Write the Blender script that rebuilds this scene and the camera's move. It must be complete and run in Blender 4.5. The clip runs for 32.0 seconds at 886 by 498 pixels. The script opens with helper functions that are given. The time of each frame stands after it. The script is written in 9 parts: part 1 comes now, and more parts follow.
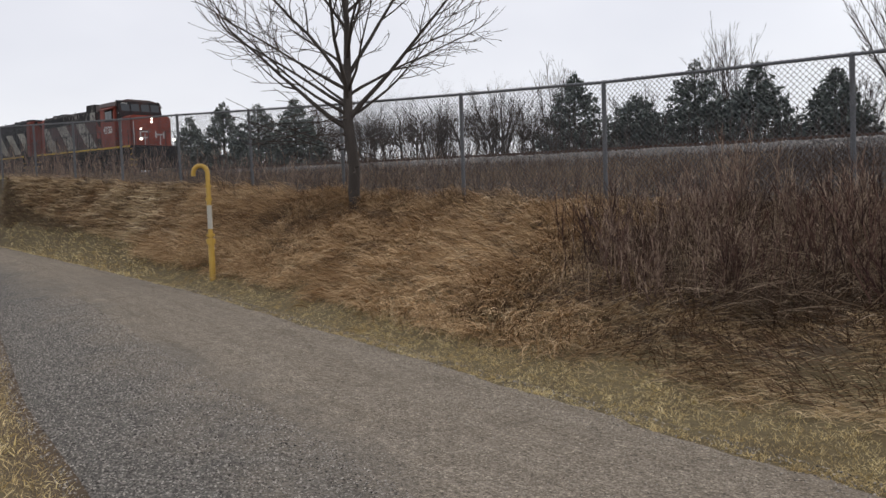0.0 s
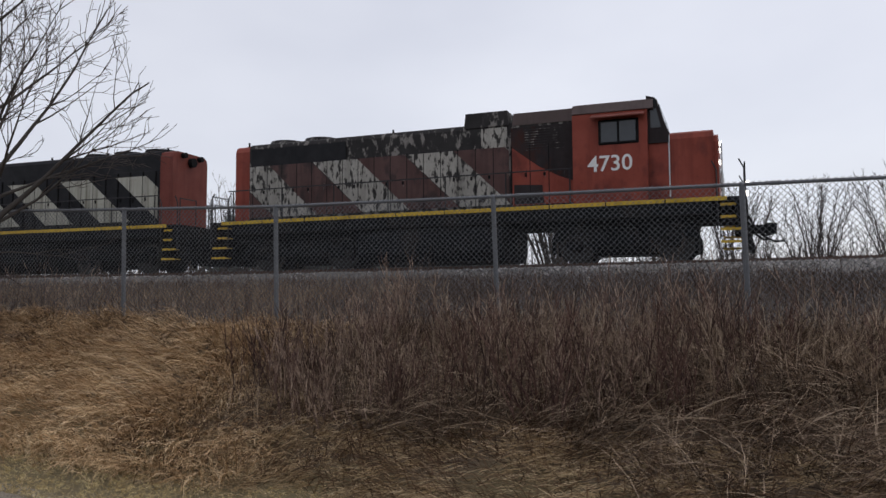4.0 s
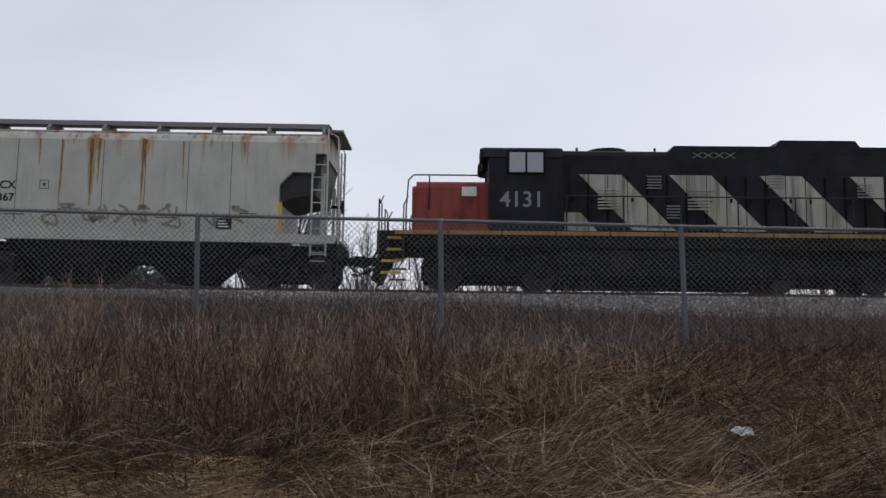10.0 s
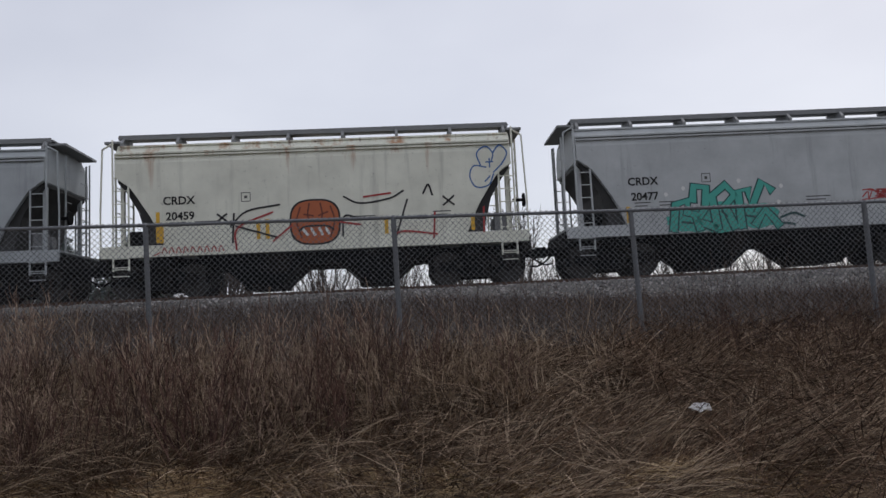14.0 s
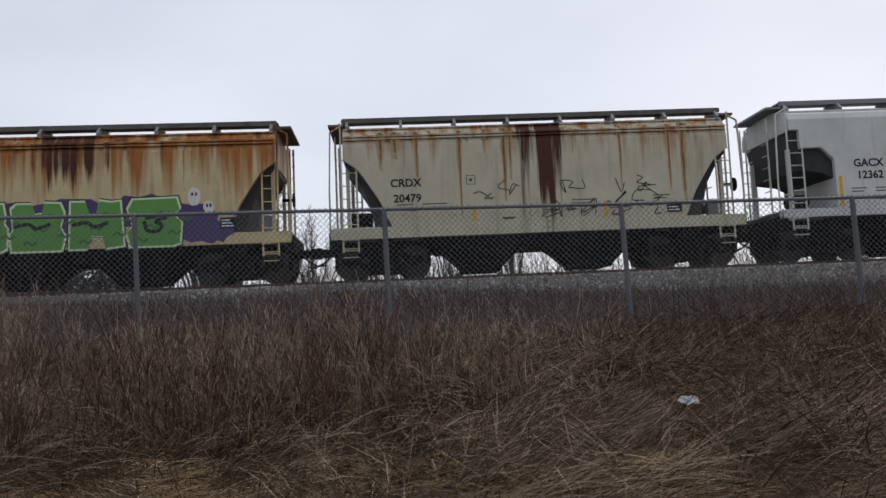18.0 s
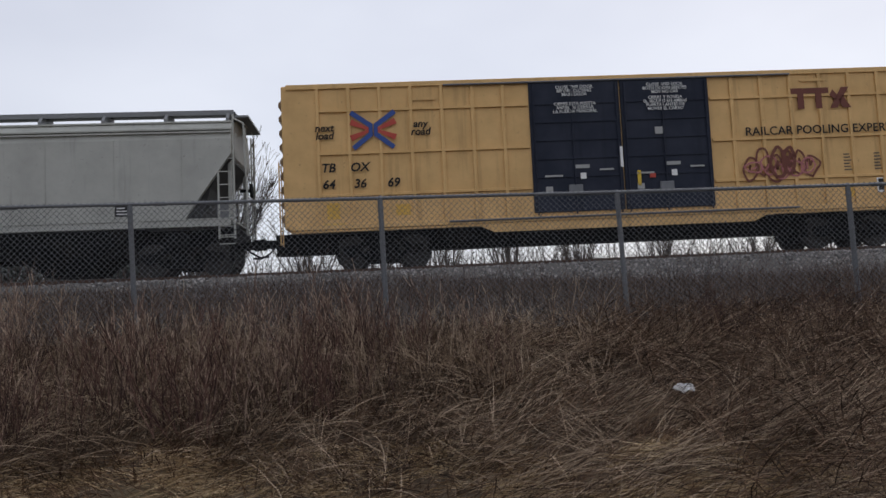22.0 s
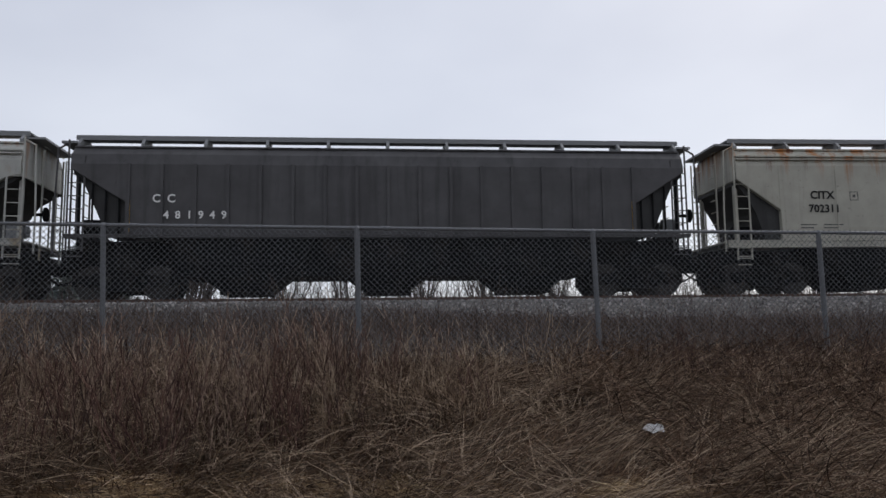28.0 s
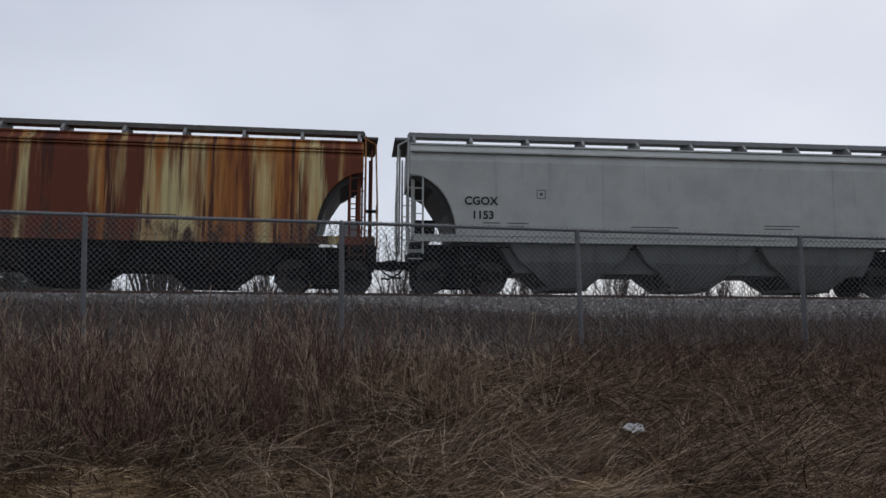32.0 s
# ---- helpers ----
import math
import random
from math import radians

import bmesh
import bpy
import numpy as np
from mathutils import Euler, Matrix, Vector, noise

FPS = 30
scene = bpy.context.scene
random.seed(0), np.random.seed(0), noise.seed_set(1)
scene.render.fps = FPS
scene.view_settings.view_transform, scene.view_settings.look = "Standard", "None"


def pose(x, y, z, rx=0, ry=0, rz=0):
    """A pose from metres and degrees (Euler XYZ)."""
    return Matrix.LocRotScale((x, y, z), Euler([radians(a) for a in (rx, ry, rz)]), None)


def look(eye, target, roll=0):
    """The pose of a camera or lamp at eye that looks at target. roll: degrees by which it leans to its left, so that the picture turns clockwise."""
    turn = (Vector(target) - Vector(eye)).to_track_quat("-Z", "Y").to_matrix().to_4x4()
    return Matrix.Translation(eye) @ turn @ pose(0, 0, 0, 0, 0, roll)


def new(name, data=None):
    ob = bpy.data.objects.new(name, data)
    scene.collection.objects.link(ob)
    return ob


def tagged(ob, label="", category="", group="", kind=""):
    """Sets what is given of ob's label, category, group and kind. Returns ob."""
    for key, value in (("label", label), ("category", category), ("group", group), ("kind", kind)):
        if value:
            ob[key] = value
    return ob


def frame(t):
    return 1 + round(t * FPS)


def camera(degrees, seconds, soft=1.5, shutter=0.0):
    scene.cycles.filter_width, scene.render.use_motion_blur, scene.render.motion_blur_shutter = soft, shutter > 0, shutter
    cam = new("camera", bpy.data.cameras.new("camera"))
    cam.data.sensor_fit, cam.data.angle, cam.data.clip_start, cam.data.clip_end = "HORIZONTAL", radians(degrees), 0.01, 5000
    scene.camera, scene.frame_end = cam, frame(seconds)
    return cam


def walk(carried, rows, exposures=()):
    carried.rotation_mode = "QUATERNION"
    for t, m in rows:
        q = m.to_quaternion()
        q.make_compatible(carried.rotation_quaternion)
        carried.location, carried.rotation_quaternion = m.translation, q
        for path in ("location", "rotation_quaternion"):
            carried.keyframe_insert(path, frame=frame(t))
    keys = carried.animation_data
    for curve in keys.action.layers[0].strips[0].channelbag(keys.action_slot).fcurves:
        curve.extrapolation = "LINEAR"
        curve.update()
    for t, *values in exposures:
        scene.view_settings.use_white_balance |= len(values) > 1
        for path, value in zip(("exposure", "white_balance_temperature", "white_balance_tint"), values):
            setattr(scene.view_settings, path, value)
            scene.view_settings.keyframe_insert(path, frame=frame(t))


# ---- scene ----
cam = camera(58.3, 32.0, soft=1.5)
EYE = (0.0, 0.0, 1.55)
# seconds and the turn of the hand-held camera (degrees about x, y, z)
TURNS = [
    (0, 86.44, 2.15, 45.82), (0.5, 86.59, 3.29, 44.08), (1, 88.17, 4.02, 42.33), (1.5, 89.93, 2.42, 37.63),
    (2, 90.01, 1.90, 34.98), (2.5, 91.29, 1.52, 31.40), (4.5, 95.40, 1.56, 20.98), (5, 96.20, 1.39, 20.20),
    (5.5, 96.30, 1.25, 19.63), (6, 96.26, 1.40, 19.51), (6.5, 96.17, 1.46, 18.54), (7, 94.62, 1.29, 17.30),
    (7.5, 94.56, 1.97, 16.54), (8, 94.59, 2.53, 15.58), (8.5, 94.36, 2.40, 12.98), (9, 94.45, 1.55, 6.08),
    (9.5, 95.18, 1.36, 2.38), (10, 95.97, 0.35, 1.32), (10.5, 96.24, 0.82, 1.30), (11, 96.16, 1.78, 1.19),
    (11.5, 96.17, 1.96, 1.18), (12, 95.95, 2.33, 0.86), (12.5, 95.22, 3.42, 0.62), (13, 95.27, 3.54, -0.70),
    (13.5, 95.43, 3.78, -1.52), (14, 95.53, 3.92, -1.62), (14.5, 95.45, 3.98, -2.21), (16.5, 94.31, 3.71, -2.94),
    (17, 94.38, 3.63, -2.67), (17.5, 94.49, 3.46, -2.47), (18, 94.92, 3.58, -2.35), (18.5, 94.63, 3.64, -2.29),
    (19, 93.65, 4.14, -2.56), (19.5, 93.70, 4.22, -2.99), (20, 93.80, 4.17, -3.08), (20.5, 93.94, 4.19, -2.97),
    (21, 93.75, 3.70, -2.46), (21.5, 93.72, 3.72, -2.42), (22, 94.08, 3.74, -2.61), (22.5, 94.36, 3.91, -3.09),
    (23, 94.81, 3.95, -3.08), (23.5, 95.03, 3.90, -3.18), (24, 95.13, 3.88, -3.33), (24.5, 95.30, 3.77, -3.67),
    (25, 95.41, 3.58, -4.07), (25.5, 95.43, 3.40, -3.85), (27.5, 95.99, 1.99, -4.81), (28, 96.34, 1.82, -4.54),
    (28.5, 96.43, 1.80, -3.72), (29, 96.34, 1.82, -3.15), (29.5, 96.41, 1.88, -3.14), (30, 96.33, 1.82, -3.30),
    (30.5, 96.62, 1.72, -3.03), (31, 96.63, 1.45, -3.18), (31.5, 96.49, 0.85, -5.05), (32, 96.07, 0.87, -5.77),
]
walk(cam, [(t, pose(*EYE, rx, ry, rz)) for t, rx, ry, rz in TURNS],
     exposures=[(0, 0.18, 6900, 10), (1.2, 0.14, 6850, 10), (2.0, 0.03, 6780, 10), (5, 0.0, 6600, 10), (9, -0.04, 6560, 10), (11, -0.13, 6560, 10), (14.5, -0.12, 6560, 10), (17, -0.02, 6560, 10), (20, 0.0, 6560, 10), (26, -0.05, 6520, 9), (32, -0.2, 6450, 9)])

# ---- light: flat overcast daylight ----
world = bpy.data.worlds.new("overcast")
scene.world = world
world.use_nodes = True
wn, wl = world.node_tree.nodes, world.node_tree.links
wn.clear()
w_out = wn.new("ShaderNodeOutputWorld")
w_sky = wn.new("ShaderNodeTexSky")
w_sky.sky_type, w_sky.sun_disc = "NISHITA", False
w_sky.sun_elevation, w_sky.sun_rotation = radians(38), radians(35)
w_skybg = wn.new("ShaderNodeBackground")
w_skybg.inputs["Strength"].default_value = 0.02
wl.new(w_sky.outputs[0], w_skybg.inputs[0])
# the cloud layer: soft grey-white with faint lavender billows
w_tc = wn.new("ShaderNodeTexCoord")
w_map = wn.new("ShaderNodeMapping")
w_map.inputs["Scale"].default_value = (1.2, 1.2, 2.6)
w_noise = wn.new("ShaderNodeTexNoise")
w_noise.inputs["Scale"].default_value, w_noise.inputs["Detail"].default_value = 1.6, 4.0
w_ramp = wn.new("ShaderNodeValToRGB")
w_ramp.color_ramp.elements[0].position, w_ramp.color_ramp.elements[0].color = 0.3, (0.60, 0.62, 0.71, 1)
w_ramp.color_ramp.elements[1].position, w_ramp.color_ramp.elements[1].color = 0.72, (0.75, 0.77, 0.85, 1)
w_cloud = wn.new("ShaderNodeBackground")
w_cloud.inputs["Strength"].default_value = 0.95
wl.new(w_tc.outputs["Generated"], w_map.inputs[0])
wl.new(w_map.outputs[0], w_noise.inputs["Vector"])
wl.new(w_noise.outputs["Fac"], w_ramp.inputs[0])
wl.new(w_ramp.outputs[0], w_cloud.inputs[0])
w_add = wn.new("ShaderNodeAddShader")
wl.new(w_skybg.outputs[0], w_add.inputs[0])
wl.new(w_cloud.outputs[0], w_add.inputs[1])
wl.new(w_add.outputs[0], w_out.inputs[0])
sun_data = bpy.data.lights.new("sun", "SUN")
sun_data.energy, sun_data.angle, sun_data.color = 0.7, radians(25), (1.0, 0.97, 0.93)
sun = new("sun", sun_data)
sun.matrix_world = look((20, 28, 40), (0, 8, 0))

# ---- helpers of this scene ----
def part(name, bm, material, parent=None, label="", smooth=False):
    """Links a bmesh as one mesh object under a thing or a part."""
    me = bpy.data.meshes.new(name)
    bm.to_mesh(me)
    bm.free()
    if smooth:
        me.polygons.foreach_set("use_smooth", [True] * len(me.polygons))
    for m in (material if isinstance(material, (list, tuple)) else [material]):
        me.materials.append(m)
    ob = new(name, me)
    if parent is not None:
        ob.parent = parent
    if label:
        ob["label"] = label
    return ob


def mesh_part(name, verts, faces, material, parent=None, label="", smooth=False):
    me = bpy.data.meshes.new(name)
    me.from_pydata(verts, [], faces)
    me.update()
    if smooth:
        me.polygons.foreach_set("use_smooth", [True] * len(me.polygons))
    for m in (material if isinstance(material, (list, tuple)) else [material]):
        me.materials.append(m)
    ob = new(name, me)
    if parent is not None:
        ob.parent = parent
    if label:
        ob["label"] = label
    return ob


def box(bm, x0, x1, y0, y1, z0, z1, bevel=0.0):
    """An axis-aligned box, its edges eased by bevel."""
    r = bmesh.ops.create_cube(bm, size=1.0)
    vs = r["verts"]
    for v in vs:
        v.co = Vector(((x0 + x1) / 2 + v.co.x * (x1 - x0), (y0 + y1) / 2 + v.co.y * (y1 - y0), (z0 + z1) / 2 + v.co.z * (z1 - z0)))
    if bevel:
        es = list({e for v in vs for e in v.link_edges})
        bmesh.ops.bevel(bm, geom=es, offset=bevel, segments=1, affect="EDGES")
    return vs


def rod(bm, a, b, r, n=6, r2=None):
    """A round bar from a to b."""
    a, b = Vector(a), Vector(b)
    q = (b - a).to_track_quat("Z", "Y")
    rings = []
    for p, rr in ((a, r), (b, r if r2 is None else r2)):
        rings.append([bm.verts.new(p + q @ Vector((rr * math.cos(k * math.tau / n), rr * math.sin(k * math.tau / n), 0))) for k in range(n)])
    for k in range(n):
        bm.faces.new((rings[0][k], rings[0][(k + 1) % n], rings[1][(k + 1) % n], rings[1][k]))
    bm.faces.new(rings[0][::-1])
    bm.faces.new(rings[1])


def tube(bm, pts, r, n=6):
    for a, b in zip(pts, pts[1:]):
        rod(bm, a, b, r, n)


def prism(bm, pts, y0, y1):
    """A polygon in the x-z plane, pulled from y0 to y1."""
    f = [bm.verts.new((x, y0, z)) for x, z in pts]
    b = [bm.verts.new((x, y1, z)) for x, z in pts]
    n = len(pts)
    bm.faces.new(f)
    bm.faces.new(b[::-1])
    for k in range(n):
        bm.faces.new((f[(k + 1) % n], f[k], b[k], b[(k + 1) % n]))


def disc(bm, c, axis, r, depth, n=20):
    c, a = Vector(c), Vector(axis).normalized()
    rod(bm, c - a * depth / 2, c + a * depth / 2, r, n)


def fixed(bm):
    bmesh.ops.recalc_face_normals(bm, faces=bm.faces[:])
    return bm


SHARED = {}


def shared(key, build):
    if key not in SHARED:
        bm = build()
        me = bpy.data.meshes.new(key)
        fixed(bm).to_mesh(me)
        bm.free()
        SHARED[key] = me
    return SHARED[key]


def put(name, key, build, mat, parent, m=None, label=""):
    """A part that shares its mesh with its like."""
    me = shared(key, build)
    if not me.materials:
        me.materials.append(mat)
    ob = new(name, me)
    ob.parent = parent
    if m is not None:
        ob.matrix_local = m
    if label:
        ob["label"] = label
    return ob


# ---- materials ----
def material(name, build=None, color=(0.5, 0.5, 0.5), rough=0.7, metal=0.0, vary=0.12, scale=3.0, bump=0.0, bump_scale=40.0, dirt=None, dirt_amount=0.5, dirt_scale=1.2, stretch=(1, 1, 1), rand=0.0):
    """A surface with colour that varies at two scales, dirt and a fine relief."""
    m = bpy.data.materials.new(name)
    m.use_nodes = True
    n, l = m.node_tree.nodes, m.node_tree.links
    b = n["Principled BSDF"]
    b.inputs["Roughness"].default_value, b.inputs["Metallic"].default_value = rough, metal
    tc = n.new("ShaderNodeTexCoord")
    mp = n.new("ShaderNodeMapping")
    mp.inputs["Scale"].default_value = stretch
    l.new(tc.outputs["Object"], mp.inputs[0])
    n1 = n.new("ShaderNodeTexNoise")
    n1.inputs["Scale"].default_value, n1.inputs["Detail"].default_value = scale, 6.0
    l.new(mp.outputs[0], n1.inputs["Vector"])
    mix = n.new("ShaderNodeMix")
    mix.data_type = "RGBA"
    mix.inputs[6].default_value = (*[max(0, c * (1 - vary)) for c in color], 1)
    mix.inputs[7].default_value = (*[min(1, c * (1 + vary)) for c in color], 1)
    l.new(n1.outputs["Fac"], mix.inputs[0])
    out = mix.outputs[2]
    if dirt is not None:
        n2 = n.new("ShaderNodeTexNoise")
        n2.inputs["Scale"].default_value, n2.inputs["Detail"].default_value, n2.inputs["Roughness"].default_value = dirt_scale, 8.0, 0.65
        l.new(mp.outputs[0], n2.inputs["Vector"])
        rp = n.new("ShaderNodeValToRGB")
        rp.color_ramp.elements[0].position, rp.color_ramp.elements[0].color = 0.62 - 0.3 * dirt_amount, (0, 0, 0, 1)
        rp.color_ramp.elements[1].position, rp.color_ramp.elements[1].color = 0.80 - 0.2 * dirt_amount, (1, 1, 1, 1)
        l.new(n2.outputs["Fac"], rp.inputs[0])
        m2 = n.new("ShaderNodeMix")
        m2.data_type = "RGBA"
        m2.inputs[7].default_value = (*dirt, 1)
        l.new(rp.outputs[0], m2.inputs[0])
        l.new(out, m2.inputs[6])
        out = m2.outputs[2]
    if rand:
        oi = n.new("ShaderNodeNewGeometry")
        hv = n.new("ShaderNodeHueSaturation")
        mr = n.new("ShaderNodeMapRange")
        mr.inputs[3].default_value, mr.inputs[4].default_value = 1 - rand, 1 + rand
        l.new(oi.outputs["Random Per Island"], mr.inputs[0])
        l.new(mr.outputs[0], hv.inputs["Value"])
        l.new(out, hv.inputs["Color"])
        out = hv.outputs[0]
    l.new(out, b.inputs["Base Color"])
    if bump:
        n3 = n.new("ShaderNodeTexNoise")
        n3.inputs["Scale"].default_value, n3.inputs["Detail"].default_value = bump_scale, 5.0
        l.new(mp.outputs[0], n3.inputs["Vector"])
        bp = n.new("ShaderNodeBump")
        bp.inputs["Strength"].default_value, bp.inputs["Distance"].default_value = bump, 0.02
        l.new(n3.outputs["Fac"], bp.inputs["Height"])
        l.new(bp.outputs[0], b.inputs["Normal"])
    return m


M = {}
M["galv"] = material("galvanised_steel", color=(0.15, 0.155, 0.165), rough=0.55, metal=0.4, vary=0.15, scale=8, bump=0.1)
M["wire"] = material("fence_wire", color=(0.10, 0.103, 0.11), rough=0.6, metal=0.3, vary=0.2, scale=3)
M["ballast"] = material("crushed_stone", color=(0.115, 0.106, 0.099), rough=0.95, vary=0.5, scale=16, bump=1.0, bump_scale=18, dirt=(0.16, 0.14, 0.125), dirt_amount=0.4, dirt_scale=2.5)
M["stone"] = material("ballast_stone", color=(0.215, 0.20, 0.188), rough=0.95, vary=0.25, scale=5, rand=0.7)
M["grit"] = material("path_grit", color=(0.25, 0.228, 0.20), rough=0.95, vary=0.2, scale=5, rand=0.9)
M["rail"] = material("rusty_rail", color=(0.10, 0.06, 0.045), rough=0.6, metal=0.5, vary=0.3, scale=4)
M["tie"] = material("creosoted_wood", color=(0.06, 0.045, 0.035), rough=0.9, vary=0.4, scale=6)
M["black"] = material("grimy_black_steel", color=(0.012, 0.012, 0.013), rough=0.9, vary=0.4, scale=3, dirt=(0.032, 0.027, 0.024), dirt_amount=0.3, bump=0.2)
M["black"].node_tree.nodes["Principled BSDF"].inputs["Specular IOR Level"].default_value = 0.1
M["wheel"] = material("wheel_steel", color=(0.03, 0.027, 0.025), rough=0.6, metal=0.4, vary=0.3, scale=6)

# ---- the lie of the land ----
GRADE = 0.018            # the line falls towards +x
TRACK_Y, RAIL_Z = 23.4, 2.72
BEND, BEND_W = 0.036, 8.0


def track_y(x):
    return TRACK_Y + BEND / 2 * (x - math.sqrt(x * x + BEND_W ** 2) + BEND_W)


def climb(x):
    """The line rises a little more towards the far bend."""
    return 0.0095 * 4.0 * np.log1p(np.exp(-(x + 12.0) / 4.0))


def rail_z(x):
    return RAIL_Z - GRADE * x + climb(x)


def track_pose(x):
    """A vehicle's pose with its middle at x on the line."""
    e = 4.0
    yaw = math.atan2(track_y(x + e) - track_y(x - e), 2 * e)
    return pose(x, track_y(x), rail_z(x), 0, math.degrees(math.atan2(rail_z(x - e) - rail_z(x + e), 2 * e)), math.degrees(yaw))


FENCE_TOP = [(-33.0, 3.25), (-21.6, 2.49), (-18.57, 2.31), (-15.5, 2.105), (-12.42, 1.906), (-9.33, 1.734), (-6.61, 1.589), (-3.33, 1.493), (-0.25, 1.392), (2.75, 1.291), (5.76, 1.206), (8.8, 1.12), (18.0, 0.86)]


def lerp(table, x):
    return float(np.interp(x, [a for a, _ in table], [b for _, b in table]))


def fence_y(x):
    return 9.9 + min(0.0, 0.055 * (x + 3.33))


def fence_top(x):
    return 1.55 + lerp(FENCE_TOP, x)


FENCE_H = 1.78
EDGE_FAR = [(-140, 16.09), (-41.01, 8.89), (-31.52, 8.2), (-26.98, 7.3), (-19.13, 6.81), (-11.9, 6.27), (-6.36, 5.38), (-3.68, 4.84), (-1.3, 4.35), (3, 3.4), (12, 1.4), (30, -2.6), (60, -9)]
EDGE_NEAR = [(-140, 13.5), (-41.01, 7.3), (-31.52, 6.3), (-26.98, 5.15), (-19.13, 4.06), (-11.9, 2.89), (-6.82, 1.75), (-4.55, 1.39), (0, 0.35), (3, -0.3), (12, -2.3), (30, -6.2), (60, -12.6)]


def smooth(a, b, v):
    s = np.clip((v - a) / (b - a), 0, 1)
    return s * s * (3 - 2 * s)


def path_z(x):
    """The path climbs gently towards -x."""
    return 0.06 * np.log1p(np.exp(-(x + 7.0) / 2.0))


def ground_z(x, y):
    """Height of the earth: path, bank up to the fence, strip, ballast shoulder, land beyond."""
    x, y = np.asarray(x, float), np.asarray(y, float)
    e = np.interp(x, [a for a, _ in EDGE_FAR], [b for _, b in EDGE_FAR])
    fy = 9.9 + np.minimum(0.0, 0.055 * (x + 3.33))
    zb = 1.55 + np.interp(x, [a for a, _ in FENCE_TOP], [b for _, b in FENCE_TOP]) - FENCE_H
    zr = RAIL_Z - GRADE * x + climb(x)
    ty = TRACK_Y + BEND / 2 * (x - np.sqrt(x * x + BEND_W ** 2) + BEND_W)
    far = np.maximum(e + 0.5, fy)
    s = np.clip((y - e) / np.maximum(fy - e, 0.5), 0, 1)
    pz = path_z(x)
    bank = pz + (zb - pz) * (0.55 * s + 0.45 * s * s * (3 - 2 * s))
    k = smooth(0, 1, (y - fy) / np.maximum(ty - 5.2 - fy, 1))
    strip = zb + (zr - 1.0 - zb) * k
    z = np.where(y < e, pz, np.where(y < fy, bank, strip))
    d = y - ty
    shoulder = np.interp(d, [-5.0, -2.6, 2.6, 5.0, 9.0], [-1.0, -0.22, -0.22, -0.62, -0.42])
    z = np.where(d > -5.2, zr + shoulder, z)
    bumps = 0.05 * np.sin(x * 2.1 + 1.3 * np.sin(y * 1.7)) * np.sin(y * 2.6 + x) + 0.03 * np.sin(5.1 * x + 2 * y)
    bumps = bumps + 0.05 * np.sin(3.1 * x + 1.9 * np.sin(1.3 * y)) * np.sin(4.4 * y + 0.9 * x + 0.6 * np.sin(2.2 * x))
    rough = np.clip((y - e - 0.2) / 1.2, 0, 1) * np.clip((-4.6 - d) / 1.0, 0, 1)
    return z + bumps * rough

# ---- ground ----
def grid_mesh(name, xs, ys, zf, mat):
    X, Y = np.meshgrid(xs, ys, indexing="ij")
    Zs = zf(X, Y)
    n, m = X.shape
    v = np.stack([X.ravel(), Y.ravel(), Zs.ravel()], 1)
    i = np.arange(n * m).reshape(n, m)
    q = np.stack([i[:-1, :-1].ravel(), i[1:, :-1].ravel(), i[1:, 1:].ravel(), i[:-1, 1:].ravel()], 1)
    return mesh_part(name, v.tolist(), q.tolist(), mat, smooth=True)


def cover_colors(ob):
    """The colour of the ground cover point by point: straw verge, tan bank, dark thatch, grey strip."""
    me = ob.data
    co = np.empty(len(me.vertices) * 3, np.float32)
    me.vertices.foreach_get("co", co)
    co = co.reshape(-1, 3)
    x, y = co[:, 0].astype(float), co[:, 1].astype(float)
    e = np.interp(x, [a for a, _ in EDGE_FAR], [b for _, b in EDGE_FAR])
    near = np.interp(x, [a for a, _ in EDGE_NEAR], [b for _, b in EDGE_NEAR])
    fy = 9.9 + np.minimum(0.0, 0.055 * (x + 3.33))
    wob = 0.5 * np.sin(1.9 * x + 1.4 * np.sin(1.3 * y)) + 0.3 * np.sin(4.3 * x - 2.1 * y)
    thatch, tan, straw, grey = np.array([0.115, 0.080, 0.050]), np.array([0.13, 0.088, 0.050]), np.array([0.165, 0.125, 0.06]), np.array([0.085, 0.070, 0.058])
    west = smooth(-4.2, -6.2, x + 0.7 * wob)[:, None]
    c = thatch * (1 - west) + tan * west
    v = smooth(1.5, 0.75, np.abs(y - e - 0.2) + 0.35 * wob)[:, None]
    v = np.maximum(v, smooth(0.1, -0.3, y - near)[:, None])
    c = c * (1 - v) + straw * v
    g = smooth(-0.4, 0.5, y - fy + 0.4 * wob)[:, None]
    c = c * (1 - g) + grey * g
    at = me.color_attributes.new("cover", "FLOAT_COLOR", "POINT")
    at.data.foreach_set("color", np.concatenate([c, np.ones((len(c), 1))], 1).astype(np.float32).ravel())
    m = me.materials[0]
    n, l = m.node_tree.nodes, m.node_tree.links
    b = n["Principled BSDF"]
    a = n.new("ShaderNodeAttribute")
    a.attribute_name = "cover"
    mx = n.new("ShaderNodeMix")
    mx.data_type, mx.blend_type = "RGBA", "MULTIPLY"
    mx.inputs[0].default_value = 1.0
    old = b.inputs["Base Color"].links[0].from_socket
    l.new(a.outputs["Color"], mx.inputs[6])
    l.new(old, mx.inputs[7])
    l.new(mx.outputs[2], b.inputs["Base Color"])


def land(x, y):
    return ground_z(np.clip(x, -140, 60), y)


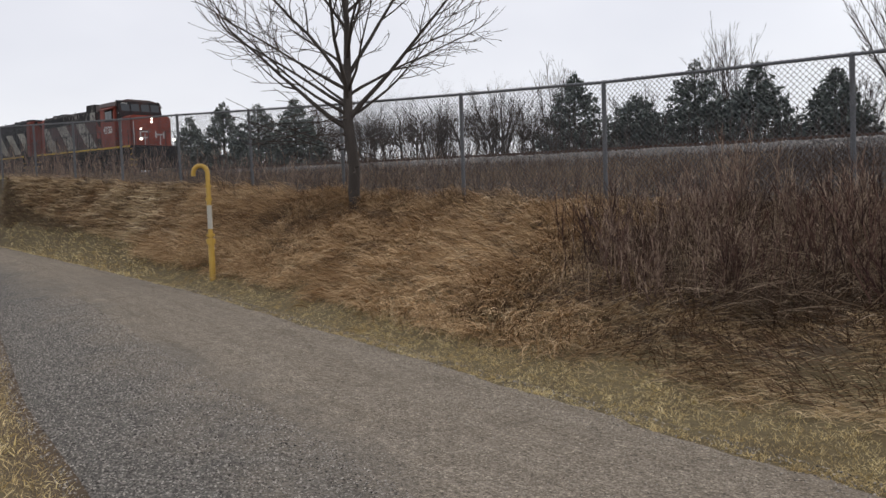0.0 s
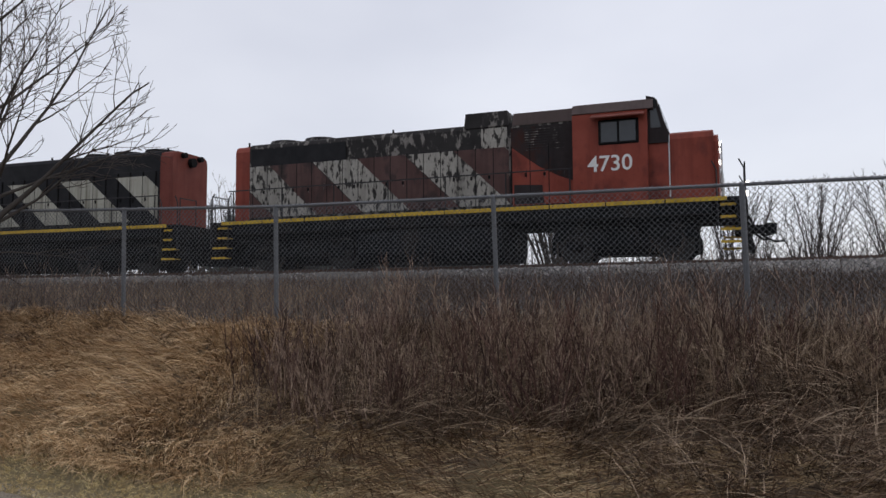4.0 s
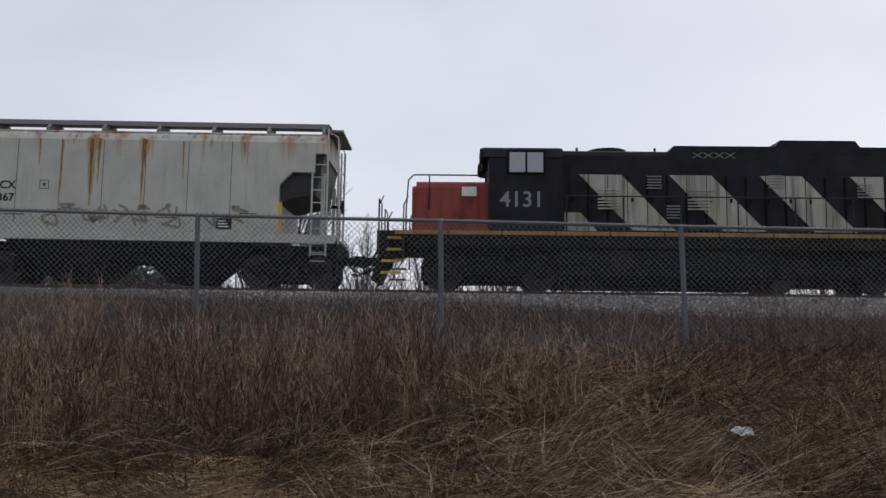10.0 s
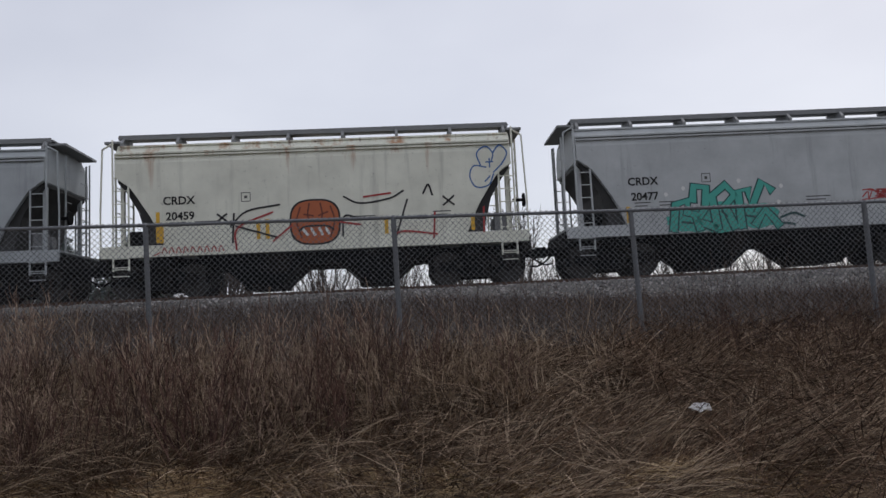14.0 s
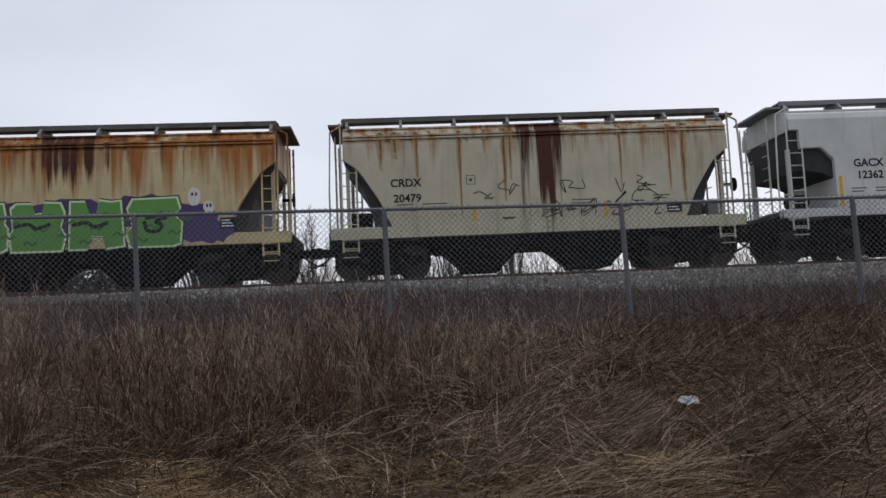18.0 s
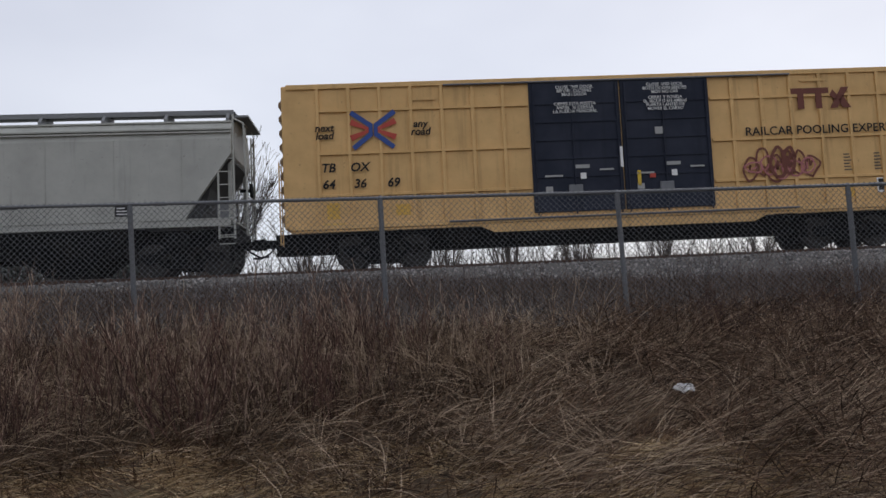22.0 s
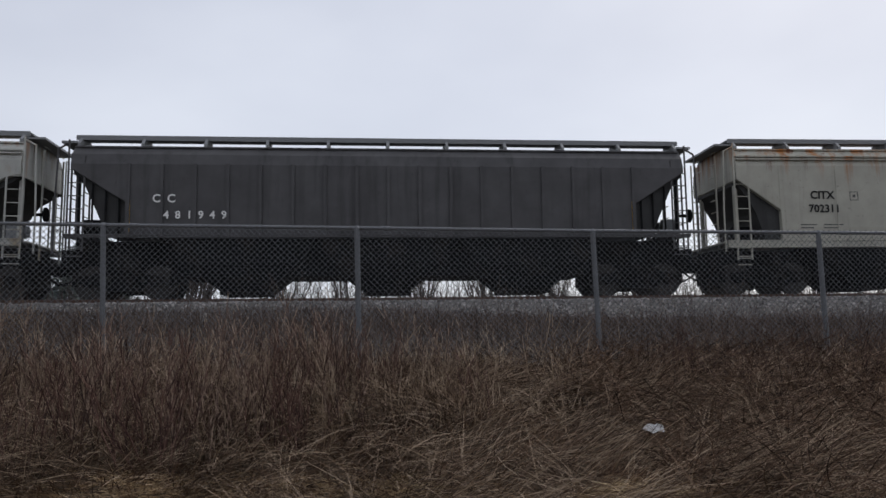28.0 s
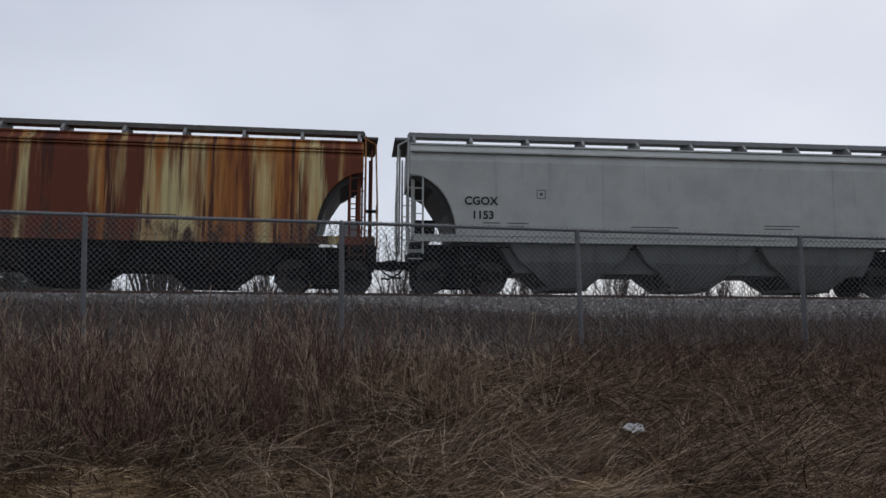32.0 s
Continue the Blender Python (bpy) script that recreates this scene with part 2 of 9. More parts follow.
M["soil"] = material("matted_dry_grass", color=(0.92, 0.92, 0.90), rough=1.0, vary=0.45, scale=9, bump=1.0, bump_scale=30, dirt=(0.52, 0.47, 0.44), dirt_amount=0.45, dirt_scale=1.6)
xs = np.unique(np.concatenate([-np.geomspace(60, 2500, 16), np.arange(-60, -26, 1.5), np.arange(-26, 20, 0.2), np.arange(20, 60, 2), np.geomspace(60, 2500, 14)]))
ys = np.unique(np.concatenate([-np.geomspace(6, 2500, 14), np.arange(-6, 0, 1.0), np.arange(0, 12, 0.2), np.arange(12, 34, 0.4), np.geomspace(34, 3000, 18)]))
ground = grid_mesh("ground", xs, ys, land, M["soil"])
cover_colors(ground)
tagged(ground, "brown matted winter grass on a railway bank", "ground", kind="structure")

def path_material():
    """Loose grey gravel on the near half of the path, packed brown stone dust on the far half."""
    m = bpy.data.materials.new("stone_dust_path")
    m.use_nodes = True
    n, l = m.node_tree.nodes, m.node_tree.links
    b = n["Principled BSDF"]
    b.inputs["Roughness"].default_value = 0.95
    b.inputs["Specular IOR Level"].default_value = 0.2
    tc = n.new("ShaderNodeTexCoord")
    sep = n.new("ShaderNodeSeparateXYZ")
    l.new(tc.outputs["Object"], sep.inputs[0])

    def tex(kind, scale, detail=4.0, stretch=(1, 1, 1)):
        mp = n.new("ShaderNodeMapping")
        mp.inputs["Scale"].default_value = stretch
        mp.inputs["Rotation"].default_value = (0, 0, 0.2)
        l.new(tc.outputs["Object"], mp.inputs[0])
        t = n.new("ShaderNodeTexVoronoi" if kind == "v" else "ShaderNodeTexNoise")
        t.inputs["Scale"].default_value = scale
        if kind != "v":
            t.inputs["Detail"].default_value = detail
            t.inputs["Roughness"].default_value = 0.65
        l.new(mp.outputs[0], t.inputs["Vector"])
        return t

    def ramp(src, stops):
        r = n.new("ShaderNodeValToRGB")
        for i, (p, c) in enumerate(stops):
            e = r.color_ramp.elements[i] if i < 2 else r.color_ramp.elements.new(p)
            e.position, e.color = p, (*c, 1)
        l.new(src, r.inputs[0])
        return r.outputs[0]

    def mix(f, a, c, mode="MIX"):
        x = n.new("ShaderNodeMix")
        x.data_type, x.blend_type = "RGBA", mode
        l.new(f, x.inputs[0]) if not isinstance(f, float) else None
        if isinstance(f, float):
            x.inputs[0].default_value = f
        l.new(a, x.inputs[6])
        l.new(c, x.inputs[7])
        return x.outputs[2]

    across = n.new("ShaderNodeAttribute")
    across.attribute_name = "across"
    lane = n.new("ShaderNodeCombineXYZ")
    for i, (src, f) in enumerate(((sep.outputs["X"], 0.35), (across.outputs["Fac"], 15.0))):
        q = n.new("ShaderNodeMath")
        q.operation = "MULTIPLY"
        q.inputs[1].default_value = f
        l.new(src, q.inputs[0])
        l.new(q.outputs[0], lane.inputs[i])
    ruts = n.new("ShaderNodeTexNoise")
    ruts.inputs["Scale"].default_value, ruts.inputs["Detail"].default_value, ruts.inputs["Roughness"].default_value, ruts.inputs["Distortion"].default_value = 1.3, 6.0, 0.6, 0.35
    l.new(lane.outputs[0], ruts.inputs["Vector"])
    peb = tex("v", 88.0)
    grit = tex("n", 85.0, 3.0)
    gravel = ramp(peb.outputs["Color"], [(0.0, (0.025, 0.023, 0.02)), (0.45, (0.112, 0.104, 0.092)), (0.8, (0.235, 0.217, 0.19)), (1.0, (0.62, 0.585, 0.53))])
    packed = ramp(grit.outputs["Fac"], [(0.25, (0.12, 0.103, 0.083)), (0.5, (0.265, 0.232, 0.190)), (0.78, (0.48, 0.425, 0.36))])
    specks = ramp(tex("v", 95.0).outputs["Color"], [(0.0, (0.35, 0.33, 0.31)), (0.4, (0.95, 0.94, 0.92)), (0.8, (1.15, 1.14, 1.12)), (1.0, (2.3, 2.24, 2.14))])
    packed = mix(1.0, packed, specks, "MULTIPLY")
    streak = ramp(tex("n", 2.4, 6.0, (0.22, 1.6, 1)).outputs["Fac"], [(0.36, (0.92, 0.91, 0.90)), (0.62, (1.0, 1.0, 1.0))])
    packed = mix(1.0, packed, streak, "MULTIPLY")
    packed = mix(1.0, packed, ramp(ruts.outputs["Fac"], [(0.33, (0.84, 0.82, 0.80)), (0.43, (0.97, 0.97, 0.96)), (0.60, (1.0, 1.0, 1.0)), (0.72, (1.12, 1.12, 1.10))]), "MULTIPLY")
    packed = mix(1.0, packed, ramp(tex("n", 7.0, 6.0).outputs["Fac"], [(0.35, (0.84, 0.83, 0.82)), (0.6, (1.04, 1.04, 1.04))]), "MULTIPLY")
    packed = mix(1.0, packed, ramp(tex("n", 30.0, 5.0, (0.7, 1.4, 1)).outputs["Fac"], [(0.34, (0.62, 0.60, 0.57)), (0.47, (0.96, 0.95, 0.94)), (0.66, (1.22, 1.21, 1.19))]), "MULTIPLY")
    wob = n.new("ShaderNodeMath")
    wob.operation = "MULTIPLY_ADD"
    wob.inputs[1].default_value = 0.62
    l.new(tex("n", 1.3, 6.0).outputs["Fac"], wob.inputs[0])
    l.new(across.outputs["Fac"], wob.inputs[2])
    fac = n.new("ShaderNodeMapRange")
    fac.inputs[1].default_value, fac.inputs[2].default_value = 0.50, 0.84
    l.new(wob.outputs[0], fac.inputs[0])
    col = mix(fac.outputs[0], gravel, packed)
    l.new(col, b.inputs["Base Color"])
    bp = n.new("ShaderNodeBump")
    bp.inputs["Strength"].default_value, bp.inputs["Distance"].default_value = 0.9, 0.012
    l.new(peb.outputs["Distance"], bp.inputs["Height"])
    l.new(bp.outputs[0], b.inputs["Normal"])
    return m


M["path"] = path_material()


def path_mesh():
    vs, fs, k, span = [], [], 15, []
    px = np.unique(np.concatenate([np.arange(-110, -30, 4), np.arange(-30, 16, 0.25), np.arange(16, 50, 4)]))
    for i, x in enumerate(px):
        a, b = lerp(EDGE_NEAR, x), lerp(EDGE_FAR, x)
        wob = 0.07 * math.sin(x * 3.3) + 0.05 * math.sin(x * 7.9 + 1)
        for j in range(k):
            s = j / (k - 1)
            y = a + (b - a) * s + (wob if j == k - 1 else 0)
            span.append(s)
            vs.append((x, y, path_z(x) + 0.008 + 0.06 * (1 - (2 * s - 1) ** 2) - (0.05 if j in (0, k - 1) else 0)))
        if i:
            for j in range(k - 1):
                p = (i - 1) * k + j
                fs.append((p, p + k, p + k + 1, p + 1))
    ob = mesh_part("road", vs, fs, M["path"], smooth=True)
    ob.data.attributes.new("across", "FLOAT", "POINT").data.foreach_set("value", span)
    return tagged(ob, "grey-brown stone dust footpath with faint wheel marks", "path", kind="structure")



def stones(name, x, y, z, s, rng, mat):
    """Loose angular stones of size s at the given places, as one mesh."""
    n = len(x)
    base = np.array([(1, 0, -0.5), (-0.5, 0.87, -0.5), (-0.5, -0.87, -0.5), (0.2, 0.1, 0.8), (0.9, 0.6, 0.2), (-0.8, 0.2, 0.3)])
    tri = np.array([(0, 4, 3), (4, 1, 3), (1, 5, 3), (5, 2, 3), (2, 0, 3), (0, 1, 4), (1, 2, 5)])
    ang = rng.uniform(0, math.tau, n)
    ca, sa = np.cos(ang)[:, None], np.sin(ang)[:, None]
    bx, by, bz = base[:, 0][None], base[:, 1][None], base[:, 2][None]
    V = np.stack([x[:, None] + s[:, None] * (bx * ca - by * sa), y[:, None] + s[:, None] * (bx * sa + by * ca), z[:, None] + s[:, None] * bz * rng.uniform(0.5, 1, n)[:, None]], 2)
    F = (tri[None] + (np.arange(n) * 6)[:, None, None]).reshape(-1, 3)
    return mesh_part(name, V.reshape(-1, 3).tolist(), F.tolist(), mat)


path_mesh()


def path_gravel():
    """Loose grit on the path, thick on its near half."""
    rng = np.random.default_rng(8)
    n = 30000
    x = rng.uniform(-13, -0.5, n)
    s = np.where(rng.random(n) < 0.82, rng.uniform(0.01, 0.42, n), 1.0 - 0.6 * rng.random(n) ** 2.2)
    a = np.interp(x, [p for p, _ in EDGE_NEAR], [q for _, q in EDGE_NEAR])
    b = np.interp(x, [p for p, _ in EDGE_FAR], [q for _, q in EDGE_FAR])
    z = path_z(x) + 0.010 + 0.06 * (1 - (2 * s - 1) ** 2)
    ob = stones("path_grit", x, a + (b - a) * s, z, rng.uniform(0.0035, 0.009, n) * np.where((s > 0.42) & (s < 0.9), 0.6, 1.0), rng, M["grit"])
    tagged(ob, "loose grey grit on the path", "gravel", kind="stuff")


path_gravel()


# ---- railway track ----
def track():
    bm = bmesh.new()
    st = list(np.arange(-420, 81, 6.0))
    for side in (-0.7525, 0.7525):
        for h0, h1, w in ((-0.17, -0.15, 0.07), (-0.15, -0.04, 0.010), (-0.04, 0.0, 0.036)):
            rows = []
            for x in st:
                y, z = track_y(x) + side, rail_z(x)
                rows.append([bm.verts.new((x, y + dy, z + dz)) for dy, dz in ((-w, h0), (w, h0), (w, h1), (-w, h1))])
            for a, b in zip(rows, rows[1:]):
                for k in range(4):
                    bm.faces.new((a[k], b[k], b[(k + 1) % 4], a[(k + 1) % 4]))
    t = part("railway_track", fixed(bm), M["rail"])
    tagged(t, "rusty steel rails of a single railway line", "railway track", kind="structure")
    bm = bmesh.new()
    box(bm, -0.11, 0.11, -1.3, 1.3, -0.33, -0.171, 0.01)
    first = None
    for i, x in enumerate(np.arange(-62, 34, 0.54)):
        if first is None:
            first = part("sleeper", bm, M["tie"], t)
            ob = first
        else:
            ob = new("sleeper", first.data)
            ob.parent = t
        ob.matrix_local = pose(x, track_y(x), rail_z(x), 0, math.degrees(math.atan(GRADE)), random.uniform(-1, 1))


def ballast():
    """The ballast bed with its shoulders, and loose stones along the near shoulder."""
    st = np.concatenate([np.arange(-420, -70, 10), np.arange(-70, 36, 0.4), np.arange(36, 81, 5)])
    prof = [(-5.0, -1.05), (-4.2, -0.72), (-3.4, -0.44), (-2.75, -0.22), (-2.3, -0.185), (-1.0, -0.19), (1.0, -0.19), (2.3, -0.185), (2.75, -0.24), (5.0, -0.66)]
    vs, fs, k = [], [], len(prof)
    rng = np.random.default_rng(4)
    for i, x in enumerate(st):
        for j, (dy, dz) in enumerate(prof):
            vs.append((x, track_y(x) + dy + rng.normal(0, 0.04), rail_z(x) + dz + 0.012 + rng.normal(0, 0.018)))
        if i:
            for j in range(k - 1):
                p = (i - 1) * k + j
                fs.append((p, p + k, p + k + 1, p + 1))
    b = mesh_part("ballast_bed", vs, fs, M["ballast"])
    tagged(b, "grey crushed stone ballast under the rails", "ballast", kind="structure")
    n = 17000
    x = np.concatenate([rng.uniform(-40, 22, 7000), rng.uniform(-8, 18, n - 7000)])
    dy = rng.uniform(-4.3, -0.9, n)
    y = np.array([track_y(a) for a in x]) + dy
    z = rail_z(x) + np.interp(dy, [p[0] for p in prof], [p[1] for p in prof]) + 0.015
    s = 0.024 + 0.05 * rng.uniform(0, 1, n) ** 2
    ob = stones("ballast_stones", x, y, z, s, rng, M["stone"])
    tagged(ob, "loose grey ballast stones on the shoulder", "gravel", kind="stuff")


track()
ballast()


# ---- chain-link fence ----
POSTS = [-33.6, -30.6, -27.6, -24.6, -21.6, -18.57, -15.5, -12.42, -9.33, -6.61, -3.33, -0.25, 2.75, 5.76, 8.8, 11.85, 14.9]


def band_mesh():
    bm = bmesh.new()
    rod(bm, (0, 0, -0.012), (0, 0, 0.012), 0.038, 10)
    return bm


def fence():
    f = new("chain_link_fence")
    f.empty_display_size = 0.3
    f.matrix_world = pose(POSTS[0], fence_y(POSTS[0]), fence_top(POSTS[0]) - FENCE_H)
    inv = f.matrix_world.inverted()
    tagged(f, "galvanised chain-link fence with round posts and top rail", "fence")
    rng = random.Random(3)
    for x in POSTS:
        y, z = fence_y(x), fence_top(x)
        bm = bmesh.new()
        rod(bm, (0, 0, -FENCE_H - 0.5), (0, 0, 0.015), 0.033, 10)
        rod(bm, (0, 0, 0.0), (0, 0, 0.03), 0.041, 10, 0.02)
        ob = part("post", bm, M["galv"], f, smooth=False)
        ob.matrix_local = inv @ pose(x, y, z, rng.uniform(-0.5, 0.5), rng.uniform(-0.5, 0.5))
        for dz in (-0.12, -0.55, -1.0, -1.5):
            put("tie_band", "tie_band", band_mesh, M["galv"], ob, pose(0, 0, dz))
    for a, b in zip(POSTS, POSTS[1:]):
        A = Vector((a, fence_y(a), fence_top(a)))
        B = Vector((b, fence_y(b), fence_top(b)))
        bm = bmesh.new()
        rod(bm, inv @ A, inv @ B, 0.022, 8)
        rod(bm, inv @ (A * 0.9 + B * 0.1), inv @ (A * 0.9 + B * 0.1 + (B - A).normalized() * 0.12), 0.027, 8)
        part("top_rail", bm, M["galv"], f)
        # woven mesh: two sets of slanting wires
        vs, fs = [], []
        length, step, r = (B - A).length, 0.072, 0.0032
        h = FENCE_H - 0.02
        n = int((length + h) / step) + 1
        d = (B - A) / length
        side = Vector((-d.y, d.x, 0)).normalized()
        for s, off in ((1, -0.034), (-1, -0.040)):
            for k in range(n):
                u0 = k * step - h
                p, q = (u0, -h), (u0 + h, 0.03)
                if s < 0:
                    p, q = (u0, 0.03), (u0 + h, -h)
                lo, hi = max(0.0, (0 - p[0]) / h), min(1.0, (length - p[0]) / h)
                if hi - lo < 0.02:
                    continue
                p2 = (p[0] + h * lo, p[1] + (q[1] - p[1]) * lo)
                q2 = (p[0] + h * hi, p[1] + (q[1] - p[1]) * hi)
                P = A + d * p2[0] + Vector((0, 0, p2[1])) + side * off
                Q = A + d * q2[0] + Vector((0, 0, q2[1])) + side * off
                w = (Q - P).normalized()
                u = w.cross(side).normalized()
                i0 = len(vs)
                for c in (P, Q):
                    for ang in (0, 2.094, 4.189):
                        vs.append(inv @ (c + (u * math.cos(ang) + side * math.sin(ang)) * r))
                fs += [(i0, i0 + 1, i0 + 4, i0 + 3), (i0 + 1, i0 + 2, i0 + 5, i0 + 4), (i0 + 2, i0, i0 + 3, i0 + 5)]
        mesh_part("wire_mesh", vs, fs, M["wire"], f, "woven galvanised wire mesh")


fence()

# ---- rolling stock ----
def paint(name, color, rough=0.55, rust=0.0, grime=0.3, rust_color=(0.115, 0.036, 0.016), streak_scale=0.9, rust_top=0.0, blotch=None, mottle=None, mottle_scale=0.8, mottle_stretch=(1, 1, 0.6), mottle_range=(0.52, 0.66), stain=(0.32, 0.125, 0.032), columns=False, rust_dark=1.0):
    """Weathered railway paint: fading, downward grime and, with rust, downward rust runs."""
    m = bpy.data.materials.new(name)
    m.use_nodes = True
    n, l = m.node_tree.nodes, m.node_tree.links
    b = n["Principled BSDF"]
    b.inputs["Roughness"].default_value = rough
    b.inputs["Specular IOR Level"].default_value = 0.18
    tc = n.new("ShaderNodeTexCoord")

    sep = n.new("ShaderNodeSeparateXYZ")
    l.new(tc.outputs["Object"], sep.inputs[0])

    def calc(op, a, b_=0.0, c=0.0):
        q = n.new("ShaderNodeMath")
        q.operation = op
        for i, v in enumerate((a, b_, c)):
            if isinstance(v, (int, float)):
                q.inputs[i].default_value = v
            else:
                l.new(v, q.inputs[i])
        return q.outputs[0]

    def noise_fac(scale, stretch, lo, hi, detail=7.0, rough_n=0.6, lift=None):
        mp = n.new("ShaderNodeMapping")
        mp.inputs["Scale"].default_value = stretch
        mp.inputs["Location"].default_value = (random.uniform(0, 30), random.uniform(0, 30), random.uniform(0, 30))
        l.new(tc.outputs["Object"], mp.inputs[0])
        t = n.new("ShaderNodeTexNoise")
        t.inputs["Scale"].default_value, t.inputs["Detail"].default_value, t.inputs["Roughness"].default_value = scale, detail, rough_n
        l.new(mp.outputs[0], t.inputs["Vector"])
        r = n.new("ShaderNodeMapRange")
        r.inputs[1].default_value, r.inputs[2].default_value = lo, hi
        l.new(t.outputs["Fac"] if lift is None else calc("ADD", t.outputs["Fac"], lift), r.inputs[0])
        return r.outputs[0]

    def over(below, fac, color):
        x = n.new("ShaderNodeMix")
        x.data_type = "RGBA"
        l.new(fac, x.inputs[0])
        if isinstance(below, tuple):
            x.inputs[6].default_value = (*below, 1)
        else:
            l.new(below, x.inputs[6])
        x.inputs[7].default_value = (*color, 1)
        return x.outputs[2]

    fade = tuple(min(1, c * 1.25 + 0.015) for c in color)
    out = over(color, noise_fac(1.3, (1, 1, 1), 0.3, 0.75), fade)
    dark = tuple(c * 0.55 for c in color)
    if grime:
        out = over(out, noise_fac(2.2, (1.6, 1.6, 0.12), 0.62 - 0.25 * grime, 0.95 - 0.2 * grime), dark)
        out = over(out, noise_fac(9.0, (1, 1, 1), 0.66 - 0.1 * grime, 0.82), tuple(c * 0.45 + 0.01 for c in color))
    if rust:
        out = over(out, noise_fac(streak_scale, (2.0, 2.0, 0.10), 0.62 - 0.28 * rust, 0.80 - 0.26 * rust), tuple(c * 1.9 + 0.03 for c in rust_color))
        out = over(out, noise_fac(streak_scale * 1.4, (2.4, 2.4, 0.16), 0.70 - 0.24 * rust, 0.80 - 0.2 * rust), rust_color)
        out = over(out, noise_fac(3.0, (1, 1, 0.5), 0.74 - 0.16 * rust, 0.84 - 0.1 * rust), tuple(c * 0.6 for c in rust_color))
    if rust_top:
        lift = calc("MULTIPLY_ADD", sep.outputs["Z"], 0.15, -0.15 * 3.55)
        out = over(out, noise_fac(1.3, (2.2, 2.2, 0.10), 0.64 - 0.24 * rust_top, 0.84 - 0.26 * rust_top, lift=lift), stain)
        out = over(out, noise_fac(1.9, (2.6, 2.6, 0.14), 0.70 - 0.20 * rust_top * rust_dark, 0.86 - 0.2 * rust_top * rust_dark, lift=lift), rust_color)
    if blotch:
        for x0, x1, zmin, fall in blotch:
            d = calc("ABSOLUTE", calc("SUBTRACT", sep.outputs["X"], (x0 + x1) / 2))
            m1 = calc("MULTIPLY_ADD", d, -0.35, 0.35 * (x1 - x0) / 2)
            m2 = calc("MINIMUM", calc("MULTIPLY_ADD", sep.outputs["Z"], fall, -fall * zmin), 0.15)
            fac = noise_fac(1.7, (3.6, 0.3, 0.12), 0.47, 0.58, lift=calc("ADD", calc("MINIMUM", m1, 0.06), calc("MINIMUM", m2, 0.06)))
            out = over(out, fac, (0.068, 0.024, 0.014))
    if columns:
        out = over(out, noise_fac(1.0, (1.15, 0.1, 0.07), 0.43, 0.53, 4.0), (0.36, 0.145, 0.035))
        out = over(out, noise_fac(1.0, (1.35, 0.1, 0.09), 0.425, 0.525, 5.0), (0.125, 0.034, 0.016))
        out = over(out, noise_fac(2.2, (1.7, 0.1, 0.07), 0.56, 0.62, 4.0), (0.07, 0.024, 0.016))
        out = over(out, noise_fac(2.2, (1.2, 0.1, 0.5), 0.60, 0.72, 7.0, lift=calc("MULTIPLY_ADD", sep.outputs["Z"], -0.16, 0.16 * 2.3)), (0.06, 0.032, 0.022))
    if mottle:
        out = over(out, noise_fac(mottle_scale, mottle_stretch, *mottle_range), mottle)
    l.new(out, b.inputs["Base Color"])
    bp = n.new("ShaderNodeBump")
    bp.inputs["Strength"].default_value, bp.inputs["Distance"].default_value = 0.12, 0.03
    l.new(noise_fac(1.8, (1, 1, 1), 0, 1), bp.inputs["Height"])
    l.new(bp.outputs[0], b.inputs["Normal"])
    return m


def plain(name, color, rough=0.6, metal=0.0):
    return material(name, color=color, rough=rough, metal=metal, vary=0.12, scale=5)


P = {
    "white": plain("white_lettering", (0.72, 0.72, 0.70)), "ink": plain("black_lettering", (0.012, 0.012, 0.013), 0.9),
    "yellow": plain("yellow_paint", (0.62, 0.42, 0.04)), "orange_mark": plain("amber_reflector", (0.62, 0.36, 0.03)),
    "grille": material("dark_louvre", color=(0.012, 0.013, 0.015), rough=0.8, vary=0.3, scale=30, stretch=(1, 1, 4)),
    # "sheet" is body paint darkened to hold the shade at the wagon ends
    "faint_white": plain("worn_white_lettering", (0.34, 0.34, 0.33), 0.8), "touch_up": paint("touch_up_yellow", (0.56, 0.34, 0.07), grime=0.2), "faint": plain("worn_lettering", (0.07, 0.07, 0.068), 0.8), "board": paint("weathered_board", (0.095, 0.09, 0.082), grime=0.5), "sheet": paint("shaded_end_sheet", (0.030, 0.030, 0.030), grime=0.5), "glass": plain("cab_glass", (0.03, 0.035, 0.04), 0.12), "alu": plain("grey_steel", (0.19, 0.195, 0.20), 0.6, 0.2),
}


def text(string, size, x, z, y, mat, parent, name="lettering", label="", align="CENTER", shear=0.0, spacing=1.0, bold=0.010):
    """Raised letters on a vehicle's near side (facing -y)."""
    cu = bpy.data.curves.new("letters", "FONT")
    cu.body, cu.size, cu.align_x, cu.extrude, cu.shear, cu.space_character, cu.resolution_u, cu.offset = string, size, align, 0.003, shear, spacing, 3, bold * size
    tmp = new("letters", cu)
    me = bpy.data.meshes.new_from_object(tmp.evaluated_get(bpy.context.evaluated_depsgraph_get()))
    bpy.data.objects.remove(tmp)
    bpy.data.curves.remove(cu)
    me.materials.append(mat)
    ob = new(name, me)
    ob.parent = parent
    ob.matrix_local = pose(x, y - 0.005, z, 90, 0, 0)
    if label:
        ob["label"] = label
    return ob


def plate(name, pts, y, mat, parent, label="", thick=0.006):
    """A thin painted or bolted panel on the near side, its outline in x-z."""
    bm = bmesh.new()
    prism(bm, pts, y - thick, y + 0.004)
    return part(name, fixed(bm), mat, parent, label)


def rect(x0, x1, z0, z1):
    return [(x0, z0), (x1, z0), (x1, z1), (x0, z1)]


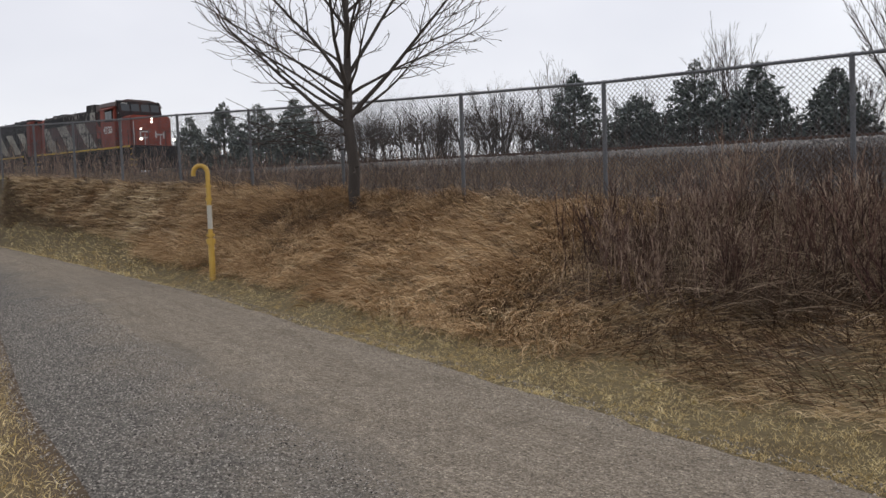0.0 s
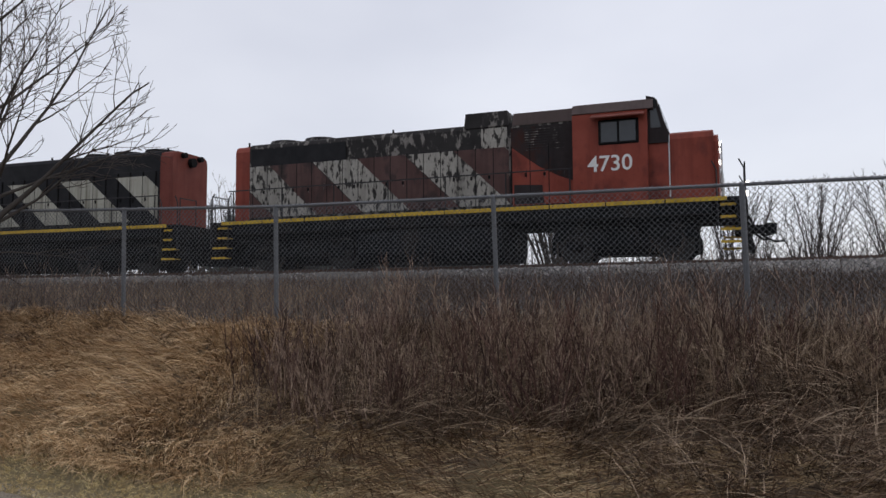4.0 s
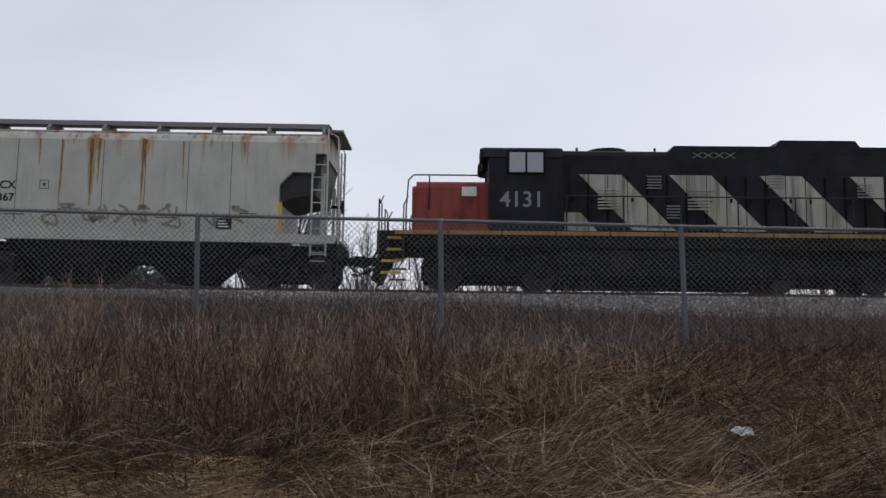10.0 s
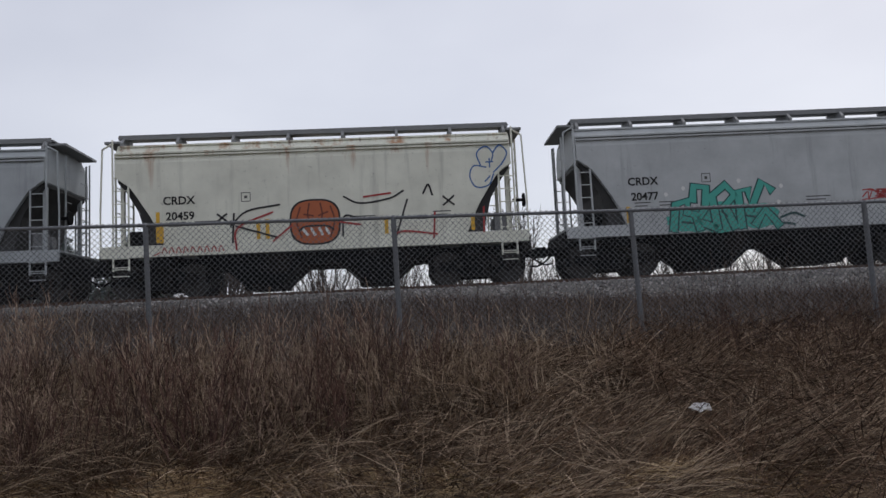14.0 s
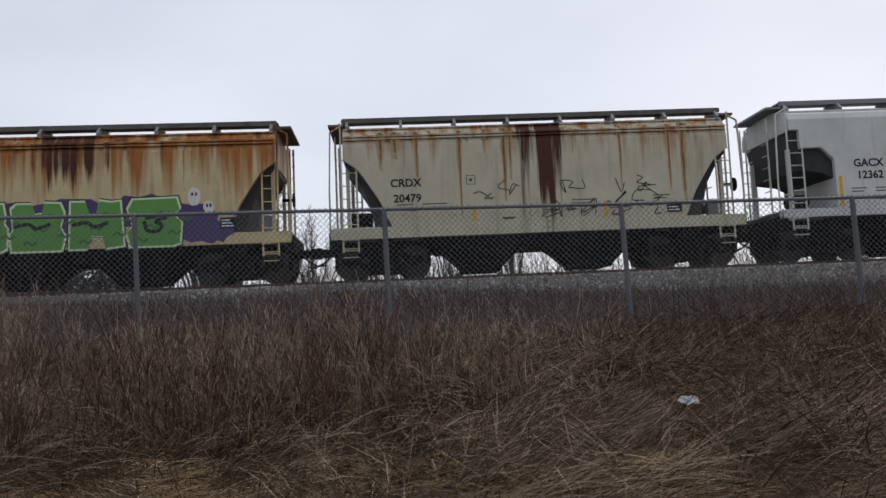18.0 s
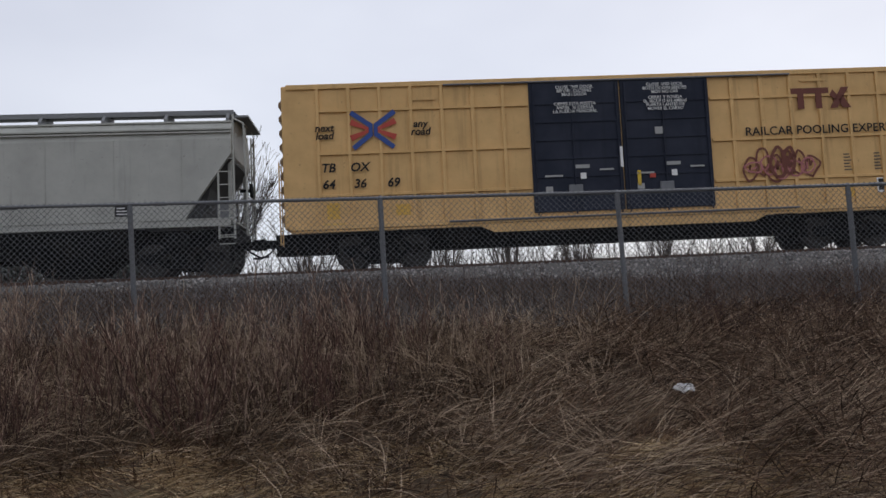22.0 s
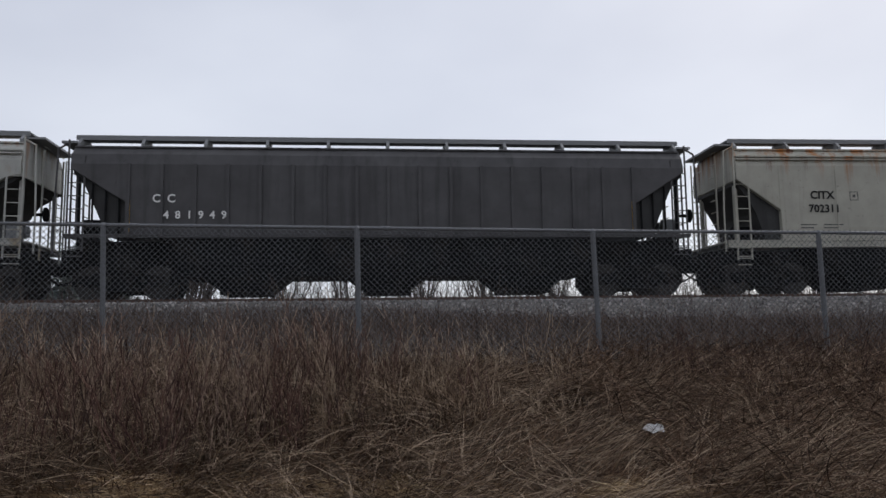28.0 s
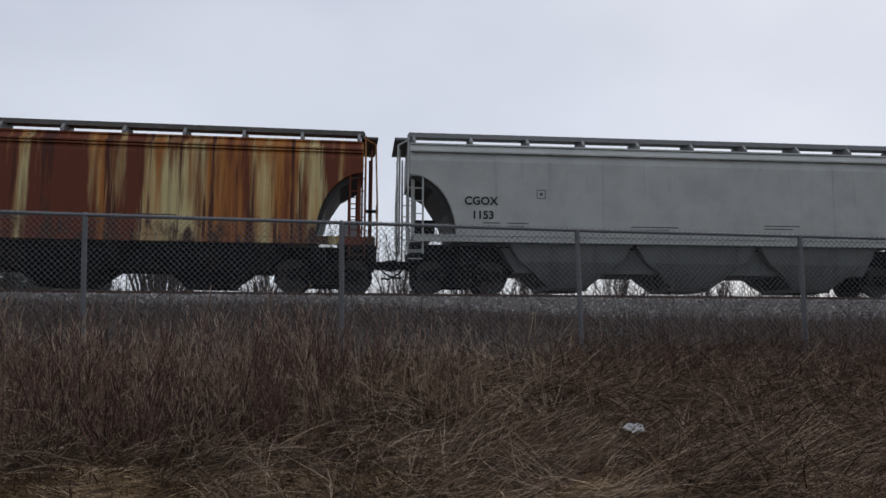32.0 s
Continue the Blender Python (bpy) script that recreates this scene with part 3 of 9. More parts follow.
RUST = material("rust_stain", color=(0.27, 0.125, 0.04), rough=0.9, vary=0.5, scale=7, dirt=(0.13, 0.045, 0.02), dirt_amount=0.5, dirt_scale=3)
RUST_WASH = material("rust_wash", color=(0.36, 0.285, 0.165), rough=0.85, vary=0.35, scale=5, dirt=(0.30, 0.17, 0.07), dirt_amount=0.35, dirt_scale=2)
P["seam"] = plain("weld_seam", (0.085, 0.07, 0.055), 0.85)
WHEELS = []


def wheelset_mesh(r):
    bm = bmesh.new()
    rod(bm, (0, -0.95, 0), (0, 0.95, 0), 0.08, 10)
    for y in (-0.75, 0.75):
        s = 1 if y > 0 else -1
        disc(bm, (0, y, 0), (0, 1, 0), r, 0.13, 24)
        disc(bm, (0, y - s * 0.07, 0), (0, 1, 0), r + 0.027, 0.03, 24)
        disc(bm, (0, y + s * 0.08, 0), (0, 1, 0), r * 0.45, 0.05, 12)
        for k in range(4):
            a = k * math.pi / 2
            disc(bm, (r * 0.66 * math.cos(a), y + s * 0.066, r * 0.66 * math.sin(a)), (0, 1, 0), 0.05, 0.02, 8)
    return bm


def bogie_mesh():
    """Cast side frames with bolster, springs and axle boxes of a freight bogie."""
    bm = bmesh.new()
    for y in (-1.03, 1.03):
        prism(bm, [(-1.12, 0.42), (-1.12, 0.62), (-0.75, 0.66), (-0.45, 0.80), (0.45, 0.80), (0.75, 0.66), (1.12, 0.62), (1.12, 0.42), (0.72, 0.42), (0.5, 0.62), (-0.5, 0.62), (-0.72, 0.42)], y - 0.08, y + 0.08)
        prism(bm, [(-0.72, 0.44), (-0.5, 0.22), (0.5, 0.22), (0.72, 0.44), (0.62, 0.48), (0.42, 0.31), (-0.42, 0.31), (-0.62, 0.48)], y - 0.07, y + 0.07)
        for x in (-0.22, -0.07, 0.08, 0.23):
            rod(bm, (x, y, 0.31), (x, y, 0.62), 0.062, 8)
        for x in (-0.89, 0.89):
            rod(bm, (x, y - 0.14, 0.44), (x, y + 0.14, 0.44), 0.12, 10)
    box(bm, -0.22, 0.22, -1.05, 1.05, 0.48, 0.72, 0.02)
    box(bm, -0.5, -0.42, -0.9, 0.9, 0.3, 0.5)
    box(bm, -1.3, 1.3, -0.6, 0.6, 0.72, 0.95, 0.02)
    box(bm, -1.35, -1.25, -0.95, 0.95, 0.35, 0.8)
    box(bm, 1.25, 1.35, -0.95, 0.95, 0.35, 0.8)
    box(bm, -0.75, 0.75, -0.55, 0.55, 0.26, 0.74, 0.03)
    for x in (-1.18, 1.18):
        box(bm, x - 0.12, x + 0.12, -0.6, 0.6, 0.22, 0.60, 0.02)
    box(bm, 0.42, 0.5, -0.9, 0.9, 0.3, 0.5)
    return bm


def add_bogie(thing, x, r=0.46, loco=False):
    b = put("bogie", "loco_bogie" if loco else "bogie", loco_bogie_mesh if loco else bogie_mesh, M["black"], thing, pose(x, 0, 0))
    for dx in ((-1.37, 1.37) if loco else (-0.89, 0.89)):
        w = put("wheelset", "wheelset%d" % (r * 100), lambda: wheelset_mesh(r), M["wheel"], b, pose(dx, 0, r))
        WHEELS.append((w, thing, dx, r))


def loco_bogie_mesh():
    bm = bmesh.new()
    for y in (-1.12, 1.12):
        prism(bm, [(-2.0, 0.62), (-1.9, 0.9), (-0.7, 0.95), (-0.5, 0.70), (0.5, 0.70), (0.7, 0.95), (1.9, 0.9), (2.0, 0.62), (1.7, 0.60), (1.55, 0.75), (1.15, 0.75), (0.95, 0.45), (-0.95, 0.45), (-1.15, 0.75), (-1.55, 0.75), (-1.7, 0.60)], y - 0.09, y + 0.09)
        for x in (-1.37, 1.37):
            box(bm, x - 0.2, x + 0.2, y - 0.16, y + 0.16, 0.36, 0.72, 0.03)
            box(bm, x - 0.62, x - 0.52, y - 0.1, y + 0.05, 0.25, 0.7)
            box(bm, x + 0.52, x + 0.62, y - 0.1, y + 0.05, 0.25, 0.7)
            rod(bm, (x - 0.3, y, 0.98), (x + 0.15, y - 0.02, 0.86), 0.09, 8)
        for x in (-0.3, 0, 0.3):
            rod(bm, (x, y, 0.45), (x, y, 0.70), 0.09, 8)
    box(bm, -0.35, 0.35, -1.1, 1.1, 0.55, 0.95, 0.03)
    box(bm, -1.95, 1.95, -0.62, 0.62, 0.22, 1.10, 0.03)
    for x in (-1.37, 1.37):
        box(bm, x - 0.45, x + 0.45, -0.66, 0.66, 0.16, 0.7, 0.03)
    return bm


def coupler_mesh():
    bm = bmesh.new()
    box(bm, -0.75, -0.12, -0.10, 0.10, 0.74, 0.98, 0.02)
    prism(bm, [(-0.16, 0.70), (0.10, 0.72), (0.13, 1.0), (-0.16, 1.02)], -0.17, 0.13)
    box(bm, -0.95, -0.6, -0.3, 0.3, 0.68, 1.08, 0.03)
    pts = [(-0.5, -0.32, 0.92), (-0.2, -0.34, 0.62), (0.05, -0.33, 0.48), (0.3, -0.32, 0.5)]
    tube(bm, pts, 0.03, 6)
    rod(bm, (-0.6, -1.3, 1.12), (-0.6, 0.2, 1.12), 0.018, 5)
    rod(bm, (-0.6, -1.3, 1.12), (-0.5, -1.35, 0.8), 0.018, 5)
    return bm


def add_couplers(thing, half):
    for s in (1, -1):
        put("coupler", "coupler", coupler_mesh, M["black"], thing, pose(s * half, 0, 0, 0, 0, 0 if s > 0 else 180))


# ---- covered hopper wagon ----
def hopper(spec):
    L = spec["length"]
    a = L / 2 - spec.get("inset", 0.85)            # half length of the roof
    top, sill0, sill1 = spec.get("top", 4.33), spec.get("sill", 1.22), spec.get("sill_top", 1.46)
    hw = 1.58
    body_m = spec["paint"]
    trim = spec.get("trim", body_m)
    th = new("covered_hopper_wagon")
    th.empty_display_size = 0.5
    tagged(th, spec["label"], "rail wagon", group="freight wagons of the train")
    ez, ex, curve = spec.get("end_z", 3.1), spec.get("end_x", 1.35), spec.get("end", "curved")
    ramp = [0, 0.06, 0.16, 0.225, 0.235, 0.3, 0.45, 0.6, 0.72, 0.8, 0.88, 0.96, 0.995, 1.0]
    xs_ = [-a + ex * k for k in ramp] + list(np.linspace(-a + ex, a - ex, 13))[1:-1] + [a - ex * k for k in reversed(ramp)]

    def bottom(x):
        d = max(0.0, (ex - (a - abs(x))) / ex)
        lo = sill1 - 0.05
        if d <= 1e-5:
            return lo
        if curve == "curved":
            return lo + (ez - lo) * math.sqrt(max(0.0, 1 - (1 - d) ** 2))
        if curve == "slant":
            return lo + (ez - lo) * float(np.interp(d, [0, 0.25, 0.67, 1], [0.03, 0.40, 0.84, 1]))
        if curve == "step":
            return lo + (ez - lo) * (1.3 if d > 0.77 else min(1, 0.80 + d * 0.72))
        if curve == "chamfer":
            return lo + (ez - lo) * (0.50 + 0.50 * d)
        return lo + (ez - lo) * d

    bm = bmesh.new()
    rows = []
    shoulder = spec.get("shoulder", 0.55)
    for x in xs_:
        zb = bottom(x)
        sec = [(-hw * 0.985, zb), (-hw, max(zb + 0.02, 1.9)), (-hw, max(zb + 0.04, 3.0)), (-hw, top - shoulder - 0.02), (-hw + 0.09, top - 0.5 * shoulder), (-hw + 0.30, top - 0.03), (-0.55, top + 0.12)]
        sec = sec + [(-y, z) for y, z in reversed(sec)]
        rows.append([bm.verts.new((x, y, z)) for y, z in sec])
    for p, q in zip(rows, rows[1:]):
        for k in range(len(p)):
            bm.faces.new((p[k], q[k], q[(k + 1) % len(p)], p[(k + 1) % len(p)]))
    bm.faces.new(rows[0])
    bm.faces.new(rows[-1][::-1])
    part("body", fixed(bm), body_m, th)
    # roof cornice rails along the side
    for s in (-1, 1):
        for z in (top - 0.04, top - 0.30, top - 0.38)[:spec.get("cornice", 3)]:
            bm = bmesh.new()
            out = hw - 0.22 if z > top - 0.1 else hw + 0.03
            box(bm, -a + 0.02, a - 0.02, *sorted((s * (out - 0.22), s * out)), z - 0.022, z + 0.022)
            part("cornice", bm, trim, th)
    # side sill
    bm = bmesh.new()
    for s in (-1, 1):
        out = 0.0 if spec.get("flush_sill") else 0.02
        y0, y1 = sorted((s * (hw - 0.12), s * (hw + out)))
        box(bm, -L / 2 + 0.55, L / 2 - 0.55, y0, y1, sill0, sill1, 0.01)
        box(bm, -L / 2 + 0.55, L / 2 - 0.55, *sorted((s * (hw - 0.3), s * (hw + 2.5 * out - 0.002))), sill1 - 0.03, sill1)
    part("side_sill", bm, spec.get("sill_paint", trim), th)
    bm = bmesh.new()
    box(bm, -L / 2 + 0.5, L / 2 - 0.5, -0.5, 0.5, 0.72, sill0 + 0.03, 0.01)
    for s in (-1, 1):
        box(bm, *sorted((s * (L / 2 - 0.5), s * (L / 2 - 0.72))), -1.5, 1.5, 0.85, 1.3, 0.01)
        box(bm, *sorted((s * (L / 2 - 1.9), s * (L / 2 - 2.3))), -1.45, 1.45, 0.8, 1.2, 0.01)
    part("underframe", bm, M["black"], th)
    # ribs
    for x in spec.get("ribs", ()):
        bm = bmesh.new()
        w = spec.get("rib_width", 0.05)
        box(bm, x - w / 2, x + w / 2, -hw - spec.get("rib_depth", 0.02), -hw + 0.02, max(bottom(x), sill1 - 0.05), top - shoulder)
        part("side_rib", bm, body_m, th)
    # discharge bays
    n = spec.get("bays", 2)
    span = 2 * (L / 2 - 3.2)
    for k in range(n):
        c = -span / 2 + span * (k + 0.5) / n
        w = span / n * spec.get("bay_fill", 0.495)
        bm = bmesh.new()
        rings = []
        for fx, fy, z in ((1, 1.45, sill0 + 0.05), (0.80, 1.38, 0.90), (0.58, 1.25, 0.62), (0.32, 1.0, 0.2)):
            rings.append([bm.verts.new((c + x * w * fx, y * fy, z)) for x, y in ((-1, -1), (1, -1), (1, 1), (-1, 1))])
        for hi, lo in zip(rings, rings[1:]):
            for q in range(4):
                bm.faces.new((hi[q], hi[(q + 1) % 4], lo[(q + 1) % 4], lo[q]))
        bm.faces.new(rings[-1])
        bm.faces.new(rings[0][::-1])
        box(bm, c - w * 0.34, c + w * 0.34, -0.85, 0.85, 0.12, 0.26, 0.01)
        rod(bm, (c + w * 0.3, -1.1, 0.30), (c + w * 0.3, 1.1, 0.30), 0.035, 6)
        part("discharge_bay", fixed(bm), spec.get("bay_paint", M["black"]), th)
    # the low floor between the bays
    zf = spec.get("floor_z", 0.74 if n == 2 else 0.60)
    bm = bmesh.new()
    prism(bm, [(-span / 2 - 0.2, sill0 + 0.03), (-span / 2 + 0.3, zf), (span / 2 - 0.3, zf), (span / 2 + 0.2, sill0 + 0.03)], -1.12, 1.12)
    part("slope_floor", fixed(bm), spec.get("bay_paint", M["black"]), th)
    # running board on brackets
    zr = top + 0.27
    board = P["alu"] if spec.get("steel_board", True) else P["board"]
    for s in (-1, 1):
        bm = bmesh.new()
        box(bm, -a - 0.05, a + 0.05, *sorted((s * 0.56, s * 1.12)), zr - 0.02, zr + 0.02)
        part("running_board", bm, board, th)
        bm = bmesh.new()
        box(bm, -a - 0.02, a + 0.02, *sorted((s * 1.13, s * 1.17)), zr - 0.08, zr + 0.055)
        part("board_edge", bm, board, th)
        bm = bmesh.new()
        box(bm, *sorted((s * (a - 0.05), s * (a + 0.42))), -1.15, 1.15, zr - 0.16, zr - 0.10)
        part("end_board", bm, board, th)
    nb = max(5, int(2 * a / 1.55))
    for k in range(nb + 1):
        x = -a + 0.12 + (2 * a - 0.24) * k / nb
        for turn in (0, 180):
            put("board_bracket", "board_bracket", bracket_mesh, P["alu"], th, pose(x, 0, top, 0, 0, turn))
    for k in range(spec.get("hatches", 8)):
        x = -a + 0.9 + (2 * a - 1.8) * k / max(1, spec.get("hatches", 8) - 1)
        put("roof_hatch", "roof_hatch", hatch_mesh, P["alu"], th, pose(x, 0, top))
    # ladders, grab irons, end posts
    for s in (-1, 1):
        for sy in (-1, 1):
            bm = bmesh.new()
            xe = s * (a + 0.06)
            for xx in (xe, xe - s * 0.42):
                rod(bm, (xx, sy * (hw - 0.03), sill0 - 0.35), (xx, sy * (hw - 0.03), ez + 0.35 if xx != xe else top + 0.1), 0.028, 6)
            z = sill0 - 0.3
            while z < ez + 0.3:
                rod(bm, (xe, sy * (hw - 0.03), z), (xe - s * 0.42, sy * (hw - 0.03), z), 0.016, 5)
                z += 0.36
            part("ladder", bm, trim, th)
        bm = bmesh.new()
        xe = s * (a + 0.06)
        for y in (-0.75, 0.75):
            rod(bm, (xe + s * 0.2, y, 1.1), (xe + s * 0.2, y, top - 0.1), 0.03, 6)
        for z in np.arange(1.4, top, 0.36):
            rod(bm, (xe + s * 0.2, -0.75, z), (xe + s * 0.2, -0.35, z), 0.016, 5)
            rod(bm, (xe + s * 0.2, 0.35, z), (xe + s * 0.2, 0.75, z), 0.016, 5)
        tube(bm, [(xe, -hw + 0.02, top), (xe + s * 0.28, -hw + 0.05, top - 0.15), (xe + s * 0.34, -hw + 0.05, 2.4), (xe + s * 0.34, -hw + 0.05, 1.2)], 0.026, 6)
        part("end_ladder", bm, trim, th)
        bm = bmesh.new()
        box(bm, *sorted((s * (a - 0.7), s * (L / 2 - 0.55))), -hw + 0.05, hw - 0.05, sill1 - 0.06, sill1 - 0.01)
        for y in (-1.2, 1.2):
            box(bm, *sorted((s * (a - 0.15), s * (a - 0.05))), y - 0.06, y + 0.06, sill1 - 0.02, ez + 0.05)
        for zz in np.arange(sill0 - 0.5, sill0, 0.24):
            box(bm, *sorted((s * (a + 0.06), s * (a - 0.36))), -hw + 0.01, -hw + 0.05, zz, zz + 0.025)
        part("end_platform", bm, trim, th)
        # end slope sheets, the shade beneath the overhang put into their dark colour
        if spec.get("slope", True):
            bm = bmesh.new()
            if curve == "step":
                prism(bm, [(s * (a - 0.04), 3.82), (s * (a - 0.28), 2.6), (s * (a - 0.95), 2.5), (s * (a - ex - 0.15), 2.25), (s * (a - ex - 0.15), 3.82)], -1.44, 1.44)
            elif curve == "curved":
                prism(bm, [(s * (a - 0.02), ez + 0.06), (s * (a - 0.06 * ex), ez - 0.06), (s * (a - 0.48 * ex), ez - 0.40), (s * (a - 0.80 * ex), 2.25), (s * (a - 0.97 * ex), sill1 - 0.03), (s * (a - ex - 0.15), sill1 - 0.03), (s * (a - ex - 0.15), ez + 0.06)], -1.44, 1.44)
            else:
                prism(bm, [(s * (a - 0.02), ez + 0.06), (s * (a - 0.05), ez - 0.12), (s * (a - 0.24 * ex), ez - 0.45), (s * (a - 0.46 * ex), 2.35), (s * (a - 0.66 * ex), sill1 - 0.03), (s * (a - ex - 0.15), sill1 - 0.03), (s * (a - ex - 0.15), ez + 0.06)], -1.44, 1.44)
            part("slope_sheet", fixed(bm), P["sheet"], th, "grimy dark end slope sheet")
    bm = bmesh.new()
    disc(bm, (a + 0.42, -0.85, 2.35), (1, 0, 0), 0.2, 0.05, 16)
    rod(bm, (a + 0.1, -0.85, 2.35), (a + 0.42, -0.85, 2.35), 0.05, 6)
    part("brake_wheel", bm, M["black"], th)
    # brake gear slung beneath the frame
    bm = bmesh.new()
    rod(bm, (a - 0.55, -0.75, sill1 + 0.28), (a - 0.05, -0.75, sill1 + 0.28), 0.17, 12)
    box(bm, a - 0.5, a - 0.1, -1.1, -0.9, sill1, sill1 + 0.5, 0.02)
    part("brake_cylinder", bm, P["alu"], th)
    bm = bmesh.new()
    rod(bm, (-a + 0.15, -0.8, sill1 + 0.3), (-a + 0.75, -0.8, sill1 + 0.3), 0.2, 12)
    part("air_reservoir", bm, M["black"], th)
    bm = bmesh.new()
    rod(bm, (-L / 2 + 2.9, -0.55, 0.80), (L / 2 - 2.9, -0.55, 0.80), 0.03, 6)
    rod(bm, (-L / 2 + 2.9, -1.2, sill0 - 0.10), (L / 2 - 2.9, -1.2, sill0 - 0.10), 0.025, 6)
    part("brake_rod", bm, M["black"], th)
    add_couplers(th, L / 2)
    for s in (-1, 1):
        add_bogie(th, s * (L / 2 - 1.95))
    R = random.Random(len(spec["label"]))
    for x in spec.get("seams", ()):
        bm = bmesh.new()
        box(bm, x - 0.009, x + 0.009, -hw - 0.002, -hw + 0.004, 1.62 + R.uniform(0, 0.5), top - shoulder - 0.03)
        part("weld_seam", bm, P["seam"], th, "dark vertical weld seam")
    for x, z0, z1, w in spec.get("runs", ()):
        for wide, mat, y in ((1.9, RUST_WASH, -0.003), (0.8, RUST, -0.006)):
            low = z0 + (0 if wide > 1 else R.uniform(0.1, 0.5))
            zs = np.linspace(z1, low, 9)
            side = [(w * wide * 0.5 * (1 - 0.75 * k / 8) * R.uniform(0.55, 1.25), w * wide * 0.5 * (1 - 0.75 * k / 8) * R.uniform(0.55, 1.25)) for k in range(9)]
            bm = bmesh.new()
            prism(bm, [(x - p, z) for z, (p, _) in zip(zs, side)] + [(x + q, z - 0.03) for z, (_, q) in reversed(list(zip(zs, side)))], -hw + y, -hw + 0.004)
            part("rust_run", fixed(bm), mat, th, "rust run down a weld seam")
    for x in spec.get("marks", ()):
        plate("reflector_strip", rect(x - 0.05, x + 0.05, sill1 + 0.05, sill1 + spec.get("mark_h", 0.5)), -hw, P["orange_mark"], th, "amber reflective strip")
    for string, size, x, z in spec.get("words", ()):
        text(string, size, x, z, -hw - 0.002 - (spec.get("rib_depth", 0.02) if spec.get("ribs") else 0), spec.get("ink", P["ink"]), th, label="stencilled wagon lettering", spacing=spec.get("letter_space", 1.0), bold=0.022)
    # small data lines, too fine to read
    for x, z, w in spec.get("data", ()):
        for k in range(2):
            bm = bmesh.new()
            box(bm, x, x + w * (1 - 0.2 * k), -hw - 0.005, -hw + 0.01, z - 0.09 * k, z - 0.09 * k + 0.03)
            part("data_line", bm, P["faint"], th)
    for x, z in spec.get("squares", ()):
        bm = bmesh.new()
        for b in ((x, x + 0.26, z, z + 0.02), (x, x + 0.26, z + 0.24, z + 0.26), (x, x + 0.02, z, z + 0.26), (x + 0.24, x + 0.26, z, z + 0.26), (x + 0.09, x + 0.17, z + 0.09, z + 0.17)):
            box(bm, b[0], b[1], -hw - 0.005, -hw + 0.01, b[2], b[3])
        part("square_stencil", bm, P["faint"], th)
    for x in spec.get("panels", ()):
        plate("consolidated_stencil", rect(x, x + 0.42, sill1 + 0.12, sill1 + 0.42), -hw, P["ink"], th, "black data panel", 0.008)
        bm = bmesh.new()
        for k in range(3):
            box(bm, x + 0.04, x + 0.36 - 0.05 * k, -hw - 0.011, -hw, sill1 + 0.17 + 0.08 * k, sill1 + 0.20 + 0.08 * k)
        part("data_line", bm, P["white"], th)
    return th


def bracket_mesh():
    bm = bmesh.new()
    prism_y(bm, [(0.5, 0.10), (1.36, -0.02), (1.36, 0.06), (1.17, 0.24), (0.5, 0.25)], -0.04, 0.04)
    return bm


def hatch_mesh():
    bm = bmesh.new()
    box(bm, -0.34, 0.34, -0.38, 0.38, 0.08, 0.17, 0.03)
    return bm


def prism_y(bm, pts, x0, x1):
    """A polygon in the y-z plane, pulled from x0 to x1."""
    f = [bm.verts.new((x0, y, z)) for y, z in pts]
    b = [bm.verts.new((x1, y, z)) for y, z in pts]
    n = len(pts)
    bm.faces.new(f)
    bm.faces.new(b[::-1])
    for k in range(n):
        bm.faces.new((f[(k + 1) % n], f[k], b[k], b[(k + 1) % n]))


# ---- sprayed graffiti: strokes as flat raised shapes ----
def spline(pts, n=5):
    """A smooth line through the points."""
    p = [Vector(q) for q in pts]
    if len(p) < 3:
        return p
    p = [p[0] * 2 - p[1]] + p + [p[-1] * 2 - p[-2]]
    out = []
    for a, b, c, d in zip(p, p[1:], p[2:], p[3:]):
        for k in range(n):
            t = k / n
            out.append(0.5 * (2 * b + (c - a) * t + (2 * a - 5 * b + 4 * c - d) * t * t + (3 * b - a - 3 * c + d) * t ** 3))
    return out + [p[-2]]


def stroke(bm, pts, w, y, curved=True):
    """A brush stroke of width w along points in x-z, at depth y."""
    line = spline([(a, b) for a, b in pts]) if curved else [Vector(q) for q in pts]
    rows = []
    n = len(line)
    for i, q in enumerate(line):
        d = (line[min(i + 1, n - 1)] - line[max(i - 1, 0)])
        d = d.normalized() if d.length > 1e-6 else Vector((1, 0))
        o = Vector((-d.y, d.x)) * w / 2
        e = d * (w * 0.3 if i in (0, n - 1) else 0) * (-1 if i == 0 else 1)
        rows.append((bm.verts.new((q.x + o.x + e.x, y, q.y + o.y + e.y)), bm.verts.new((q.x - o.x + e.x, y, q.y - o.y + e.y))))
    for a, b in zip(rows, rows[1:]):
        bm.faces.new((a[0], a[1], b[1], b[0]))


def blob(bm, cx, cz, rx, rz, y, seed=0, rough=0.12, n=22):
    R = random.Random(seed)
    vs = []
    for k in range(n):
        a = k * math.tau / n
        m = 1 + R.uniform(-rough, rough)
        vs.append(bm.verts.new((cx + rx * m * math.cos(a), y, cz + rz * m * math.sin(a))))
    bm.faces.new(vs[::-1])


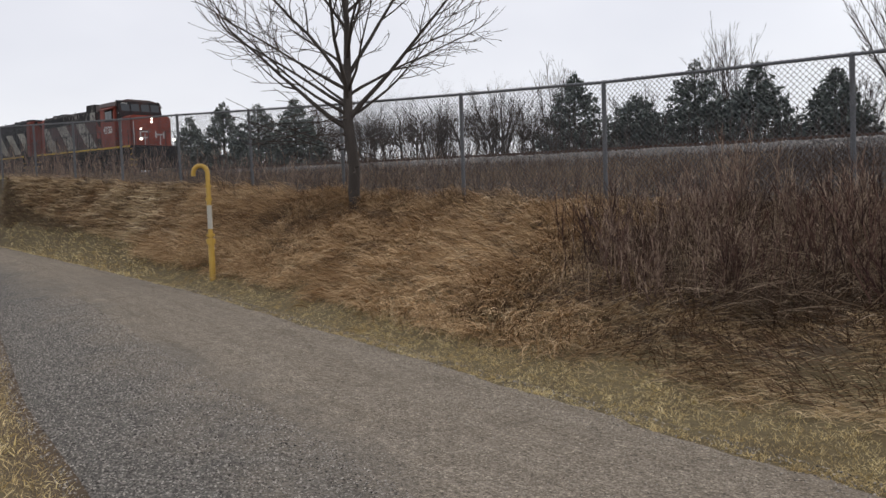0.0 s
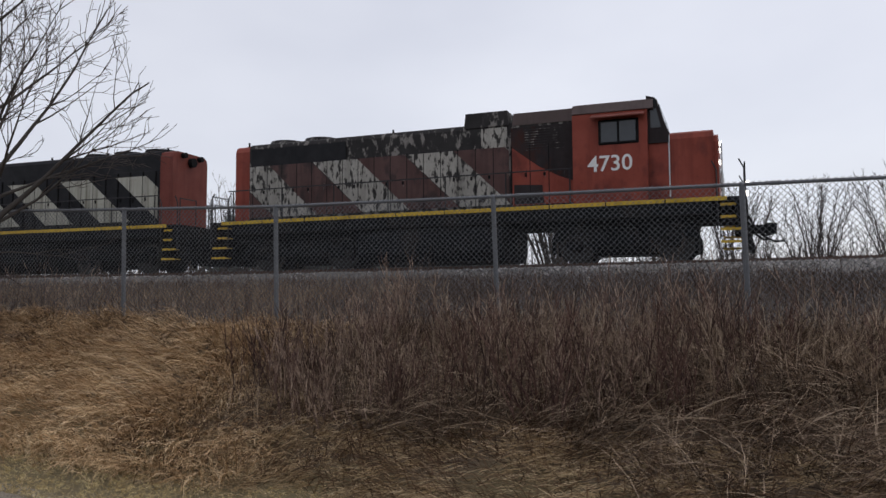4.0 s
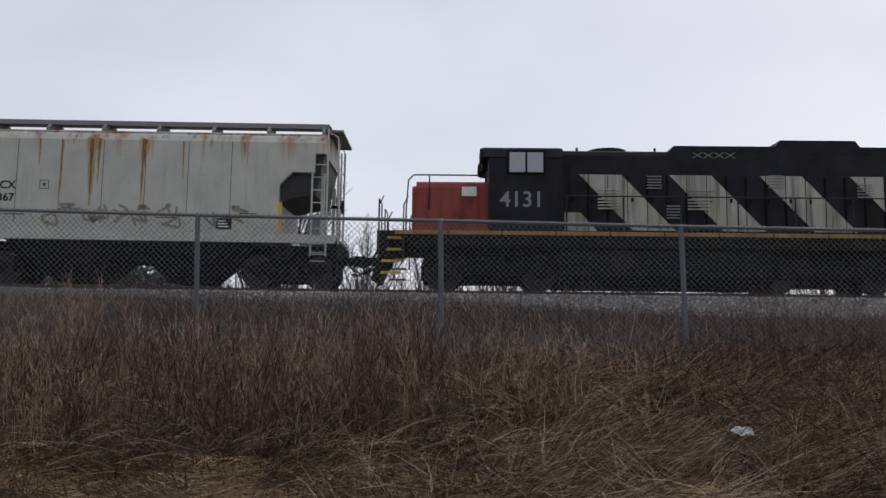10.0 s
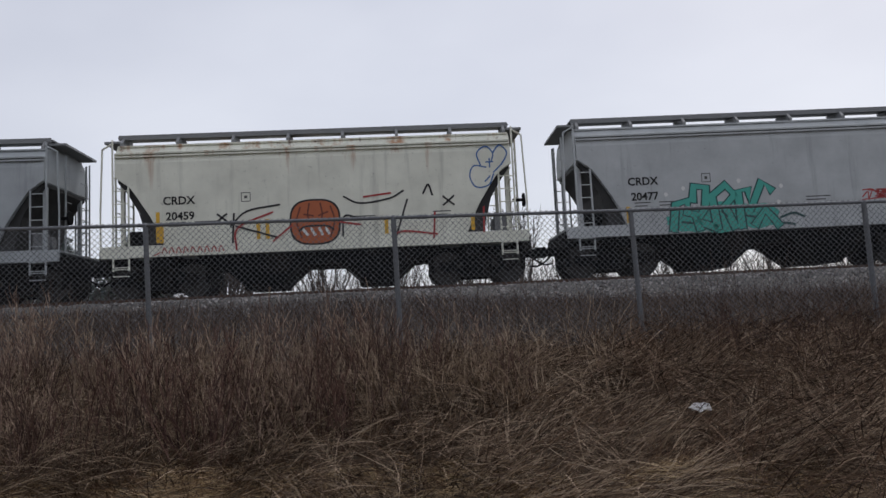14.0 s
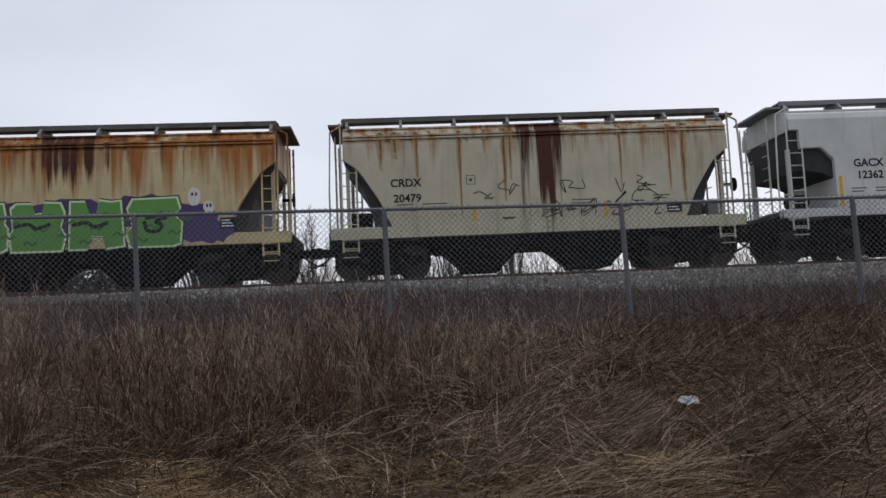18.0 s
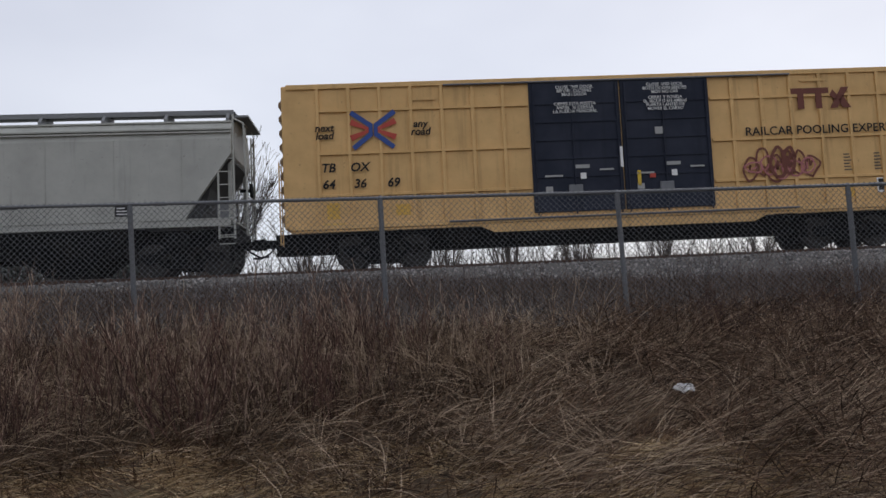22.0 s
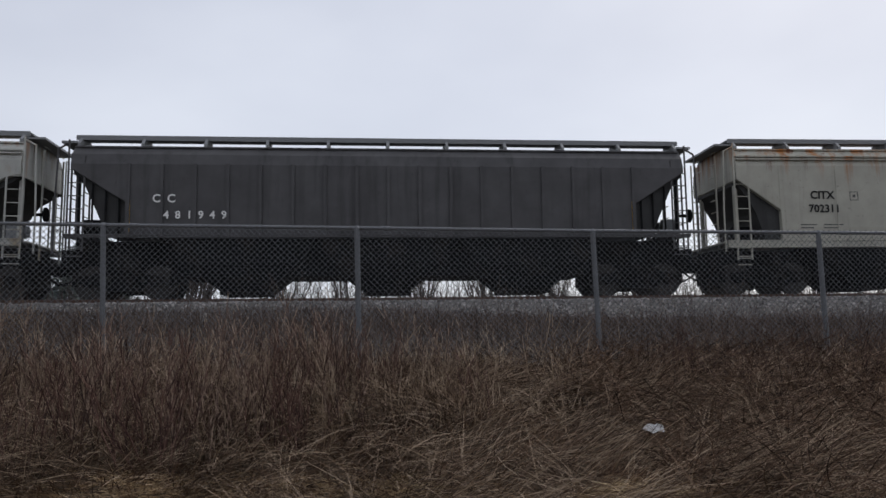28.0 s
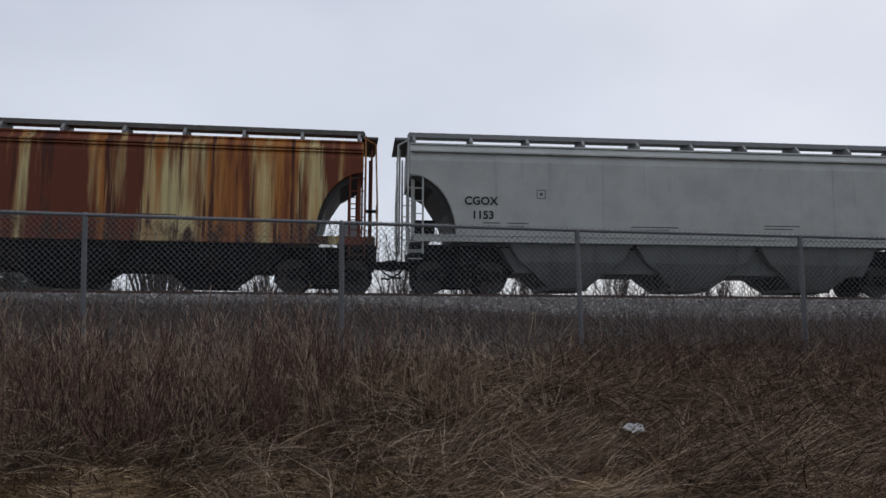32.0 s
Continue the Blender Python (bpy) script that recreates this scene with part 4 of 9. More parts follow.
def pieces(bm):
    """Each connected patch of a bmesh as a bmesh of its own."""
    todo, out = set(bm.faces), []
    while todo:
        seed = min(todo, key=lambda f: f.index)
        group, front = {seed}, [seed]
        while front:
            f = front.pop()
            for e in f.edges:
                for g in e.link_faces:
                    if g not in group:
                        group.add(g)
                        front.append(g)
        todo -= group
        nb, made = bmesh.new(), {}
        for f in sorted(group, key=lambda q: q.index):
            for v in f.verts:
                if v not in made:
                    made[v] = nb.verts.new(v.co)
            nb.faces.new([made[v] for v in f.verts])
        out.append(nb)
    return out


def spray(parent, name, label, layers, drop=0.0, front=0.0):
    """One painted piece: a part for each colour, each a hair in front of the last."""
    y = -1.58 - 0.004 - front
    for mat, draw in layers:
        bm = bmesh.new()
        draw(bm, y)
        bm.faces.index_update()
        for v in bm.verts:
            v.co.z -= drop
        for piece in pieces(bm):
            part(name, piece, mat, parent, label)
        bm.free()
        y -= 0.003


def loops(seed, x0, x1, z0, z1, n, points=7):
    """Round closed outlines side by side, overlapping, of uneven size."""
    R = random.Random(seed)
    out = []
    for k in range(n):
        cx = x0 + (x1 - x0) * (k + 0.5) / n
        rx, rz = (x1 - x0) / n * R.uniform(0.5, 0.75), (z1 - z0) / 2 * R.uniform(0.7, 1.0)
        cz = (z0 + z1) / 2 + R.uniform(-0.12, 0.12)
        ph = R.uniform(0, math.tau)
        ring = [(cx + rx * R.uniform(0.6, 1.1) * math.cos(ph + i * math.tau / points), cz + rz * R.uniform(0.6, 1.1) * math.sin(ph + i * math.tau / points)) for i in range(points)]
        out.append(ring + ring[:1])
        out.append([(cx + R.uniform(-0.3, 0.3) * rx, cz + R.uniform(-0.5, 0.5) * rz) for _ in range(3)])
    return out


def slab(bm, pts, y):
    bm.faces.new([bm.verts.new((x, y, z)) for x, z in pts])


BLOCKS = (
    [(0, 0.1), (0, 0.85), (0.15, 1), (0.95, 1.03), (1.0, 0.72), (0.97, 0.62), (1.04, 0.5), (1.02, 0.08), (0.85, 0), (0.12, -0.02)],
    [(0.02, 0.0), (-0.02, 0.35), (0.05, 0.47), (0, 0.9), (0.1, 1), (0.38, 1), (0.45, 0.78), (0.58, 0.80), (0.62, 1.02), (0.92, 1), (1, 0.8), (0.93, 0.5), (1.02, 0.3), (0.95, 0)],
    [(0.0, 0), (0.02, 1), (0.3, 1), (0.38, 0.74), (0.5, 0.72), (0.56, 1.02), (0.78, 0.98), (0.96, 1.0), (1.03, 0.05), (0.68, 0), (0.62, 0.26), (0.42, 0.27), (0.35, 0)],
    [(0.05, 0), (-0.02, 0.3), (0.1, 0.45), (0, 0.8), (0.1, 1), (0.94, 1.02), (1, 0.78), (0.88, 0.66), (1.03, 0.5), (1, 0.05), (0.85, 0)],
)


def blocks(x0, z0, w, h, gap, grow):
    """A row of fat block shapes, swollen by grow for their outlines."""
    out = []
    for i, shape in enumerate(BLOCKS):
        cx, cz = x0 + i * (w + gap) + w / 2, z0 + h / 2 + 0.02 * i
        out.append([(cx + (a - 0.5) * (w + grow), cz + (b - 0.5) * (h + grow)) for a, b in shape])
    return out


def strokes(lines, w, curved=True):
    return lambda bm, y: [stroke(bm, q, w, y, curved) for q in lines]

# ---- boxcar ----
def boxcar(L):
    th = new("boxcar")
    th.empty_display_size = 0.5
    tagged(th, "tall yellow steel boxcar with dark blue plug doors", "rail wagon", group="freight wagons of the train")
    h, hw, z0, z1 = L / 2 - 1.1, 1.55, 1.02, 5.12
    yel = PAINTS["boxcar_yellow"]
    bm = bmesh.new()
    box(bm, -h - 0.17, h, -hw, hw, z0 + 0.1, z1, 0.03)
    prism_y(bm, [(-hw - 0.02, z1 - 0.02), (hw + 0.02, z1 - 0.02), (0, z1 + 0.1)], -h, h)
    part("body", fixed(bm), yel, th)
    bm = bmesh.new()
    for z in (z1 - 0.05, z0 + 0.12):
        box(bm, -h - 0.03, h + 0.03, -hw - 0.06, -hw + 0.05, z - 0.07, z + 0.07, 0.01)
    part("side_rail", bm, yel, th)
    bm = bmesh.new()
    prism(bm, [(-h, z0 + 0.1), (-h, z0 - 0.02), (-h + 5.2, z0 - 0.02), (-h + 5.6, z0 - 0.2), (h - 5.6, z0 - 0.2), (h - 5.2, z0 - 0.02), (h, z0 - 0.02), (h, z0 + 0.1)], -hw - 0.02, -hw + 0.03)
    part("side_sill", fixed(bm), yel, th)
    d0, d1 = -2.55, 2.6
    for x in list(np.arange(-h + 0.82, d0 - 0.3, 0.865)) + list(np.arange(d1 + 0.68, h - 0.2, 0.865)):
        bm = bmesh.new()
        box(bm, x - 0.05, x + 0.05, -hw - 0.06, -hw + 0.01, z0 + 0.15, z1 - 0.1, 0.012)
        part("side_post", bm, yel, th)
    for z in (2.0, 3.17, 4.37):
        for a, b in ((-h + 0.8, d0 - 0.05), (d1 + 0.05, h - 0.5)):
            bm = bmesh.new()
            prism_y(bm, [(-hw + 0.01, z + 0.05), (-hw - 0.065, z + 0.035), (-hw - 0.065, z - 0.03), (-hw + 0.01, z - 0.05)], a, b)
            part("side_rib", fixed(bm), yel, th)
    for a, b, z in ((-h + 3.35, -h + 4.1, 4.6), (h - 4.0, h - 3.25, 4.78)):
        plate("side_bracket", [(a, z), (b, z), (b, z + 0.22), (b - 0.12, z + 0.08), (a, z + 0.06)], -hw - 0.06, yel, th)
    plate("corner_plate", rect(h - 0.32, h + 0.0, 1.2, 2.85), -hw - 0.02, yel, th)
    for a, b in ((d0, 0.02), (0.06, d1)):
        bm = bmesh.new()
        box(bm, a, b, -hw - 0.07, -hw + 0.02, z0 + 0.28, z1 - 0.12, 0.015)
        door = part("plug_door", bm, PAINTS["door_blue"], th, "dark blue plug door")
        for z in np.arange(z0 + 0.75, z1 - 0.3, 0.52):
            bm = bmesh.new()
            box(bm, a + 0.12, b - 0.12, -hw - 0.10, -hw - 0.06, z - 0.03, z + 0.03)
            part("door_bar", bm, PAINTS["door_blue"], door)
        for x in (a + 0.1, b - 0.1, (a + b) / 2 - 0.1):
            bm = bmesh.new()
            rod(bm, (x, -hw - 0.11, z0 + 0.2), (x, -hw - 0.11, z1 - 0.2), 0.022, 6)
            part("lock_rod", bm, PAINTS["door_blue"], door)
        bm = bmesh.new()
        box(bm, (a + b) / 2 - 0.3, (a + b) / 2 + 0.1, -hw - 0.13, -hw - 0.07, 1.75, 2.05, 0.02)
        part("door_lock", bm, M["galv"], door, "worn metal door lock")
        cx = (a + b) / 2
        lines = ("CLOSE THIS DOOR", "BEFORE CLOSING", "MAIN DOOR", "", "CIERRE ESTA PUERTA", "ANTES DE CERRAR", "LA PUERTA PRINCIPAL") if a < 0 else ("CLOSE AND LOCK", "BOTH DOORS BEFORE", "MOVING CAR", "CIERRE Y PONGA", "EL SEGURO EN AMBAS", "PUERTAS ANTES DE", "MOVER EL CARRO")
        for k, string in enumerate(lines):
            if string:
                text(string, 0.125, cx, 4.78 - 0.108 * k - (0.05 if k > 2 else 0), -hw - 0.115, P["white"], th, "door_notice", "white stencilled door notice", bold=0.003)
        for x, z, w, hh, mat in ((cx + 0.05, 2.2, 0.16, 0.17, P["white"]), (cx - 0.95, 2.28, 0.5, 0.05, P["faint_white"]), (cx - 0.95, 1.85, 0.2, 0.16, P["faint_white"]), (cx + 0.6, 2.42, 0.4, 0.05, P["faint_white"]), (cx - 0.1, 2.5, 0.42, 0.10, P["faint_white"])):
            plate("door_decal", rect(x, x + w, z, z + hh), -hw - 0.112, mat, door, "small white door marking")
    plate("door_handle", rect(-0.06, 0.02, 2.5, 3.08), -hw - 0.11, P["white"], th, "pale vertical handle")
    plate("door_decal", rect(0.40, 0.50, 1.95, 2.38), -hw - 0.112, P["yellow"], th, "yellow door tag")
    plate("door_decal", rect(0.76, 0.92, 2.16, 2.28), -hw - 0.112, EMBLEM_RED, th, "small red door tag")
    plate("door_decal", rect(0.98, 1.2, 3.4, 3.6), -hw - 0.112, P["faint_white"], th, "small pale door marking")
    bm = bmesh.new()
    for z in (z0 + 0.14, z1 - 0.12):
        rod(bm, (d0 - 2.4, -hw - 0.09, z), (d1 + 2.4, -hw - 0.09, z), 0.03, 6)
    part("door_track", bm, M["galv"], th)
    # ribbed ends
    for s in (-1, 1):
        e = h + 0.17 if s < 0 else h
        for z in np.arange(z0 + 0.4, z1 - 0.2, 0.40):
            bm = bmesh.new()
            prism_x = [(s * e, z - 0.15), (s * (e + 0.09), z - 0.05), (s * (e + 0.09), z + 0.05), (s * e, z + 0.15)]
            prism(bm, prism_x, -hw + 0.1, hw - 0.1)
            part("end_rib", fixed(bm), PAINTS["end_brown"], th, "weathered brown end rib")
        bm = bmesh.new()
        for y in (-hw + 0.05, -hw + 0.5):
            rod(bm, (s * (e + 0.12), y, 0.7), (s * (e + 0.12), y, 3.0), 0.02, 6)
        for z in np.arange(0.75, 3.0, 0.36):
            rod(bm, (s * (e + 0.12), -hw + 0.05, z), (s * (e + 0.12), -hw + 0.5, z), 0.016, 5)
        part("end_ladder", bm, yel, th)
    bm = bmesh.new()
    box(bm, -L / 2 + 0.5, L / 2 - 0.5, -0.35, 0.35, 0.50, 1.1, 0.01)
    for x in np.arange(-h + 3, h - 2.9, 1.4):
        box(bm, x - 0.06, x + 0.06, -1.45, 1.45, 0.85, 1.1)
    rod(bm, (-3.0, -0.9, 0.7), (-1.4, -0.9, 0.7), 0.2, 12)
    part("underframe", bm, M["black"], th)
    add_couplers(th, L / 2)
    for s in (-1, 1):
        add_bogie(th, s * (L / 2 - 3.6))
    ink = P["ink"]
    for string, size, x, z in (("next", 0.29, 1.2, 3.80), ("load", 0.29, 1.2, 3.58), ("any", 0.29, 3.86, 3.84), ("road", 0.29, 3.86, 3.62), ("TB", 0.34, 1.27, 2.66), ("OX", 0.34, 2.13, 2.66), ("64", 0.34, 1.27, 2.20), ("36", 0.34, 2.13, 2.20), ("69", 0.34, 3.05, 2.20)):
        text(string, size, -h - 0.2 + x, z, -hw - 0.066, ink, th, shear=0.2, label="dark italic boxcar lettering", bold=0.022)
    y = -hw - 0.067
    for m_, pts, w in ((EMBLEM_RED, [(0.0, 0.30), (0.42, 0.5), (0.0, 0.72)], 0.17), (EMBLEM_RED, [(1.0, 0.30), (0.58, 0.5), (1.0, 0.72)], 0.17), (EMBLEM_BLUE, [(0.0, 0.98), (0.44, 0.62), (0.44, 0.38), (0.04, 0.02)], 0.14), (EMBLEM_BLUE, [(1.0, 0.98), (0.56, 0.62), (0.56, 0.38), (0.96, 0.02)], 0.14)):
        bm = bmesh.new()
        stroke(bm, [(-h + 1.78 + a * 1.15, 3.30 + b * 1.0) for a, b in pts], w, y, False)
        part("emblem_bar", bm, m_, th, "red and blue painted emblem")
        y -= 0.003
    e = h - 0.15
    for pts in ([(e - 4.13, 4.42), (e - 3.02, 4.42), (e - 3.02, 4.58), (e - 4.13, 4.58)], rect(e - 3.95, e - 3.76, 3.98, 4.42), rect(e - 3.42, e - 3.23, 3.98, 4.42), [(e - 3.0, 3.98), (e - 2.78, 3.98), (e - 2.42, 4.58), (e - 2.64, 4.58)], [(e - 3.0, 4.36), (e - 2.9, 4.52), (e - 2.74, 4.32), (e - 2.82, 4.2)], [(e - 2.62, 3.98), (e - 2.38, 3.98), (e - 2.62, 4.36), (e - 2.74, 4.2)]):
        plate("logo_bar", pts, -hw - 0.062, EMBLEM_BROWN, th, "brown logo bar")
    for k in range(6):
        for x in (h - 2.85, h - 1.95):
            plate("data_line", rect(x, x + 0.16 + 0.03 * (k % 3), 2.62 - 0.09 * k, 2.65 - 0.09 * k), -hw - 0.01, P["faint"], th)
    for x, w, z, hh in ((-h + 1.0, 0.35, 1.35, 0.45), (-h + 2.9, 0.4, 1.4, 0.3), (h - 2.9, 0.3, 1.4, 0.4), (h - 0.8, 0.25, 1.55, 0.4)):
        plate("touch_up_patch", rect(x, x + w, z, z + hh), -hw - 0.004, P["touch_up"], th, "brighter yellow repainted patch")
    for k, (lines, mat, w) in enumerate(((loops(51, h - 5.8, h - 3.65, 1.95, 2.8, 6, 7), EMBLEM_BROWN, 0.06), (loops(52, h - 5.7, h - 3.75, 2.0, 2.6, 5, 6), EMBLEM_PINK, 0.05), (loops(53, h - 5.0, h - 4.3, 1.95, 2.9, 2, 6), EMBLEM_BROWN, 0.09))):
        for q in lines:
            y -= 0.0005
            bm = bmesh.new()
            stroke(bm, q, w, y)
            part("graffiti", bm, mat, th, "dark red graffiti scrawl")
    plate("data_panel_border", rect(h - 1.93, h - 1.28, 1.50, 1.92), -hw - 0.02, P["white"], th, "white data panel border", 0.012)
    plate("data_panel", rect(h - 1.9, h - 1.31, 1.56, 1.89), -hw - 0.02, P["ink"], th, "black data panel", 0.02)
    plate("warning_label", rect(h - 1.15, h - 0.65, 1.08, 1.22), -hw - 0.05, P["yellow"], th, "yellow warning label")
    plate("warning_label", rect(-h + 0.9, -h + 1.5, 1.08, 1.22), -hw - 0.05, P["yellow"], th, "yellow warning label")
    text("RAILCAR POOLING EXPERTS", 0.345, h - 3.45, 3.26, -hw - 0.066, ink, th, spacing=1.02, label="dark boxcar slogan lettering")
    return th


# ---- diesel locomotive ----
def hood_section(bm, x0, x1, hw, z0, z1, r=0.16):
    pts = [(-hw, z0), (-hw, z1 - r), (-hw + r * 0.35, z1 - r * 0.3), (-hw + r, z1), (hw - r, z1), (hw - r * 0.35, z1 - r * 0.3), (hw, z1 - r), (hw, z0)]
    prism_y(bm, pts, min(x0, x1), max(x0, x1))


def steps_mesh():
    """One tread of a side ladder."""
    bm = bmesh.new()
    box(bm, -0.27, 0.27, -1.5, -1.2, 0.43, 0.455)
    box(bm, -0.27, 0.27, -1.53, -1.50, 0.41, 0.475)
    return bm


K_WHITE = []


def loco(spec):
    L, fl = spec["length"], spec.get("flip", 1)

    def X(v):
        return fl * v

    def span(a, b):
        return tuple(sorted((fl * a, fl * b)))

    th = new("diesel_locomotive")
    th.empty_display_size = 0.5
    tagged(th, spec["label"], "locomotive", group="locomotives of the train")
    h = L / 2
    deck = 1.62
    hood_m, cab_m, nose_m, rear_m = spec["hood"], spec["cab"], spec["nose"], spec["rear"]
    # frame
    bm = bmesh.new()
    box(bm, -h + 0.65, h - 0.65, -1.52, 1.52, deck - 0.12, deck, 0.01)
    for s in (-1, 1):
        box(bm, -h + 1.5, h - 1.5, *sorted((s * 1.2, s * 1.5)), deck - 0.42, deck - 0.12, 0.01)
    box(bm, -h + 0.6, h - 0.6, -0.8, 0.8, 1.06, deck - 0.12)
    for s in (-1, 1):
        box(bm, *sorted((s * (h - 0.62), s * (h - 0.9))), -1.5, 1.5, 0.95, deck, 0.02)
        prism(bm, [(s * (h - 0.62), 0.95), (s * (h - 0.45), 0.25), (s * (h - 0.55), 0.25), (s * (h - 0.9), 0.95)], -1.3, 1.3)
    part("frame", fixed(bm), M["black"], th)
    nj = int((L - 2.2) / 1.45)
    for k in range(nj):
        a, b = -h + 1.1 + (L - 2.2) * k / nj, -h + 1.1 + (L - 2.2) * (k + 1) / nj
        bm = bmesh.new()
        box(bm, a + 0.018, b - 0.018, -1.545, -1.50, deck - 0.10, deck + 0.01, 0.006)
        part("sill_stripe", bm, spec["stripe"], th, spec.get("stripe_label", "yellow sill stripe"))
    # long hood
    hr, hf = -h + spec.get("hood_rear", 1.3), spec.get("hood_front", 3.45)      # in the loco's own sense, front is +x
    top = spec.get("hood_top", 4.35)
    bm = bmesh.new()
    hood_section(bm, X(hr + 0.55), X(hf), 0.95, deck, top)
    part("hood", fixed(bm), hood_m, th)
    bm = bmesh.new()
    hood_section(bm, X(hr), X(hr + 0.55), 0.95, deck, top - 0.03, 0.22)
    part("hood_end", fixed(bm), rear_m, th)
    # raised parts
    for a, b, z0, z1, w, mname in spec.get("raised", ()):
        bm = bmesh.new()
        ease = 0.25 if b - a > 2.2 else 0.05
        prism(bm, [(X(a), z0), (X(a + ease), z1), (X(b - ease), z1), (X(b), z0)], -w, w)
        part("roof_housing", fixed(bm), mname, th)
    # hood doors
    x = hr + 0.75
    while x < hf - 0.55:
        bm = bmesh.new()
        box(bm, *span(x, x + 0.50), -0.972, -0.93, deck + 0.12, top - 0.72, 0.01)
        rod(bm, (X(x + 0.42), -0.985, deck + 0.9), (X(x + 0.42), -0.985, deck + 1.15), 0.02, 5)
        d = part("hood_door", bm, hood_m, th)
        if spec.get("bands"):
            bm = bmesh.new()
            box(bm, *span(x - 0.045, x - 0.022), -1.004, -0.95, deck + 0.14, top - 0.75)
            part("door_seam", bm, M["black"], th)
            if int(x * 7) % 3:
                bm = bmesh.new()
                box(bm, *span(x + 0.36, x + 0.43), -1.02, -0.98, deck + 0.95, deck + 1.06, 0.01)
                part("latch", bm, M["black"], d)
        x += 0.56
    for a, b, z0, z1 in spec.get("grilles", ()):
        bm = bmesh.new()
        box(bm, *span(a, b), -0.99, -0.93, z0, z1, 0.01)
        g = part("radiator_grille", bm, P["grille"], th, "dark louvred grille")
        bm = bmesh.new()
        for z in np.arange(z0 + 0.05, z1, 0.075):
            box(bm, *span(a + 0.03, b - 0.03), -1.005, -0.98, z, z + 0.02)
        part("louvre", bm, hood_m, g)
    for x in spec.get("fans", ()):
        bm = bmesh.new()
        rod(bm, (X(x), 0, top - 0.05), (X(x), 0, top + 0.16), 0.64, 20, 0.58)
        part("roof_fan", bm, hood_m, th)
    # cab
    c0, c1, ct = hf, spec.get("cab_front", 5.75), spec.get("cab_top", 4.55)
    bm = bmesh.new()
    r = 0.25
    hw = 1.52
    pts = [(-hw, deck), (-hw, ct - 0.45), (-hw + 0.12, ct - 0.2), (-0.75, ct), (0.75, ct), (hw - 0.12, ct - 0.2), (hw, ct - 0.45), (hw, deck)]
    prism_y(bm, pts, *span(c0, c1))
    cab = part("cab", fixed(bm), cab_m, th)
    bm = bmesh.new()
    pts2 = [(-hw - 0.025, ct - 0.40), (-hw + 0.08, ct - 0.14), (-0.75, ct + 0.05), (0.75, ct + 0.05), (hw - 0.08, ct - 0.14), (hw + 0.05, ct - 0.40), (hw - 0.02, ct - 0.42), (-hw + 0.02, ct - 0.42)]
    prism_y(bm, pts2, *span(c0, c1 + 0.16))
    part("cab_roof", fixed(bm), spec.get("roof", cab_m), th)
    wx = (c0 + c1) / 2 + spec.get("win_shift", 0.25)
    bm = bmesh.new()
    box(bm, *span(wx - 0.55, wx + 0.55), -hw - 0.03, -hw + 0.02, 3.22, 3.92, 0.03)
    win = part("side_window", bm, spec.get("window_frame", M["black"]), cab, "dark cab window frame")
    for a in (-0.25, 0.25):
        bm = bmesh.new()
        box(bm, *span(wx + a - 0.22, wx + a + 0.22), -hw - 0.045, -hw - 0.02, 3.29, 3.85)
        part("pane", bm, spec.get("pane", P["glass"]), win)
    for y in (-0.85, 0.85):
        bm = bmesh.new()
        box(bm, *span(c1 - 0.01, c1 + 0.03), y - 0.42, y + 0.42, 3.25, 3.9, 0.02)
        part("windscreen", bm, P["glass"], cab)
    # nose
    n1, nt, nw = spec.get("nose_front", 7.6), spec.get("nose_top", 3.1), spec.get("nose_half", 0.95)
    bm = bmesh.new()
    hood_section(bm, X(c1), X(n1 - 0.12), nw, deck, nt, 0.22)
    hood_section(bm, X(n1 - 0.12), X(n1), nw - 0.1, deck, nt - 0.12, 0.22)
    part("nose", fixed(bm), nose_m, th)
    sd = spec.get("slope_depth", 0.95)
    if spec.get("slope_front"):
        bm = bmesh.new()
        prism(bm, [(X(c1 - 0.03), nt - 0.3), (X(c1 - 0.03), ct - 0.02), (X(c1 + 0.2), ct - 0.08), (X(c1 + sd), nt - 0.02), (X(c1 + sd), nt - 0.3)], -1.38, 1.38)
        part("cab_front", fixed(bm), spec.get("front", cab_m), th)
        for y0, y1 in ((-1.25, -0.7), (-0.6, -0.06), (0.06, 0.6), (0.7, 1.25)):
            bm = bmesh.new()
            prism(bm, [(X(c1 + 0.2 + 0.2 * (sd - 0.2)), ct - 0.28), (X(c1 + 0.24 + 0.2 * (sd - 0.2)), ct - 0.25), (X(c1 + sd - 0.07), nt + 0.10), (X(c1 + sd - 0.11), nt + 0.07)], y0, y1)
            part("windscreen_pane", fixed(bm), P["glass"], th)
        bm = bmesh.new()
        prism(bm, [(X(c1 + 0.08), ct - 0.3), (X(c1 + 0.1 + 0.2 * sd), ct - 0.3), (X(c1 + 0.65 * sd), nt + 0.12), (X(c1 + 0.08), nt + 0.12)], -1.395, -1.37)
        part("quarter_window", fixed(bm), P["glass"], th)
        for y, z0, z1 in ((-1.2, 1.7, 3.1), (-0.5, 1.7, 2.4), (0.5, 1.7, 2.4)):
            bm = bmesh.new()
            rod(bm, (X(n1 + 0.08), y, z0), (X(n1 + 0.08), y, z1), 0.022, 6)
            part("nose_handrail", bm, K_WHITE[0], th, "white nose handrail")
        bm = bmesh.new()
        rod(bm, (X(c1 + 0.55), -1.36, 1.7), (X(c1 + 0.55), -1.36, nt - 0.1), 0.02, 6)
        part("nose_handrail", bm, K_WHITE[0], th, "white nose handrail")
